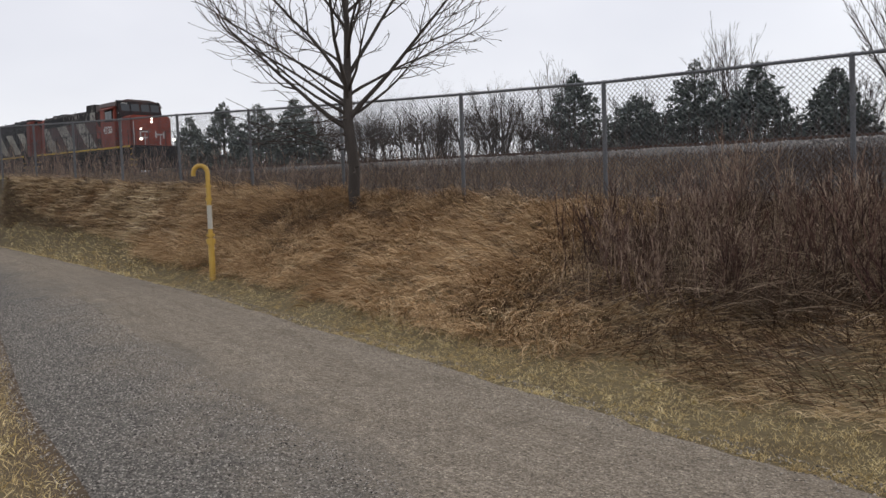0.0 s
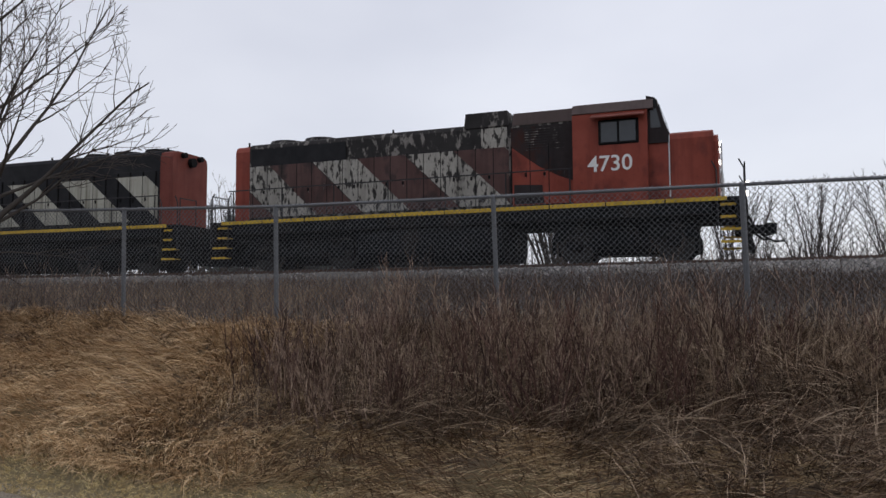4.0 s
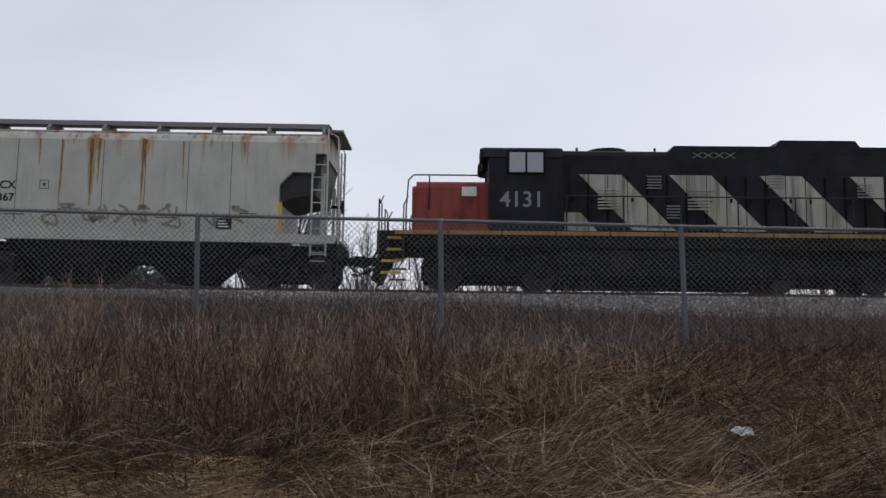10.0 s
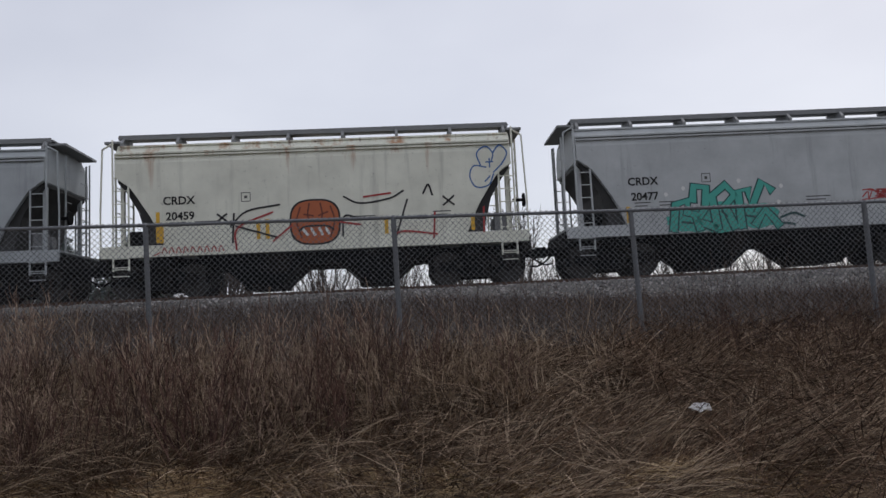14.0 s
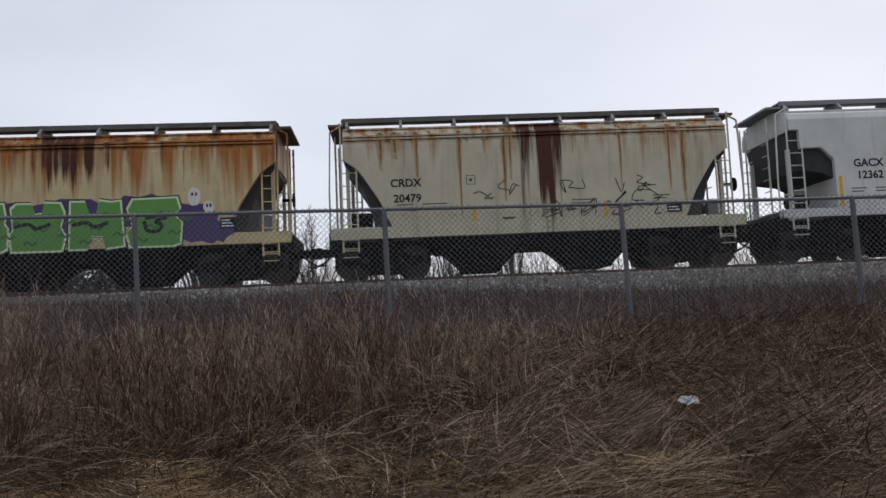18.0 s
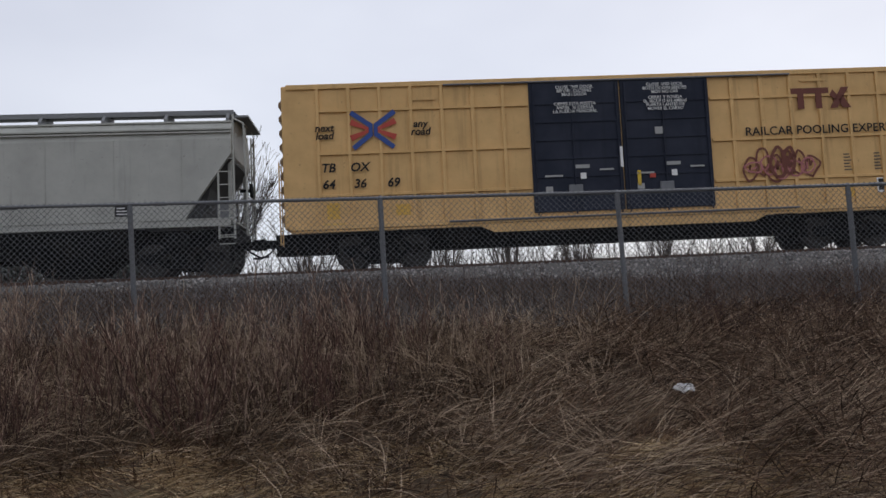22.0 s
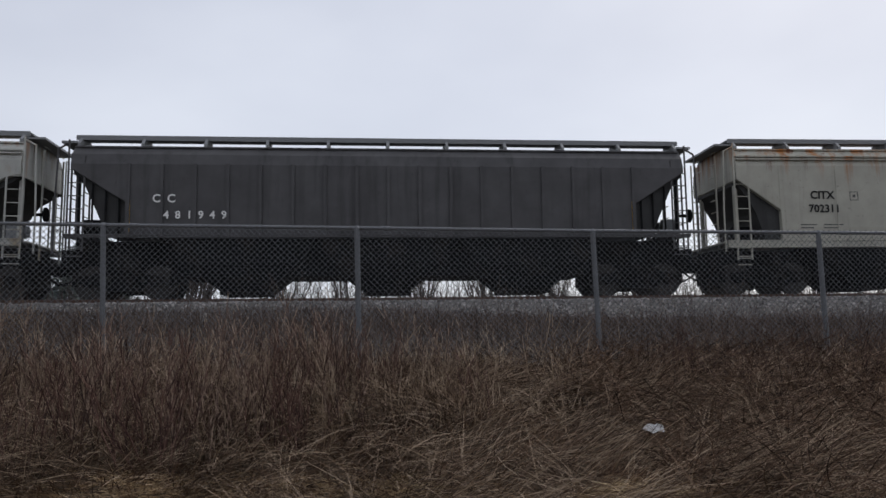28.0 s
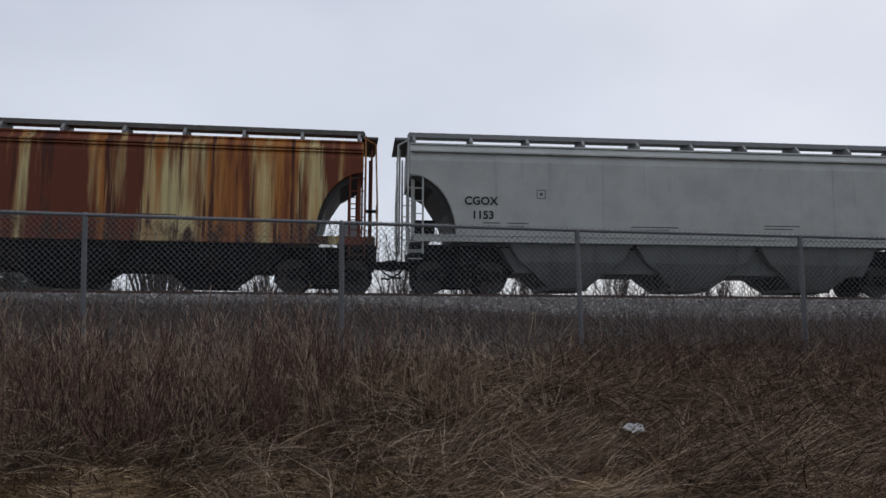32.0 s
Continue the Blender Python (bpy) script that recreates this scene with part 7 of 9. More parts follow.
spray(TRAIN[-1], "emblem", "round green emblem", [(plain("emblem_green", (0.085, 0.15, 0.05)), lambda bm, y: blob(bm, 1.05, 3.1, 0.42, 0.42, y, 1, 0.0, 32)), (plain("emblem_dark", (0.02, 0.045, 0.015)), lambda bm, y: blob(bm, 0.93, 3.1, 0.24, 0.09, y, 2, 0.0))])
spray(TRAIN[-1], "graffiti", "thin black line drawing", [(BLACK, strokes([[(-4.4, 1.75), (-4.2, 2.05), (-3.8, 2.2), (-3.5, 2.05), (-3.3, 1.8), (-4.2, 1.75)], [(-3.75, 2.2), (-3.7, 2.45), (-3.5, 2.45), (-3.45, 2.2)], [(-3.0, 1.8), (-3.05, 2.35), (-2.2, 2.35), (-2.1, 2.0)], [(-2.05, 1.85), (-1.7, 1.95), (-1.3, 1.85), (-1.7, 1.7), (-2.0, 1.85)], [(1.5, 1.9), (1.8, 2.1), (2.0, 1.8), (1.7, 1.65), (2.1, 1.6)], [(1.7, 2.35), (1.85, 2.4), (1.9, 2.3), (1.7, 2.35)], [(1.3, 2.0), (2.1, 2.1)], [(5.4, 2.1), (5.6, 2.3), (5.8, 2.1)], [(5.2, 2.0), (6.1, 2.05)]] + scrawl(31, 1.45, 2.05, 1.7, 2.15, 10) + scrawl(32, -2.7, -1.5, 1.65, 1.95, 7), 0.038)), (GREYLINE, strokes(scrawl(33, 5.3, 6.1, 1.8, 2.3, 9) + scrawl(34, -4.3, -3.4, 1.7, 2.1, 5), 0.026))])
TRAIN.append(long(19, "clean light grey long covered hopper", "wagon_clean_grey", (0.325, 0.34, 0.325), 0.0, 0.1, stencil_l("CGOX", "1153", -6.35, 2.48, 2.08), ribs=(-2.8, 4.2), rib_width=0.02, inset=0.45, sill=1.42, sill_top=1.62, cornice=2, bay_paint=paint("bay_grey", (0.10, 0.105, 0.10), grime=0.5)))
TRAIN.append(long(20, "heavily rusted orange-brown covered hopper", "wagon_rusted", (0.46, 0.39, 0.19), 0.0, 0.3, (("03", 0.32, -1.6, 2.3),), dict(rust_top=0.5, columns=True), steel_board=False, ribs=()))


def motions():
    """The train rolls past; the wheels turn while they are in view."""
    spins = {}
    for i, th in enumerate(TRAIN):
        mid = (CUTS[i] + CUTS[i + 1]) / 2
        walk(th, [(t, track_pose(mid + run(t))) for t in np.linspace(0, 32, 65)])
        spins[th] = mid
    for w, th, dx, r in WHEELS:
        mid = spins[th]
        t0 = max(0.0, min(32.0, (-30 - mid) / SPEED))
        t1 = max(0.0, min(32.0, (24 - mid) / SPEED))
        if t1 <= t0 + 0.2:
            continue
        n = int((t1 - t0) * SPEED / r / 1.2) + 1
        rows = [(0.0, 0.0)] if t0 > 0.1 else []
        rows += [(t0 + (t1 - t0) * k / n, (t1 - t0) * k / n * SPEED / r) for k in range(n + 1)]
        if t1 < 31.9:
            rows.append((32.0, rows[-1][1]))
        walk(w, [(t, pose(dx, 0, r, 0, math.degrees(a), 0)) for t, a in rows])

# ---- plants ----
def fast_mesh(name, V, F, mat, parent=None):
    """A mesh from arrays: V (n, 3), F (m, k) with k corners a face."""
    me = bpy.data.meshes.new(name)
    me.vertices.add(len(V))
    me.vertices.foreach_set("co", np.ascontiguousarray(V, np.float32).ravel())
    k = F.shape[1]
    me.loops.add(F.size)
    me.loops.foreach_set("vertex_index", np.ascontiguousarray(F, np.int32).ravel())
    me.polygons.add(len(F))
    me.polygons.foreach_set("loop_start", np.arange(0, F.size, k, dtype=np.int32))
    me.polygons.foreach_set("loop_total", np.full(len(F), k, np.int32))
    me.update(calc_edges=True)
    me.materials.append(mat)
    ob = new(name, me)
    if parent is not None:
        ob.parent = parent
    return ob


def leaf_mat(name, colors, rough=0.9, patch=None, stops=None):
    """Blade colours: one of a few tones a blade, and broad patches over the ground."""
    m = bpy.data.materials.new(name)
    m.use_nodes = True
    n, l = m.node_tree.nodes, m.node_tree.links
    b = n["Principled BSDF"]
    b.inputs["Roughness"].default_value = rough
    b.inputs["Specular IOR Level"].default_value = 0.15
    g = n.new("ShaderNodeNewGeometry")
    r = n.new("ShaderNodeValToRGB")
    r.color_ramp.interpolation = "LINEAR"
    for i, c in enumerate(colors):
        e = r.color_ramp.elements[i] if i < 2 else r.color_ramp.elements.new(0.5)
        e.color = (*c, 1)
    for i, e in enumerate(r.color_ramp.elements):
        e.position = stops[i] if stops else i / (len(colors) - 1)
    l.new(g.outputs["Random Per Island"], r.inputs[0])
    out = r.outputs[0]
    if patch:
        tc = n.new("ShaderNodeTexCoord")
        t = n.new("ShaderNodeTexNoise")
        t.inputs["Scale"].default_value, t.inputs["Detail"].default_value = 0.9, 4.0
        l.new(tc.outputs["Object"], t.inputs["Vector"])
        mr = n.new("ShaderNodeMapRange")
        mr.inputs[1].default_value, mr.inputs[2].default_value = 0.38, 0.66
        l.new(t.outputs["Fac"], mr.inputs[0])
        mx = n.new("ShaderNodeMix")
        mx.data_type, mx.blend_type = "RGBA", "MULTIPLY"
        mx.inputs[7].default_value = (*patch, 1)
        l.new(mr.outputs[0], mx.inputs[0])
        l.new(out, mx.inputs[6])
        out = mx.outputs[2]
    l.new(out, b.inputs["Base Color"])
    return m


RNG = np.random.default_rng(11)


def field(x, y, s=1.0, k=0.0):
    """A smooth swirl, -1 to 1, over the ground."""
    return (np.sin(0.9 * s * x + 1.7 * np.sin(0.7 * s * y + k)) + np.sin(1.3 * s * y - 0.8 * s * x + 2.1 + k) + np.sin(2.3 * s * x + 1.9 * s * y + 0.7 * k)) / 3


def blades(name, x, y, length, elev, droop, azim, width, mat, z=None, seg=3):
    """Grass blades as narrow bent ribbons rooted at x, y."""
    n = len(x)
    p = np.stack([x, y, (land(x, y) if z is None else z) - 0.02], 1)
    rings = []
    e, a = elev.copy(), azim.copy()
    step = length / seg
    wob = RNG.normal(0, 0.12, n)
    face = RNG.uniform(0, math.pi, n)
    for k in range(seg + 1):
        w = width * float(np.interp(k / seg, [0, 0.33, 0.67, 1], [1.0, 0.9, 0.65, 0.22])) / 2
        side = np.stack([-np.sin(a) * np.cos(face), np.cos(a) * np.cos(face), np.sin(face)], 1)
        rings.append((p - side * w[:, None], p + side * w[:, None]))
        d = np.stack([np.cos(a) * np.cos(e), np.sin(a) * np.cos(e), np.sin(e)], 1)
        p = p + d * step[:, None]
        e = e - droop
        a = a + wob
    V = np.stack([q for r in rings for q in r], 1).reshape(-1, 3)
    m = 2 * (seg + 1)
    f = np.array([(2 * k, 2 * k + 1, 2 * k + 3, 2 * k + 2) for k in range(seg)])
    F = (f[None] + (np.arange(n) * m)[:, None, None]).reshape(-1, 4)
    return fast_mesh(name, V, F, mat)


def sticks(P, Q, r1, r2, sides=3):
    """Tapered sticks from P to Q as arrays of points and faces."""
    d = Q - P
    d = d / np.maximum(np.linalg.norm(d, axis=1), 1e-9)[:, None]
    ref = np.where(np.abs(d[:, 2:3]) < 0.9, np.array([[0, 0, 1.0]]), np.array([[1.0, 0, 0]]))
    u = np.cross(d, ref)
    u /= np.linalg.norm(u, axis=1)[:, None]
    v = np.cross(d, u)
    ang = np.arange(sides) * math.tau / sides
    ring = u[:, None] * np.cos(ang)[None, :, None] + v[:, None] * np.sin(ang)[None, :, None]
    V = np.concatenate([P[:, None] + ring * r1[:, None, None], Q[:, None] + ring * r2[:, None, None]], 1)
    f = np.array([(k, (k + 1) % sides, sides + (k + 1) % sides, sides + k) for k in range(sides)])
    F = (f[None] + (np.arange(len(P)) * 2 * sides)[:, None, None]).reshape(-1, 4)
    return V.reshape(-1, 3), F


def stick_mesh(name, segs, mat, sides=3, parent=None):
    A = np.array(segs, float)
    V, F = sticks(A[:, 0:3], A[:, 3:6], A[:, 6], A[:, 7], sides)
    return fast_mesh(name, V, F, mat, parent)


def scatter(n, x0, x1, lo, hi, power=1.0):
    """n roots between the lines lo(x) and hi(x)."""
    x = RNG.uniform(x0, x1, n)
    s = RNG.uniform(0, 1, n) ** power
    a, b = lo(x), hi(x)
    return x, a + (b - a) * s


def edge_far(x):
    return np.interp(x, [a for a, _ in EDGE_FAR], [b for _, b in EDGE_FAR])


def edge_near(x):
    return np.interp(x, [a for a, _ in EDGE_NEAR], [b for _, b in EDGE_NEAR])


def fence_line(x):
    return 9.9 + np.minimum(0.0, 0.055 * (x + 3.33))


M["straw"] = leaf_mat("straw_grass", [(0.22, 0.165, 0.075), (0.56, 0.44, 0.19), (0.80, 0.63, 0.30), (0.97, 0.84, 0.52)], patch=(0.66, 0.58, 0.50))
M["tan"] = leaf_mat("tan_grass", [(0.13, 0.082, 0.045), (0.39, 0.255, 0.132), (0.56, 0.375, 0.205), (0.84, 0.65, 0.42)], patch=(0.66, 0.60, 0.55))
M["bank_weed"] = leaf_mat("bank_weed", [(0.10, 0.073, 0.054), (0.25, 0.18, 0.127), (0.165, 0.115, 0.083), (0.40, 0.305, 0.21)], patch=(0.65, 0.6, 0.58))
M["dark_reed"] = leaf_mat("dark_brown_reed", [(0.022, 0.013, 0.009), (0.085, 0.05, 0.033), (0.045, 0.026, 0.017), (0.17, 0.11, 0.072)])
M["hay"] = leaf_mat("olive_hay", [(0.13, 0.088, 0.050), (0.34, 0.235, 0.125), (0.55, 0.40, 0.22), (0.86, 0.68, 0.44)], patch=(0.62, 0.56, 0.52), stops=(0.0, 0.4, 0.75, 1.0))
M["brown"] = leaf_mat("brown_grass", [(0.05, 0.03, 0.02), (0.14, 0.082, 0.05), (0.09, 0.052, 0.032), (0.25, 0.165, 0.10)], patch=(0.55, 0.5, 0.48))
M["reed"] = leaf_mat("dry_reed", [(0.016, 0.010, 0.008), (0.052, 0.032, 0.022), (0.125, 0.082, 0.055), (0.55, 0.42, 0.30)], stops=(0.0, 0.45, 0.72, 1.0))
M["red_stem"] = leaf_mat("wine_red_stem", [(0.035, 0.019, 0.017), (0.105, 0.055, 0.045), (0.07, 0.037, 0.031), (0.18, 0.11, 0.085)])
M["grey_weed"] = leaf_mat("grey_weed", [(0.05, 0.037, 0.031), (0.115, 0.085, 0.07), (0.085, 0.058, 0.047), (0.19, 0.15, 0.12)], patch=(0.6, 0.58, 0.58))
M["far_grass"] = leaf_mat("far_grass", [(0.30, 0.22, 0.13), (0.62, 0.48, 0.30), (0.48, 0.36, 0.22), (0.76, 0.62, 0.42)], patch=(0.6, 0.5, 0.44))
M["stem"] = leaf_mat("red_brown_stem", [(0.075, 0.046, 0.040), (0.13, 0.078, 0.062), (0.20, 0.135, 0.105), (0.50, 0.375, 0.28)], stops=(0.0, 0.45, 0.75, 1.0))
M["dark_stem"] = leaf_mat("dark_red_stem", [(0.03, 0.018, 0.016), (0.07, 0.038, 0.03), (0.05, 0.03, 0.025), (0.10, 0.062, 0.048)])
M["pale_stem"] = leaf_mat("pale_dry_stem", [(0.11, 0.075, 0.054), (0.29, 0.21, 0.14), (0.19, 0.125, 0.087), (0.46, 0.36, 0.26)])
M["bark"] = material("grey_bark", color=(0.062, 0.053, 0.047), rough=0.95, vary=0.4, scale=9, bump=0.6, bump_scale=30, stretch=(1, 1, 0.3))
M["twig"] = leaf_mat("thin_twig", [(0.045, 0.037, 0.033), (0.105, 0.085, 0.074)])
# needle tones lifted towards grey, distance haze mixed into the colour
M["needle"] = leaf_mat("hazed_spruce_needles", [(0.075, 0.094, 0.092), (0.145, 0.17, 0.155), (0.105, 0.13, 0.12), (0.19, 0.21, 0.185)])


def grass():
    U, N = RNG.uniform, RNG.normal
    # short straw-coloured verge along the path
    n = 150000
    x = np.where(U(0, 1, n) < 0.68, U(-7.5, 1.5, n), U(-15, -7.0, n))
    wide = 0.85 + 0.3 * field(x, x * 0.0, 2.1)
    d = U(0, 1, n) ** 1.25 * wide
    y = edge_far(x) - 0.17 + 0.07 * field(x, x * 0.3, 9.0) + d
    keep = (field(x, y, 7.0, 3.0) + field(x, y, 17.0, 1.0) > -0.75) & (U(0, 1, n) > 0.75 * smooth(0.6, 1.25, d))
    x, y, d = x[keep], y[keep], d[keep]
    n = len(x)
    # gather the blades into small tufts that leave dark gaps
    c = RNG.integers(0, n, n // 11)
    k = RNG.integers(0, len(c), n)
    x, y = x[c][k] + N(0, 0.017, n), y[c][k] + N(0, 0.017, n)
    size = U(0.025, 0.06, n) * (0.75 + 0.6 * U(0, 1, len(c))[k])
    spin = U(0, math.tau, len(c))[k] + N(0, 0.9, n)
    ob = blades("verge_grass", x, y, size, U(0.15, 1.2, n), U(0.1, 0.6, n), spin, U(0.003, 0.0055, n), M["straw"], seg=2)
    tagged(ob, "short straw-yellow grass verge beside the path", "grass", kind="stuff")
    n = 16000
    x, y = scatter(n, -42, -15, lambda q: edge_far(q) - 0.15, lambda q: edge_far(q) + 1.1, 1.2)
    ob = blades("verge_grass", x, y, U(0.05, 0.13, n), U(0.2, 1.2, n), U(0.1, 0.5, n), U(0, math.tau, n), U(0.010, 0.018, n), M["straw"], seg=2)
    tagged(ob, "short straw-yellow grass verge beside the path", "grass", kind="stuff")
    n = 34000
    x, y = scatter(n, -11, -3.2, lambda q: edge_near(q) - 1.3, lambda q: edge_near(q) + 0.1, 0.8)
    ob = blades("verge_grass", x, y, U(0.03, 0.08, n), U(0.1, 1.2, n), U(0.1, 0.6, n), U(0, math.tau, n), U(0.003, 0.006, n), M["straw"], seg=2)
    tagged(ob, "short tan grass on the near side of the path", "grass", kind="stuff")
    n = 16000
    x = U(-16, 8, n)
    y = edge_near(x) - 0.05 - 5.5 * U(0, 1, n) ** 1.6
    ob = blades("verge_grass", x, y, U(0.05, 0.14, n), U(0.1, 1.1, n), U(0.1, 0.4, n), U(0, math.tau, n), U(0.005, 0.010, n), M["straw"])
    tagged(ob, "thin tan grass on the near side of the path", "grass", kind="stuff")
    # flowing tan grass on the open bank
    m = 1500
    cx, cy = scatter(m, -17, -4.2, lambda q: edge_far(q) + 0.55, lambda q: fence_line(q) + 0.4)
    keep = (cx < -5.4 + 0.9 * field(cx, cy, 1.6)) | (cy < edge_far(cx) + 1.5)
    cx, cy = cx[keep], cy[keep]
    lay = -1.25 + 0.95 * field(cx, cy, 0.9) + N(0, 0.25, len(cx))
    big = U(0.7, 1.35, len(cx))
    k = np.repeat(np.arange(len(cx)), 34)
    n = len(k)
    along, over = N(0, 0.05, n), N(0, 0.13, n) * big[k]
    x = cx[k] + np.cos(lay[k]) * along - np.sin(lay[k]) * over
    y = cy[k] + np.sin(lay[k]) * along + np.cos(lay[k]) * over
    ob = blades("bank_grass", x, y, U(0.20, 0.44, n) * big[k], U(0.35, 0.95, n) * big[k], U(0.35, 0.62, n), lay[k] + N(0, 0.28, n), U(0.005, 0.010, n), M["tan"])
    tagged(ob, "tussocks of long combed-over orange-tan grass on the bank", "grass", kind="stuff")
    n = 16000
    x, y = scatter(n, -17, -4.4, lambda q: edge_far(q) + 0.6, lambda q: fence_line(q) + 0.4)
    keep = (x < -5.2 + 0.9 * field(x, y, 1.6)) | (y < edge_far(x) + 1.6)
    x, y = x[keep], y[keep]
    n = len(x)
    ob = blades("bank_grass", x, y, U(0.15, 0.36, n), U(0.05, 0.5, n), U(0.1, 0.3, n), -1.1 + 0.9 * field(x, y, 1.2) + N(0, 0.5, n), U(0.004, 0.009, n), M["tan"])
    tagged(ob, "long flattened orange-tan grass on the bank", "grass", kind="stuff")
    n = 19000
    x = U(-30, -7.6, n)
    e, f = edge_far(x), fence_line(x)
    low = 0.72 - 0.34 * smooth(-10.5, -15.0, x) + 0.10 * field(x, e * 0 + x, 2.0)
    y = e + (f - e) * (low + (1.08 - low) * U(0, 1, n))
    ob = blades("bank_weeds", x, y, U(0.14, 0.40, n), U(0.05, 0.75, n), U(0.05, 0.3, n), -1.0 + 0.9 * field(x, y, 1.2) + N(0, 0.8, n), U(0.007, 0.014, n), M["bank_weed"], seg=2)
    tagged(ob, "flattened grey-brown weeds on the upper bank", "weeds", kind="stuff")
    n = 30000
    x, y = scatter(n, -48, -15.5, lambda q: edge_far(q) + 0.8, lambda q: np.maximum(fence_line(q), edge_far(q) + 2) + 0.6)
    ob = blades("bank_grass", x, y, U(0.22, 0.5, n), U(0.05, 0.55, n), U(0.1, 0.3, n), -1.0 + 0.9 * field(x, y, 0.8) + N(0, 0.7, n), U(0.012, 0.024, n), M["far_grass"])
    tagged(ob, "flattened pale tan grass on the far bank", "grass", kind="stuff")
    # a dark brown under-layer, then long fallen reeds
    n = 60000
    x, y = scatter(n, -6.4, 12, lambda q: edge_far(q) + 0.7, lambda q: fence_line(q) + 0.4, 0.9)
    ob = blades("matted_grass", x, y, U(0.12, 0.34, n), U(0.1, 1.2, n), U(0.1, 0.5, n), 2.4 * field(x, y, 0.9) - 0.8 + N(0, 0.7, n), U(0.005, 0.010, n), M["brown"], seg=2)
    tagged(ob, "matted dark brown grass on the bank", "grass", kind="stuff")
    n = 15000
    x, y = scatter(n, -5.6, 12, lambda q: edge_far(q) + 1.1 + 0.8 * smooth(1, -2, q), lambda q: fence_line(q) + 0.3, 0.9)
    heap = 0.5 + 0.5 * field(x, y, 2.0, 2.0)
    zz = land(x, y) + U(0, 0.2, n) * heap
    ob = blades("fallen_reeds", x, y, U(0.25, 0.7, n), U(-0.1, 0.75, n) * (0.4 + heap), U(0.03, 0.28, n), 2.6 * field(x, y, 0.7, 0.5) - 0.7 + N(0, 0.95, n), U(0.0035, 0.0085, n), M["reed"], z=zz)
    tagged(ob, "tangled fallen dry reeds on the bank", "reeds", kind="stuff")
    # sheaves that have toppled over together, each combed its own way
    gx, gy = np.meshgrid(np.arange(-5.4, 12.0, 0.62), np.arange(5.0, 9.7, 0.55))
    gx, gy = (gx + U(-0.3, 0.3, gx.shape)).ravel(), (gy + U(-0.26, 0.26, gy.shape)).ravel()
    keep = (gy > edge_far(gx) + 1.2 + 0.7 * smooth(1, -2, gx)) & (gy < fence_line(gx) + 0.1) & ((gx > -1.6) | (gy < 7.0))
    gx, gy = gx[keep], gy[keep]
    m = len(gx)
    lay = -0.75 + 1.25 * field(gx, gy, 0.75, 0.5) + N(0, 0.42, m)
    lay = np.where(U(0, 1, m) < 0.22, lay + math.pi * 0.8, lay)
    tall, arch = U(0.38, 0.95, m), U(0.10, 0.36, m)
    k = np.repeat(np.arange(m), 170)
    n = len(k)
    along, over = N(0, 0.13, n), N(0, 0.2, n)
    x = gx[k] + np.cos(lay[k]) * along - np.sin(lay[k]) * over
    y = gy[k] + np.sin(lay[k]) * along + np.cos(lay[k]) * over
    crest = np.exp(-(over / 0.24) ** 2)
    ob = blades("reed_sheaves", x, y, tall[k] * U(0.55, 1.0, n), (0.30 + 0.50 * tall[k]) * U(0.2, 1.15, n), arch[k] * U(0.2, 1.1, n), lay[k] + N(0, 0.38, n), U(0.0028, 0.0062, n), M["reed"], z=land(x, y) + 0.14 * crest * U(0, 1, n))
    tagged(ob, "toppled sheaves of dry reeds combed over the bank", "reeds", kind="stuff")
    # darker brown reeds where the bank is lowest
    n = 16000
    x, y = scatter(n, 2.0, 12, lambda q: edge_far(q) + 1.2, lambda q: fence_line(q) + 0.3)
    ob = blades("dark_reeds", x, y, U(0.2, 0.6, n), U(0.1, 1.1, n), U(0.03, 0.28, n), U(0, math.tau, n), U(0.005, 0.010, n), M["dark_reed"], z=land(x, y) + U(0.05, 0.34, n))
    tagged(ob, "dark damp reeds on the low bank", "reeds", kind="stuff")
    n = 5200
    x, y = scatter(n, -4.2, 12, lambda q: edge_far(q) + 1.6 + 0.8 * smooth(1, -2, q), lambda q: fence_line(q) + 0.2)
    ob = blades("long_stalks", x, y, U(0.22, 0.75, n), U(0.05, 0.9, n), U(0.0, 0.12, n), 2.6 * field(x, y, 0.7, 0.5) + N(0, 1.3, n), U(0.0035, 0.007, n), M["pale_stem"], z=land(x, y) + U(0, 0.25, n))
    tagged(ob, "long pale dry stalks lying over the reeds", "reeds", kind="stuff")
    m = 1400
    cx, cy = scatter(m, -6.5, 5, lambda q: edge_far(q) + 0.5, lambda q: edge_far(q) + 2.3, 0.9)
    lay = np.where(U(0, 1, m) < 0.75, -0.35, math.pi - 0.5) + 0.5 * field(cx, cy, 1.3) + N(0, 0.2, m)
    k = np.repeat(np.arange(m), 27)
    n = len(k)
    along, over = N(0, 0.07, n), N(0, 0.05, n)
    x = cx[k] + np.cos(lay[k]) * along - np.sin(lay[k]) * over
    y = cy[k] + np.sin(lay[k]) * along + np.cos(lay[k]) * over
    ob = blades("hay_grass", x, y, U(0.12, 0.32, n), U(0.1, 0.55, n), U(0.15, 0.42, n), lay[k] + N(0, 0.28, n), U(0.003, 0.0065, n), M["hay"], seg=2)
    tagged(ob, "flattened olive-brown hay above the verge", "grass", kind="stuff")
    # weeds that climb the near shoulder of the ballast
    n = 26000
    x = U(-44, 6, n)
    ty = TRACK_Y + BEND / 2 * (x - np.sqrt(x * x + BEND_W ** 2) + BEND_W)
    y = ty - 5.2 + U(0, 1, n) * (1.75 - 1.0 * smooth(-1, 6, x))
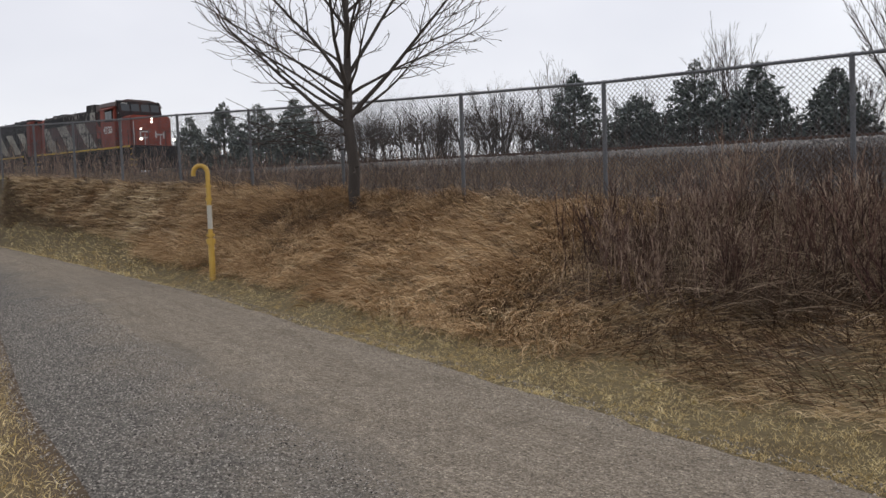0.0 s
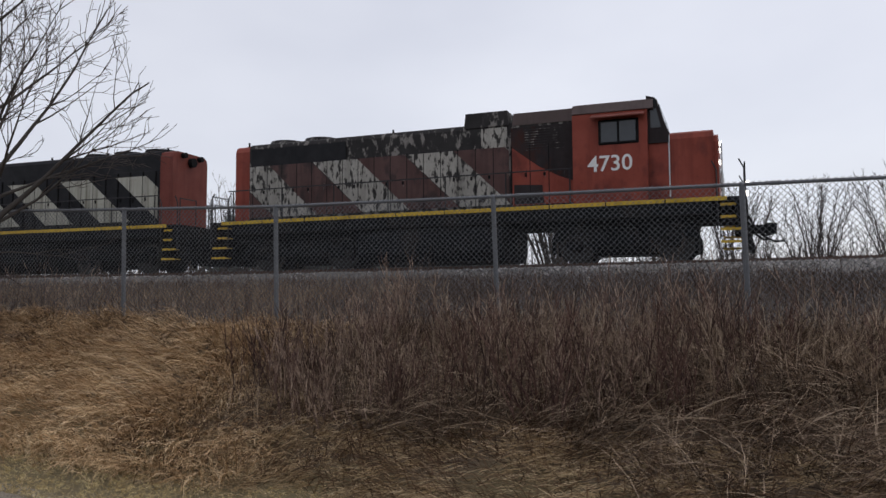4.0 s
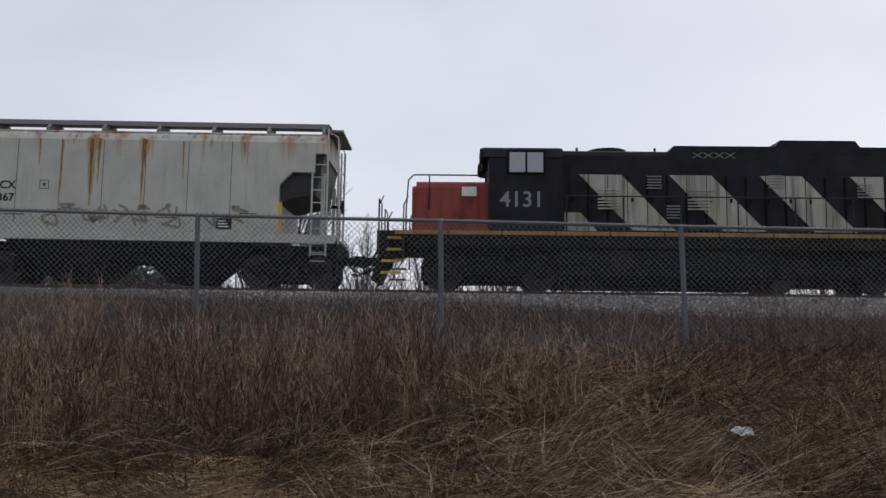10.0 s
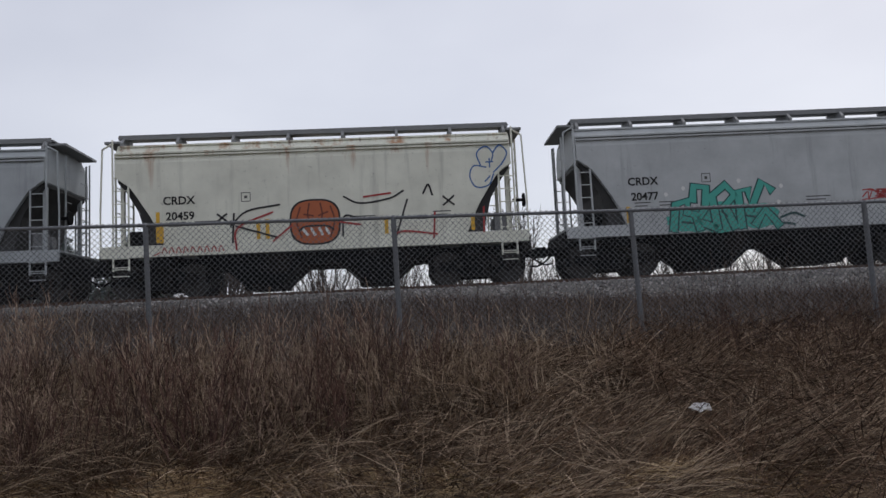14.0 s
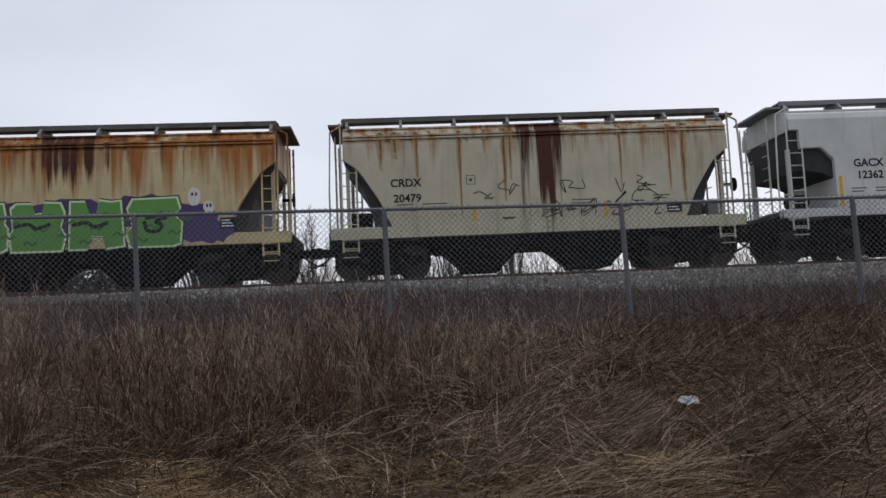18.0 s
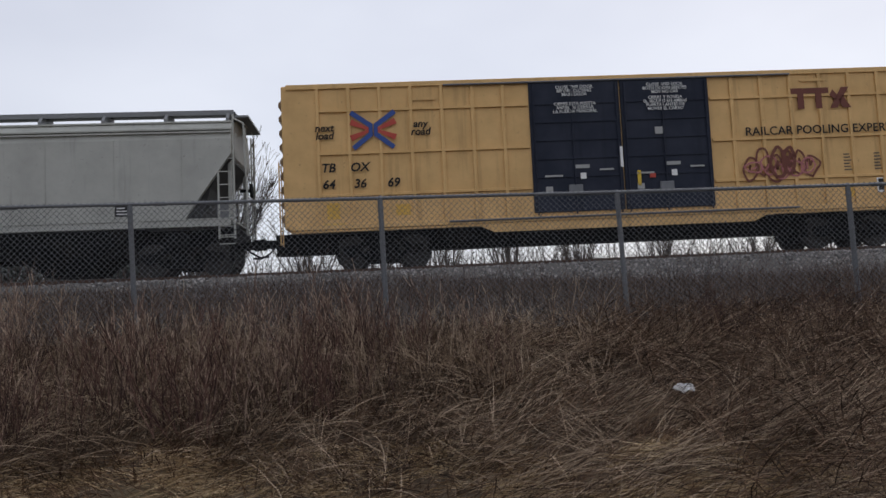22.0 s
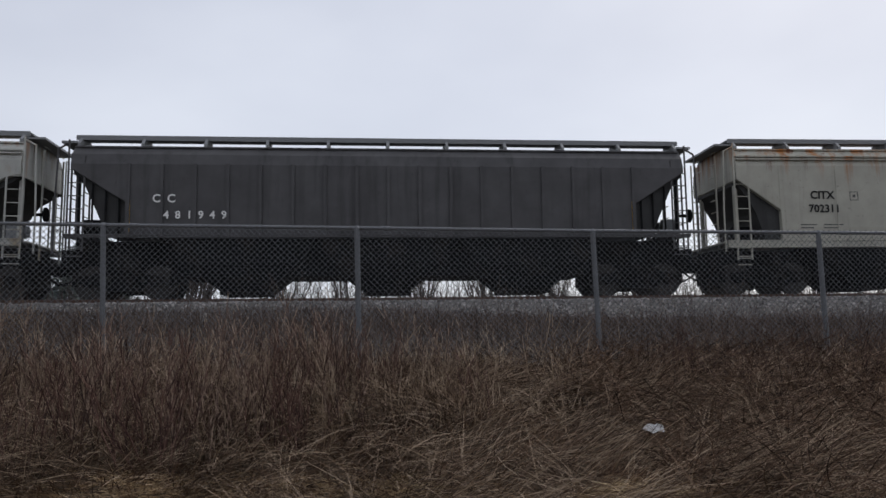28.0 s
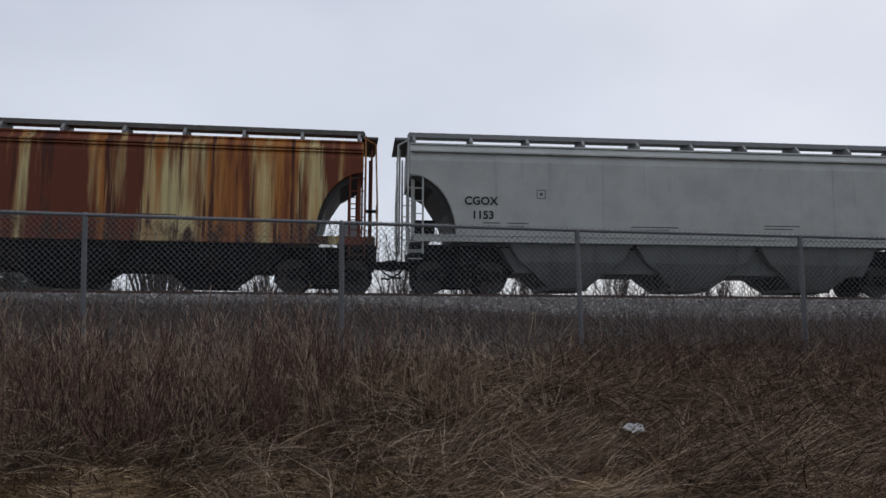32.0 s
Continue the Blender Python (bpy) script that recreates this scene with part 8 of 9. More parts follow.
    ob = blades("shoulder_weeds", x, y, U(0.12, 0.36, n), U(0.5, 1.4, n), U(0.02, 0.3, n), U(0, math.tau, n), U(0.014, 0.03, n), M["grey_weed"], seg=2)
    tagged(ob, "dead weeds creeping up the ballast shoulder", "weeds", kind="stuff")
    # rough strip between fence and ballast
    n = 62000
    x, y = scatter(n, -44, 17, lambda q: fence_line(q) + 0.3, lambda q: TRACK_Y - 3.55 + BEND / 2 * (q - np.sqrt(q * q + BEND_W ** 2) + BEND_W) - 1.2 * smooth(-1, 6, q), 0.75)
    size, lift, bend, turn, wide = U(0.2, 0.62, n), U(0.5, 1.5, n), U(0.02, 0.3, n), U(0, math.tau, n), U(0.009, 0.018, n)
    west = x < -7.5 + 2.5 * field(x, y, 0.6)
    for sel, mat in ((west, M["bank_weed"]), (~west, M["grey_weed"])):
        ob = blades("strip_weeds", x[sel], y[sel], size[sel], lift[sel], bend[sel], turn[sel], wide[sel], mat, seg=2)
        tagged(ob, "grey-brown dead weeds between the fence and the ballast", "weeds", kind="stuff")


def bush_segs(x, y, z, h, lean=0.3, shoots=5):
    """The segments of one bare upright stem with side shoots."""
    R = random
    out = []
    a, tilt = R.uniform(0, math.tau), abs(R.gauss(0, lean))
    d = Vector((math.cos(a) * math.sin(tilt), math.sin(a) * math.sin(tilt), math.cos(tilt)))
    p = Vector((x, y, z - 0.03))
    r = 0.004 + 0.004 * h
    n = 5
    for k in range(n):
        d = (d + Vector((R.gauss(0, 0.09), R.gauss(0, 0.09), 0.06))).normalized()
        q = p + d * h / n
        out.append((*p, *q, r * (1 - k / (n + 1)), r * (1 - (k + 1) / (n + 1))))
        if k >= 1:
            for _ in range(max(1, shoots // 3)):
                b = R.uniform(0, math.tau)
                e = (d + Vector((math.cos(b), math.sin(b), 0.3)) * R.uniform(0.35, 0.7)).normalized()
                ln = h * R.uniform(0.12, 0.34)
                m = p.lerp(q, R.random())
                m2 = m + e * ln * 0.5
                e2 = (e + Vector((R.gauss(0, 0.15), R.gauss(0, 0.15), 0.25))).normalized()
                m3 = m2 + e2 * ln * 0.5
                out.append((*m, *m2, r * 0.5, r * 0.38))
                out.append((*m2, *m3, r * 0.38, r * 0.2))
        p = q
    return out


def brush():
    R = random
    # thick stand of shrub stems in front of the fence
    made = 0
    while made < 112:
        x = R.uniform(-5.4, 1.4)
        y = R.uniform(max(edge_far(x) + 1.9, 6.5 + 0.12 * (x + 5)), 9.6)
        if x > -1.0 and R.random() < (x + 1.0) / 2.4:
            continue
        thick = 0.5 + 0.5 * float(field(x, y, 2.6, 1.0))
        if R.random() > 0.4 + 0.6 * thick:
            continue
        made += 1
        z = float(land(x, y))
        h = R.uniform(0.42, 0.78) + 0.38 * thick
        segs = []
        for _k in range(R.randint(4, 9)):
            a, b = R.gauss(0, 0.09), R.gauss(0, 0.09)
            segs += [(*q[:6], q[6] * 1.2, q[7] * 1.25) for q in bush_segs(a, b, float(land(x + a, y + b)) - z, h * R.uniform(0.55, 1.0), 0.34, 7)]
        ob = new("bare_shrub")
        ob.empty_display_size = 0.2
        ob.matrix_world = pose(x, y, z)
        tagged(ob, "bare reddish-brown shrub with thin upright stems", "shrub", group="bare shrubs on the bank")
        st = stick_mesh("brushwood", segs, R.choice((M["stem"], M["stem"], M["stem"], M["dark_stem"], M["red_stem"])), 3, ob)
        tagged(st, kind="stuff")
    # tall dry grass standing among the shrubs
    n = 6500
    x = RNG.uniform(-5.5, 1.2, n)
    y = 6.7 + 0.1 * (x + 5) + (9.6 - 6.7) * RNG.uniform(0, 1, n)
    ob = blades("standing_grass", x, y, RNG.uniform(0.2, 0.6, n), RNG.uniform(0.9, 1.5, n), RNG.uniform(0.0, 0.3, n), RNG.uniform(0, math.tau, n), RNG.uniform(0.0025, 0.0055, n), M["reed"])
    tagged(ob, "dry standing grass between the shrub stems", "grass", kind="stuff")
    segs = []
    for _ in range(260):
        x = R.uniform(-5.6, 2.4)
        y = R.uniform(7.2, 9.7)
        segs += bush_segs(x, y, float(land(x, y)), R.uniform(0.4, 0.85), 0.4, 5)
    ob = stick_mesh("pale_stalks", segs, M["pale_stem"])
    tagged(ob, "pale dry stalks among the shrub stems", "brush", kind="stuff")
    segs = []
    for _ in range(420):
        x = R.uniform(3.0, 9.0)
        y = R.uniform(7.6, 9.7)
        segs += bush_segs(x, y, float(land(x, y)), R.uniform(0.35, 0.75), 0.3)
    ob = stick_mesh("low_brush", segs, M["dark_stem"])
    tagged(ob, "low dark reddish brush before the fence", "brush", kind="stuff")
    segs = []
    for _ in range(750):
        x = R.uniform(-20, 15)
        y = fence_line(x) + R.uniform(-0.5, 1.6)
        segs += bush_segs(x, y, float(land(x, y)), R.uniform(0.35, 0.95), 0.3)
    ob = stick_mesh("fence_weeds", segs, M["grey_weed"])
    tagged(ob, "grey dead weeds grown through the fence", "weeds", kind="stuff")
    segs = []
    for _ in range(900):
        x = R.uniform(-28, 16)
        y = R.uniform(11.3, 18.6)
        segs += bush_segs(x, y, float(land(x, y)), R.uniform(0.3, 0.75), 0.35)
    ob = stick_mesh("strip_brush", segs, M["grey_weed"])
    tagged(ob, "low dead brush below the ballast shoulder", "brush", kind="stuff")
    segs = []
    for _ in range(900):
        x = R.uniform(-52, -13)
        y = fence_line(x) + R.uniform(0.1, 5.0)
        segs += [(*q[:6], q[6] * 1.5, q[7] * 1.5) for q in bush_segs(x, y, float(land(x, y)), R.uniform(0.5, 1.1) * (1.25 if x < -22 else 0.9), 0.3)]
    ob = stick_mesh("far_brush", segs, M["stem"])
    tagged(ob, "bare brush along the far part of the fence", "brush", kind="stuff")
    # single saplings and shrubs that stand clear
    for x, y, h, n, lab in ((-6.3, 8.0, 0.75, 2, "single thin bare sapling on the tan bank"), (-5.0, 7.5, 0.95, 3, "slim bare sapling on the bank"), (-1.95, 6.9, 1.15, 22, "reddish bare shrub with many upright stems"), (-0.9, 7.1, 1.0, 14, "reddish bare shrub with many upright stems"), (-9.4, 7.5, 0.35, 6, "small bare shrub in the tan grass")):
        ob = new("bare_shrub")
        ob.empty_display_size = 0.2
        ob.matrix_world = pose(x, y, float(land(x, y)))
        segs = []
        for _ in range(n):
            a, b = R.uniform(-0.25, 0.25), R.uniform(-0.2, 0.2)
            segs += [(*q[:6], q[6] * 1.3, q[7] * 1.4) for q in bush_segs(a, b, float(land(x + a, y + b) - land(x, y)), h * R.uniform(0.6, 1.0), 0.34, 7)]
        tagged(stick_mesh("brushwood", segs, M["red_stem"], 3, ob), kind="stuff")
        tagged(ob, lab, "shrub", group="bare shrubs on the bank")
    for x in (9.0, 8.2, 7.3, -2.2, -9, 3.0):
        y = track_y(x) - R.uniform(3.2, 4.0)
        ob = new("ballast_weed")
        ob.empty_display_size = 0.2
        ob.matrix_world = pose(x, y, float(land(x, y)))
        segs = []
        for _ in range(9):
            a, b = R.uniform(-0.4, 0.4), R.uniform(-0.2, 0.2)
            segs += bush_segs(a, b, float(land(x + a, y + b) - land(x, y)), R.uniform(0.5, 0.95), 0.4, 6)
        tagged(stick_mesh("brushwood", segs, M["grey_weed"], 3, ob), kind="stuff")
        tagged(ob, "dry grey weed at the edge of the ballast", "weed", group="weeds on the ballast shoulder")


# ---- trees ----
def grow(seed, start, height, spread, levels=5, trunk_r=0.1, fork=0.45, up=0.25, kids=(3, 4), first=6, shrink=0.68, droop=0.0):
    """Branch segments of a bare tree: (thick, thin) lists."""
    R = random.Random(seed)
    thick, thin = [], []

    def branch(p, d, length, r, level):
        n = 4 if level < 3 else 3
        for k in range(n):
            bend = 0.10 + 0.05 * level
            d = (d + Vector((R.gauss(0, bend), R.gauss(0, bend), R.gauss(0, bend) + up * (0.35 if level else 0.1) - droop * level))).normalized()
            q = p + d * (length / n)
            r2 = r * (0.84 if level else 0.93)
            (thick if r > 0.022 else thin).append((*p, *q, r, r2))
            p, r = q, r2
            if level < levels and (level > 0 or k == n - 1):
                m = R.randint(*kids) - 1 if level else first
                for j in range(max(1, m // 2) if k < n - 1 else m):
                    a = R.uniform(0, math.tau)
                    side = d.orthogonal().normalized()
                    side.rotate(Matrix.Rotation(a, 3, d))
                    e = (d * R.uniform(0.55, 1.0) + side * R.uniform(0.5, 1.0) * spread).normalized()
                    branch(p, e, length * shrink * R.uniform(0.65, 1.1), r * R.uniform(0.42, 0.66), level + 1)
        if level == 0:
            branch(p, d, length * 0.9, r * 0.8, 1)

    branch(Vector(start), Vector((0, 0, 1)), height * fork, trunk_r, 0)
    return thick, thin


def bare_tree(seed, x, y, height, label, group="", **kw):
    z = float(land(x, y)) - 0.1
    th = new("bare_tree")
    th.empty_display_size = 0.3
    th.matrix_world = pose(x, y, z)
    thick, thin = grow(seed, (0, 0, 0), height, kw.pop("spread", 0.8), **kw)
    stick_mesh("trunk", thick, M["bark"], 7, th)
    if thin:
        stick_mesh("crown", thin, M["twig"], 3, th)
    return tagged(th, label, "tree", group=group)


def shade_tree(x, y):
    """The young tree on the bank: forked low, limbs that sweep up into an egg-shaped crown, thin drooping twigs below."""
    R = random.Random(12)
    z = float(land(x, y)) - 0.1
    th = new("bare_tree")
    th.empty_display_size = 0.3
    th.matrix_world = pose(x, y, z)
    H = 7.7
    thick, thin = [], []

    def reach(h):
        return float(np.interp(h, [0.5, 1.2, 1.9, 2.9, 4.0, 5.1, 6.1, 7.0, 7.8], [1.2, 1.9, 2.4, 2.85, 2.6, 2.25, 1.75, 0.95, 0.1]))

    def inside(p, slack=1.0):
        return math.hypot(p.x, p.y) < reach(p.z) * slack

    def add(p, q, r1, r2):
        (thick if r1 > 0.013 else thin).append((*p, *q, r1, r2))

    def twig(p, d, ln, r, level, lift=0.05):
        n = 5 if level < 2 else 3
        slack = R.uniform(0.88, 1.08)
        for k in range(n):
            d = (d + Vector((R.gauss(0, 0.13), R.gauss(0, 0.13), lift + R.gauss(0, 0.10)))).normalized()
            q = p + d * ln / n
            if not inside(q, slack):
                return
            add(p, q, r, r * 0.84)
            r *= 0.84
            p = q
            if level < 3 and k and R.random() < 0.72:
                for _ in range(1):
                    o = d.orthogonal().normalized()
                    o.rotate(Matrix.Rotation(R.uniform(0, math.tau), 3, d))
                    twig(p, (d + o * R.uniform(0.45, 0.9)).normalized(), ln * R.uniform(0.35, 0.62), max(0.0065, r * 0.66), level + 1, lift)

    def limb(p, az, rise, ln, r, curl):
        d = Vector((math.cos(az) * math.cos(rise), math.sin(az) * math.cos(rise), math.sin(rise)))
        n = 11
        slack = R.uniform(0.86, 1.03)
        for k in range(n):
            d = (d + Vector((R.gauss(0, 0.07), R.gauss(0, 0.07), curl + R.gauss(0, 0.05)))).normalized()
            q = p + d * ln / n
            if not inside(q, slack):
                break
            add(p, q, r, r * 0.86)
            r *= 0.86
            p = q
            if k >= 2:
                for _ in range(1 if k % 3 else 2):
                    o = d.orthogonal().normalized()
                    o.rotate(Matrix.Rotation(R.uniform(0, math.tau), 3, d))
                    twig(p, (d + o * R.uniform(0.45, 0.85)).normalized(), ln * R.uniform(0.16, 0.34), max(0.0085, r * 0.58), 1)
        twig(p, d, ln * 0.18, max(0.006, r), 1)

    p, r, n = Vector((0, 0, 0)), 0.112, 16
    pts = [p]
    for k in range(n):
        q = Vector((0.05 * math.sin(0.9 * k) + R.gauss(0, 0.02), 0.05 * math.cos(1.1 * k) - 0.05, H * 0.9 * (k + 1) / n))
        f = 0.965 if k < 4 else 0.86
        add(p, q, r, r * f)
        r, p = r * f, q
        pts.append(p)
    twig(p, Vector((0, 0, 1)), 0.9, r, 1)

    def at(h):
        f = h / (H * 0.9) * n
        i = min(n - 1, int(f))
        return pts[i].lerp(pts[i + 1], f - i)

    # the first big fork, then limbs up the leader
    for h, az, rise, ln, r, curl in ((1.55, 3.9, 0.72, 4.6, 0.052, 0.03), (1.7, 0.75, 0.78, 4.4, 0.055, 0.05), (1.9, 2.3, 0.95, 4.6, 0.05, 0.03), (2.05, 5.4, 0.85, 4.3, 0.048, 0.03), (1.8, 4.4, 0.48, 3.6, 0.034, 0.015), (2.3, 3.5, 1.0, 4.6, 0.046, 0.02), (2.5, 1.1, 1.02, 4.4, 0.044, 0.02), (1.95, 4.15, 0.40, 3.9, 0.036, 0.02), (2.25, 4.0, 0.58, 3.8, 0.036, 0.02), (1.75, 0.85, 0.50, 3.2, 0.034, 0.03), (2.15, 1.05, 0.62, 3.3, 0.034, 0.03), (2.0, 3.0, 0.5, 3.4, 0.032, 0.03), (2.2, 5.9, 0.55, 3.2, 0.032, 0.03)):
        limb(at(h), az, rise, ln, r, curl)
    az = 0.4
    for k in range(13):
        h = 2.6 + 3.4 * (k / 12) ** 1.1
        az += 2.4 + R.uniform(-0.35, 0.35)
        limb(at(h), az, R.uniform(0.6, 1.0), R.uniform(2.6, 3.4) * (1 - 0.09 * (h - 2.6)), 0.040 * (1.25 - 0.12 * h), 0.03)
    for k in range(13):
        az = R.uniform(0, math.tau) if k > 3 else 3.9 + 0.3 * R.gauss(0, 1)
        d = Vector((math.cos(az), math.sin(az), R.uniform(-0.25, 0.2))).normalized()
        twig(at(R.uniform(0.85, 2.0)), d, R.uniform(1.3, 2.4), 0.0115, 1, -0.02)
    stick_mesh("trunk", thick, M["bark"], 7, th)
    stick_mesh("crown", thin, M["twig"], 3, th)
    return tagged(th, "young bare tree with an egg-shaped crown of fine twigs", "tree")


def clump_tree(seed, x, y, height, half, stems, label, group, fan=1.0):
    """A many-stemmed bare tree that fans upwards."""
    R = random.Random(seed)
    z = float(land(x, y)) - 0.1
    th = new("bare_tree")
    th.empty_display_size = 0.3
    th.matrix_world = pose(x, y, z)
    thin = []
    for s in range(stems):
        thick = []
        a = R.uniform(0, math.tau)
        reach = half * fan * math.sqrt(R.random())
        hh = height * R.uniform(0.75, 1.0) * (1 - 0.18 * (reach / max(half, 0.1)) ** 2)
        base = Vector((math.cos(a) * reach * 0.25, math.sin(a) * reach * 0.25, 0))
        tip = Vector((math.cos(a) * reach, math.sin(a) * reach * 0.8, hh))
        n, r, p = 9, 0.045 + 0.007 * height * R.random(), base
        for k in range(n):
            f = (k + 1) / n
            q = base.lerp(tip, f) + Vector((math.cos(a), math.sin(a), 0)) * (-0.22 * half * f * (1 - f)) + Vector((R.gauss(0, 0.05), R.gauss(0, 0.05), 0)) * height * 0.12
            r2 = r * 0.84
            (thick if k < 5 else thin).append((*p, *q, r, r2))
            if k >= 2:
                for _ in range(5):
                    b = R.uniform(0, math.tau)
                    d = ((q - p).normalized() + Vector((math.cos(b), math.sin(b), 0)) * R.uniform(0.25, 0.6)).normalized()
                    m = p.lerp(q, R.random())
                    ln = height * R.uniform(0.07, 0.17)
                    for _k in range(3):
                        m2 = m + d * ln / 3
                        thin.append((*m, *m2, max(0.010, r2 * 0.42 * (1 - 0.25 * _k)), max(0.007, r2 * 0.42 * (0.75 - 0.25 * _k))))
                        if _k == 1:
                            dd = (d + Vector((R.gauss(0, 0.5), R.gauss(0, 0.5), 0.2))).normalized()
                            thin.append((*m2, *(m2 + dd * ln * 0.4), max(0.008, r2 * 0.25), 0.005))
                        m = m2
                        d = (d + Vector((0, 0, 0.22))).normalized()
            p, r = q, r2
        stick_mesh("stem", thick, M["bark"], 5, th)
    stick_mesh("crown", thin, M["twig"], 3, th)
    return tagged(th, label, "tree", group=group)


def spruce(seed, x, y, height, half, label):
    """A conifer: trunk, and tiers of drooping needle sprays with a ragged outline."""
    rng = np.random.default_rng(seed)
    z = float(land(x, y)) - 0.1
    th = new("spruce_tree")
    th.empty_display_size = 0.3
    th.matrix_world = pose(x, y, z)
    stick_mesh("trunk", [(0, 0, 0, 0, 0, height * 0.5, 0.16, 0.09), (0, 0, height * 0.5, 0, 0, height, 0.09, 0.01)], M["bark"], 7, th)
    # boughs at uneven heights and lengths, each hung with needle sprays
    m = 190
    fb = np.sort(rng.uniform(0.02, 0.97, m))
    azb = np.arange(m) * 2.4 + rng.normal(0, 0.5, m)
    lb = 1.28 * half * (1 - fb) * rng.uniform(0.72, 1.1, m) + 0.04
    elb = 0.55 * fb - 0.16 + rng.normal(0, 0.08, m)
    n = 12500
    k = rng.choice(m, n, p=lb / lb.sum())
    s = rng.uniform(0.12, 1, n) ** 0.7
    az, el = azb[k], elb[k] + 0.18 * s
    r = lb[k] * s
    spread = rng.normal(0, 0.12, n) * (0.4 + r)
    hz = height * fb[k] + r * np.sin(el) + rng.normal(0, 0.07, n)
    root = np.stack([np.cos(az) * r - np.sin(az) * spread, np.sin(az) * r + np.cos(az) * spread, hz], 1)
    ln = rng.uniform(0.14, 0.34, n) * (0.35 + 0.75 * (1 - fb[k]))
    el2 = rng.uniform(-0.75, 0.7, n)
    az2 = az + rng.normal(0, 0.7, n)
    d = np.stack([np.cos(az2) * np.cos(el2), np.sin(az2) * np.cos(el2), np.sin(el2)], 1)
    tip = root + d * ln[:, None]
    side = np.stack([-np.sin(az2), np.cos(az2), rng.normal(0, 0.8, n)], 1)
    w = rng.uniform(0.03, 0.085, n)[:, None]
    mid = root * 0.6 + tip * 0.4
    V = np.stack([root, mid - side * w, tip, mid + side * w], 1).reshape(-1, 3)
    F = np.arange(4 * n).reshape(n, 4)
    fast_mesh("crown", V, F, M["needle"], th)
    return tagged(th, label, "tree", group="spruces beyond the railway")


def trees():
    # the young tree on the bank beside the path
    x, y = -11.56, 9.0
    shade_tree(x, y)
    for i, (u, w, half, dist) in enumerate(((-1.979, 0.246, 2.3, 31), (-1.802, 0.263, 2.6, 31), (-1.64, 0.242, 2.8, 31), (-1.488, 0.237, 2.5, 31), (-0.734, 0.188, 2.5, 38), (-0.626, 0.142, 2.4, 38), (-0.535, 0.177, 2.4, 38), (-0.449, 0.161, 2.2, 38), (-0.355, 0.141, 1.9, 38))):
        x, y = u * dist, dist
        top = 1.55 + w * dist
        spruce(40 + i, x, y, top - float(land(x, y)) + 0.1, half, "dark green spruce beyond the railway")
    for i, (u, w) in enumerate(((-1.40, 0.225), (-1.36, 0.215), (-1.31, 0.205), (-1.27, 0.215), (-1.22, 0.20), (-1.18, 0.215), (-1.14, 0.20), (-1.10, 0.205), (-1.06, 0.215), (-1.02, 0.20), (-0.98, 0.205), (-0.95, 0.19), (-0.91, 0.20), (-0.88, 0.195), (-0.84, 0.18), (-0.81, 0.175))):
        x, y = u * (34 + 1.5 * (i % 3)), 34 + 1.5 * (i % 3)
        bare_tree(60 + i, x, y, 1.55 + w * y - float(land(x, y)), "bare grey-brown tree with spreading branches beyond the railway", "bare trees beyond the railway", trunk_r=0.10, fork=0.36, spread=1.0, levels=4, kids=(3, 5), first=7, shrink=0.72)
    clump_tree(3, -0.243 * 38, 38, 8.1, 4.0, 52, "large bare many-stemmed tree beyond the railway", "bare trees beyond the railway")
    for i, (u, w, half, stems, dist) in enumerate(((-0.481, 0.213, 2.2, 16, 44), (-0.766, 0.214, 1.6, 10, 42), (-0.9, 0.187, 2.6, 14, 40), (-1.05, 0.175, 2.4, 12, 42), (-1.25, 0.19, 2.5, 12, 38), (-1.40, 0.215, 1.8, 10, 36), (-0.119, 0.145, 2.4, 12, 40), (-0.04, 0.15, 2.2, 11, 42), (0.05, 0.145, 2.4, 12, 41), (0.13, 0.16, 1.8, 10, 40), (0.22, 0.13, 2.4, 11, 43), (0.33, 0.12, 2.5, 10, 41), (0.45, 0.12, 2.6, 10, 42), (0.57, 0.11, 2.5, 10, 41), (-0.62, 0.16, 2.4, 10, 44), (-0.33, 0.13, 2.0, 9, 43), (0.70, 0.11, 2.6, 9, 42))):
        x, y = u * dist, dist
        clump_tree(100 + i, x, y, 1.55 + w * dist - float(land(x, y)), half, stems, "bare grey sapling thicket beyond the railway", "bare trees beyond the railway")
    segs = []
    for _ in range(2300):
        x = random.uniform(-75, 34)
        y = random.uniform(30, 37)
        h = random.uniform(0.9, 2.4) * (1.35 if -52 < x < -24 else 1.0)
        segs += [(*s[:6], s[6] * 2.0, s[7] * 2.0) for s in bush_segs(x, y, float(land(x, y)), h, 0.3, 5)]
    ob = stick_mesh("thicket", segs, M["twig"])
    tagged(ob, "low bare thicket on the far side of the railway", "brush", kind="stuff")

    n = 26000
    x, y = scatter(n, -60, 30, lambda q: TRACK_Y + BEND / 2 * (q - np.sqrt(q * q + BEND_W ** 2) + BEND_W) + 3.0, lambda q: 31 + 0 * q)
    d = y - (TRACK_Y + BEND / 2 * (x - np.sqrt(x * x + BEND_W ** 2) + BEND_W))
    ob = blades("far_weeds", x, y, RNG.uniform(0.45, 0.95, n) + 0.04 * (d - 3), RNG.uniform(0.9, 1.5, n), RNG.uniform(0.0, 0.2, n), RNG.uniform(0, math.tau, n), RNG.uniform(0.014, 0.03, n), M["grey_weed"], seg=2)
    tagged(ob, "dead weeds on the far shoulder of the line", "weeds", kind="stuff")


grass()
brush()
trees()


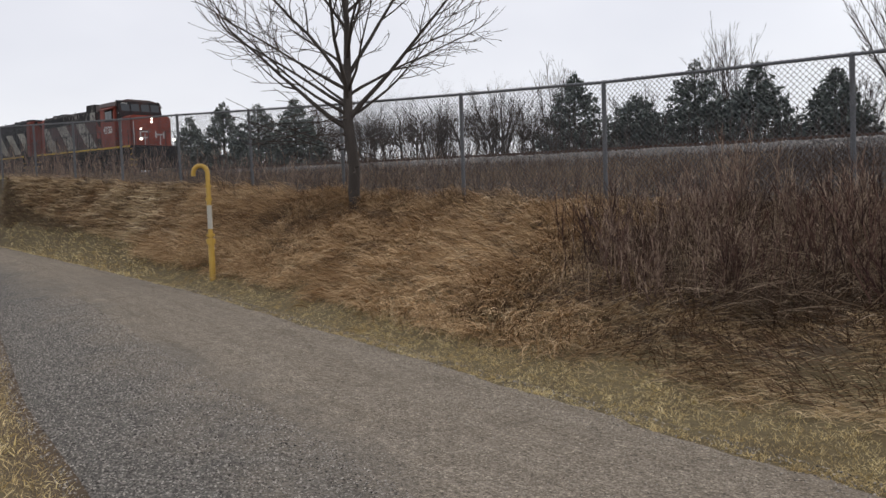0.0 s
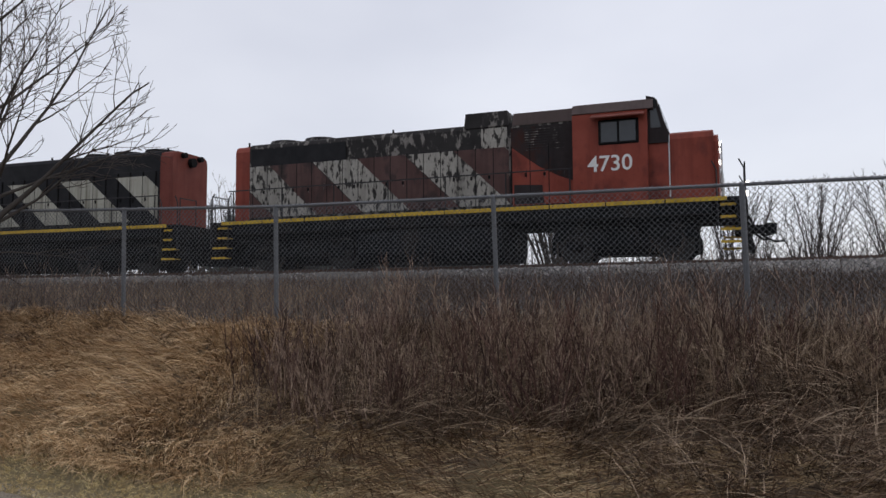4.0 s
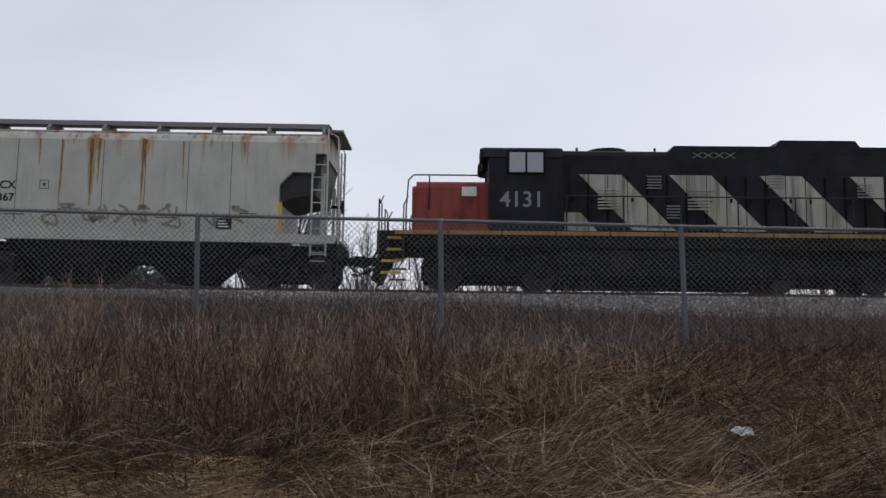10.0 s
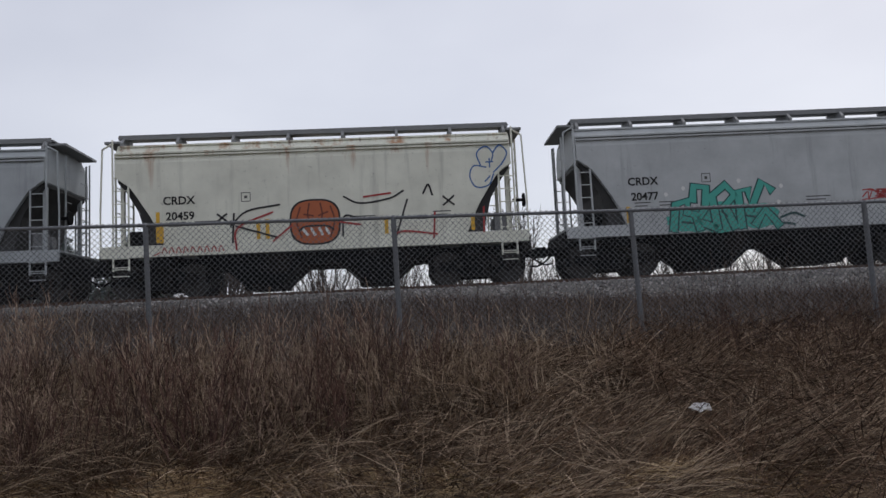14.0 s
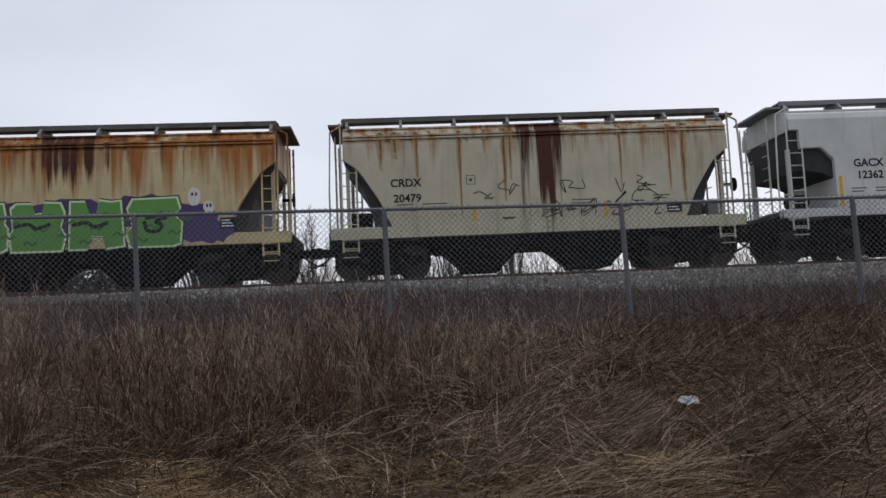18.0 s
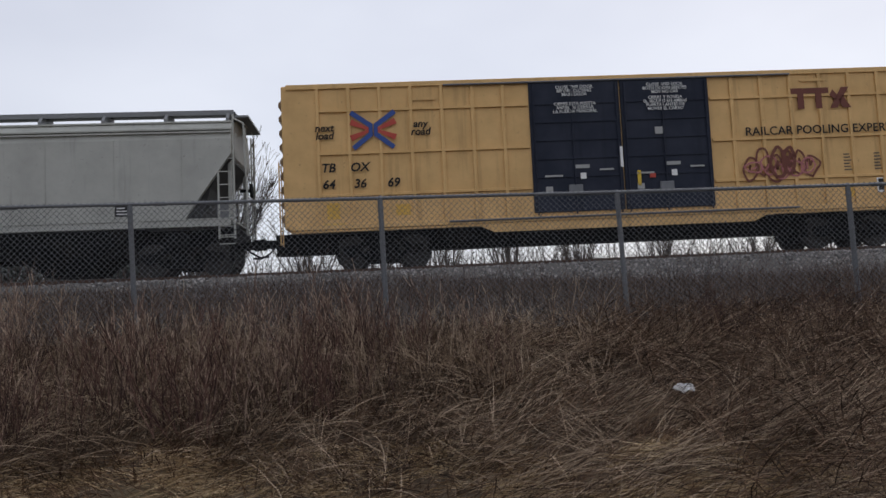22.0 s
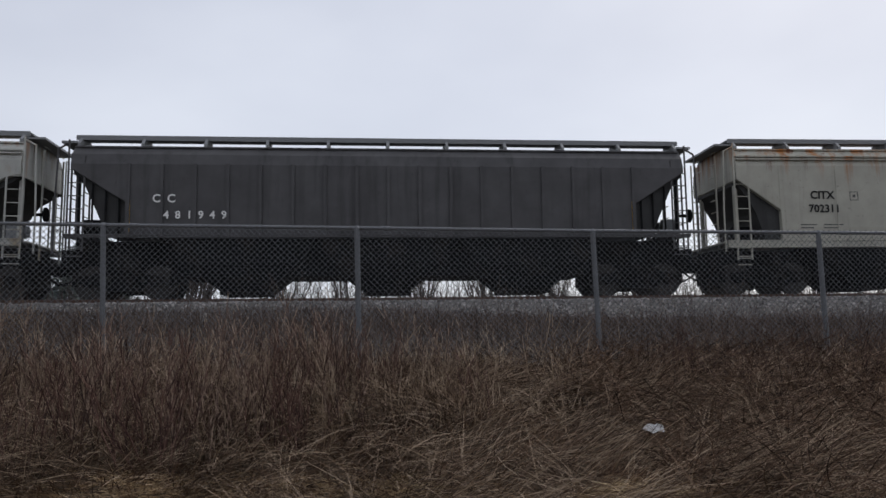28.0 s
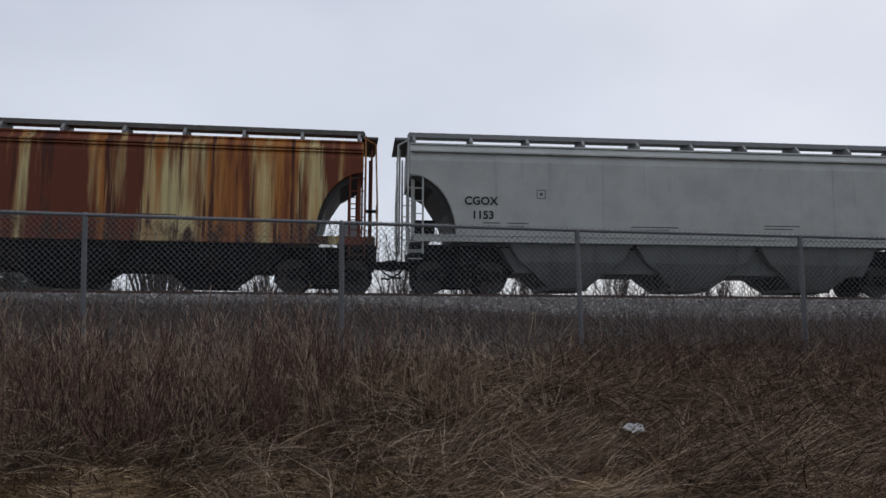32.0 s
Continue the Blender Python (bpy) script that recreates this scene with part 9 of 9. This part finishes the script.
# ---- yellow vent pipe and litter ----
def vent_pipe():
    x, y = -12.72, 6.70
    z = float(land(x, y))
    h = 2.01
    th = new("vent_pipe")
    th.empty_display_size = 0.2
    th.matrix_world = pose(x, y, z, 0, 0.4, 0)
    tagged(th, "yellow steel vent pipe with a hooked top beside the path", "vent pipe")
    yel = material("pipe_yellow", color=(0.55, 0.35, 0.07), rough=0.55, vary=0.15, scale=6, dirt=(0.30, 0.20, 0.08), dirt_amount=0.3, dirt_scale=4)
    toward = Vector((-0.70, -0.60, 0)).normalized()
    bm = bmesh.new()
    rod(bm, (0, 0, -0.2), (0, 0, 0.65), 0.053, 14)
    part("lower_pipe", bm, yel, th, smooth=False)
    bm = bmesh.new()
    rod(bm, (0, 0, 0.65), (0, 0, h - 0.15), 0.039, 14)
    R = 0.127
    p = [Vector((0, 0, h - 0.15)) + toward * (R - R * math.cos(a)) + Vector((0, 0, R * math.sin(a))) for a in np.linspace(0, math.pi, 10)]
    p.append(p[-1] - Vector((0, 0, 0.05)))
    tube(bm, p, 0.039, 14)
    part("upper_pipe", bm, yel, th)
    for zz, r, t in ((0.63, 0.077, 0.09), (0.76, 0.072, 0.045), (1.38, 0.056, 0.045), (1.61, 0.054, 0.036)):
        bm = bmesh.new()
        rod(bm, (0, 0, zz), (0, 0, zz + t), r, 14)
        part("collar", bm, yel, th)
    bm = bmesh.new()
    rod(bm, (0, 0, 0.89), (0, 0, 1.30), 0.0412, 14)
    part("marker_sleeve", bm, material("sleeve_white", color=(0.5, 0.48, 0.42), rough=0.6, vary=0.25, scale=20), th, "pale printed marker sleeve")


def litter():
    x, y = 2.21, 6.46
    z = 0.72
    rng = random.Random(2)
    bm = bmesh.new()
    rows = []
    for i in range(7):
        rows.append([bm.verts.new((0.028 * (i - 3) + rng.uniform(-0.012, 0.012), 0.022 * (j - 2) + rng.uniform(-0.008, 0.008), 0.035 * math.sin(i * 1.9 + j * 1.3) * rng.uniform(0.4, 1) + 0.04)) for j in range(5)])
    for a, b in zip(rows, rows[1:]):
        for j in range(4):
            bm.faces.new((a[j], b[j], b[j + 1], a[j + 1]))
    bmesh.ops.solidify(bm, geom=bm.faces[:], thickness=0.004)
    ob = part("crumpled_bag", fixed(bm), material("litter_plastic", color=(0.92, 0.92, 0.93), rough=0.35, vary=0.1, scale=22, dirt=(0.35, 0.40, 0.62), dirt_amount=0.25, dirt_scale=14))
    ob.matrix_world = pose(x, y, z, 25, 0, 10)
    tagged(ob, "crumpled pale blue plastic bag caught in the reeds", "litter")


vent_pipe()
litter()


motions()
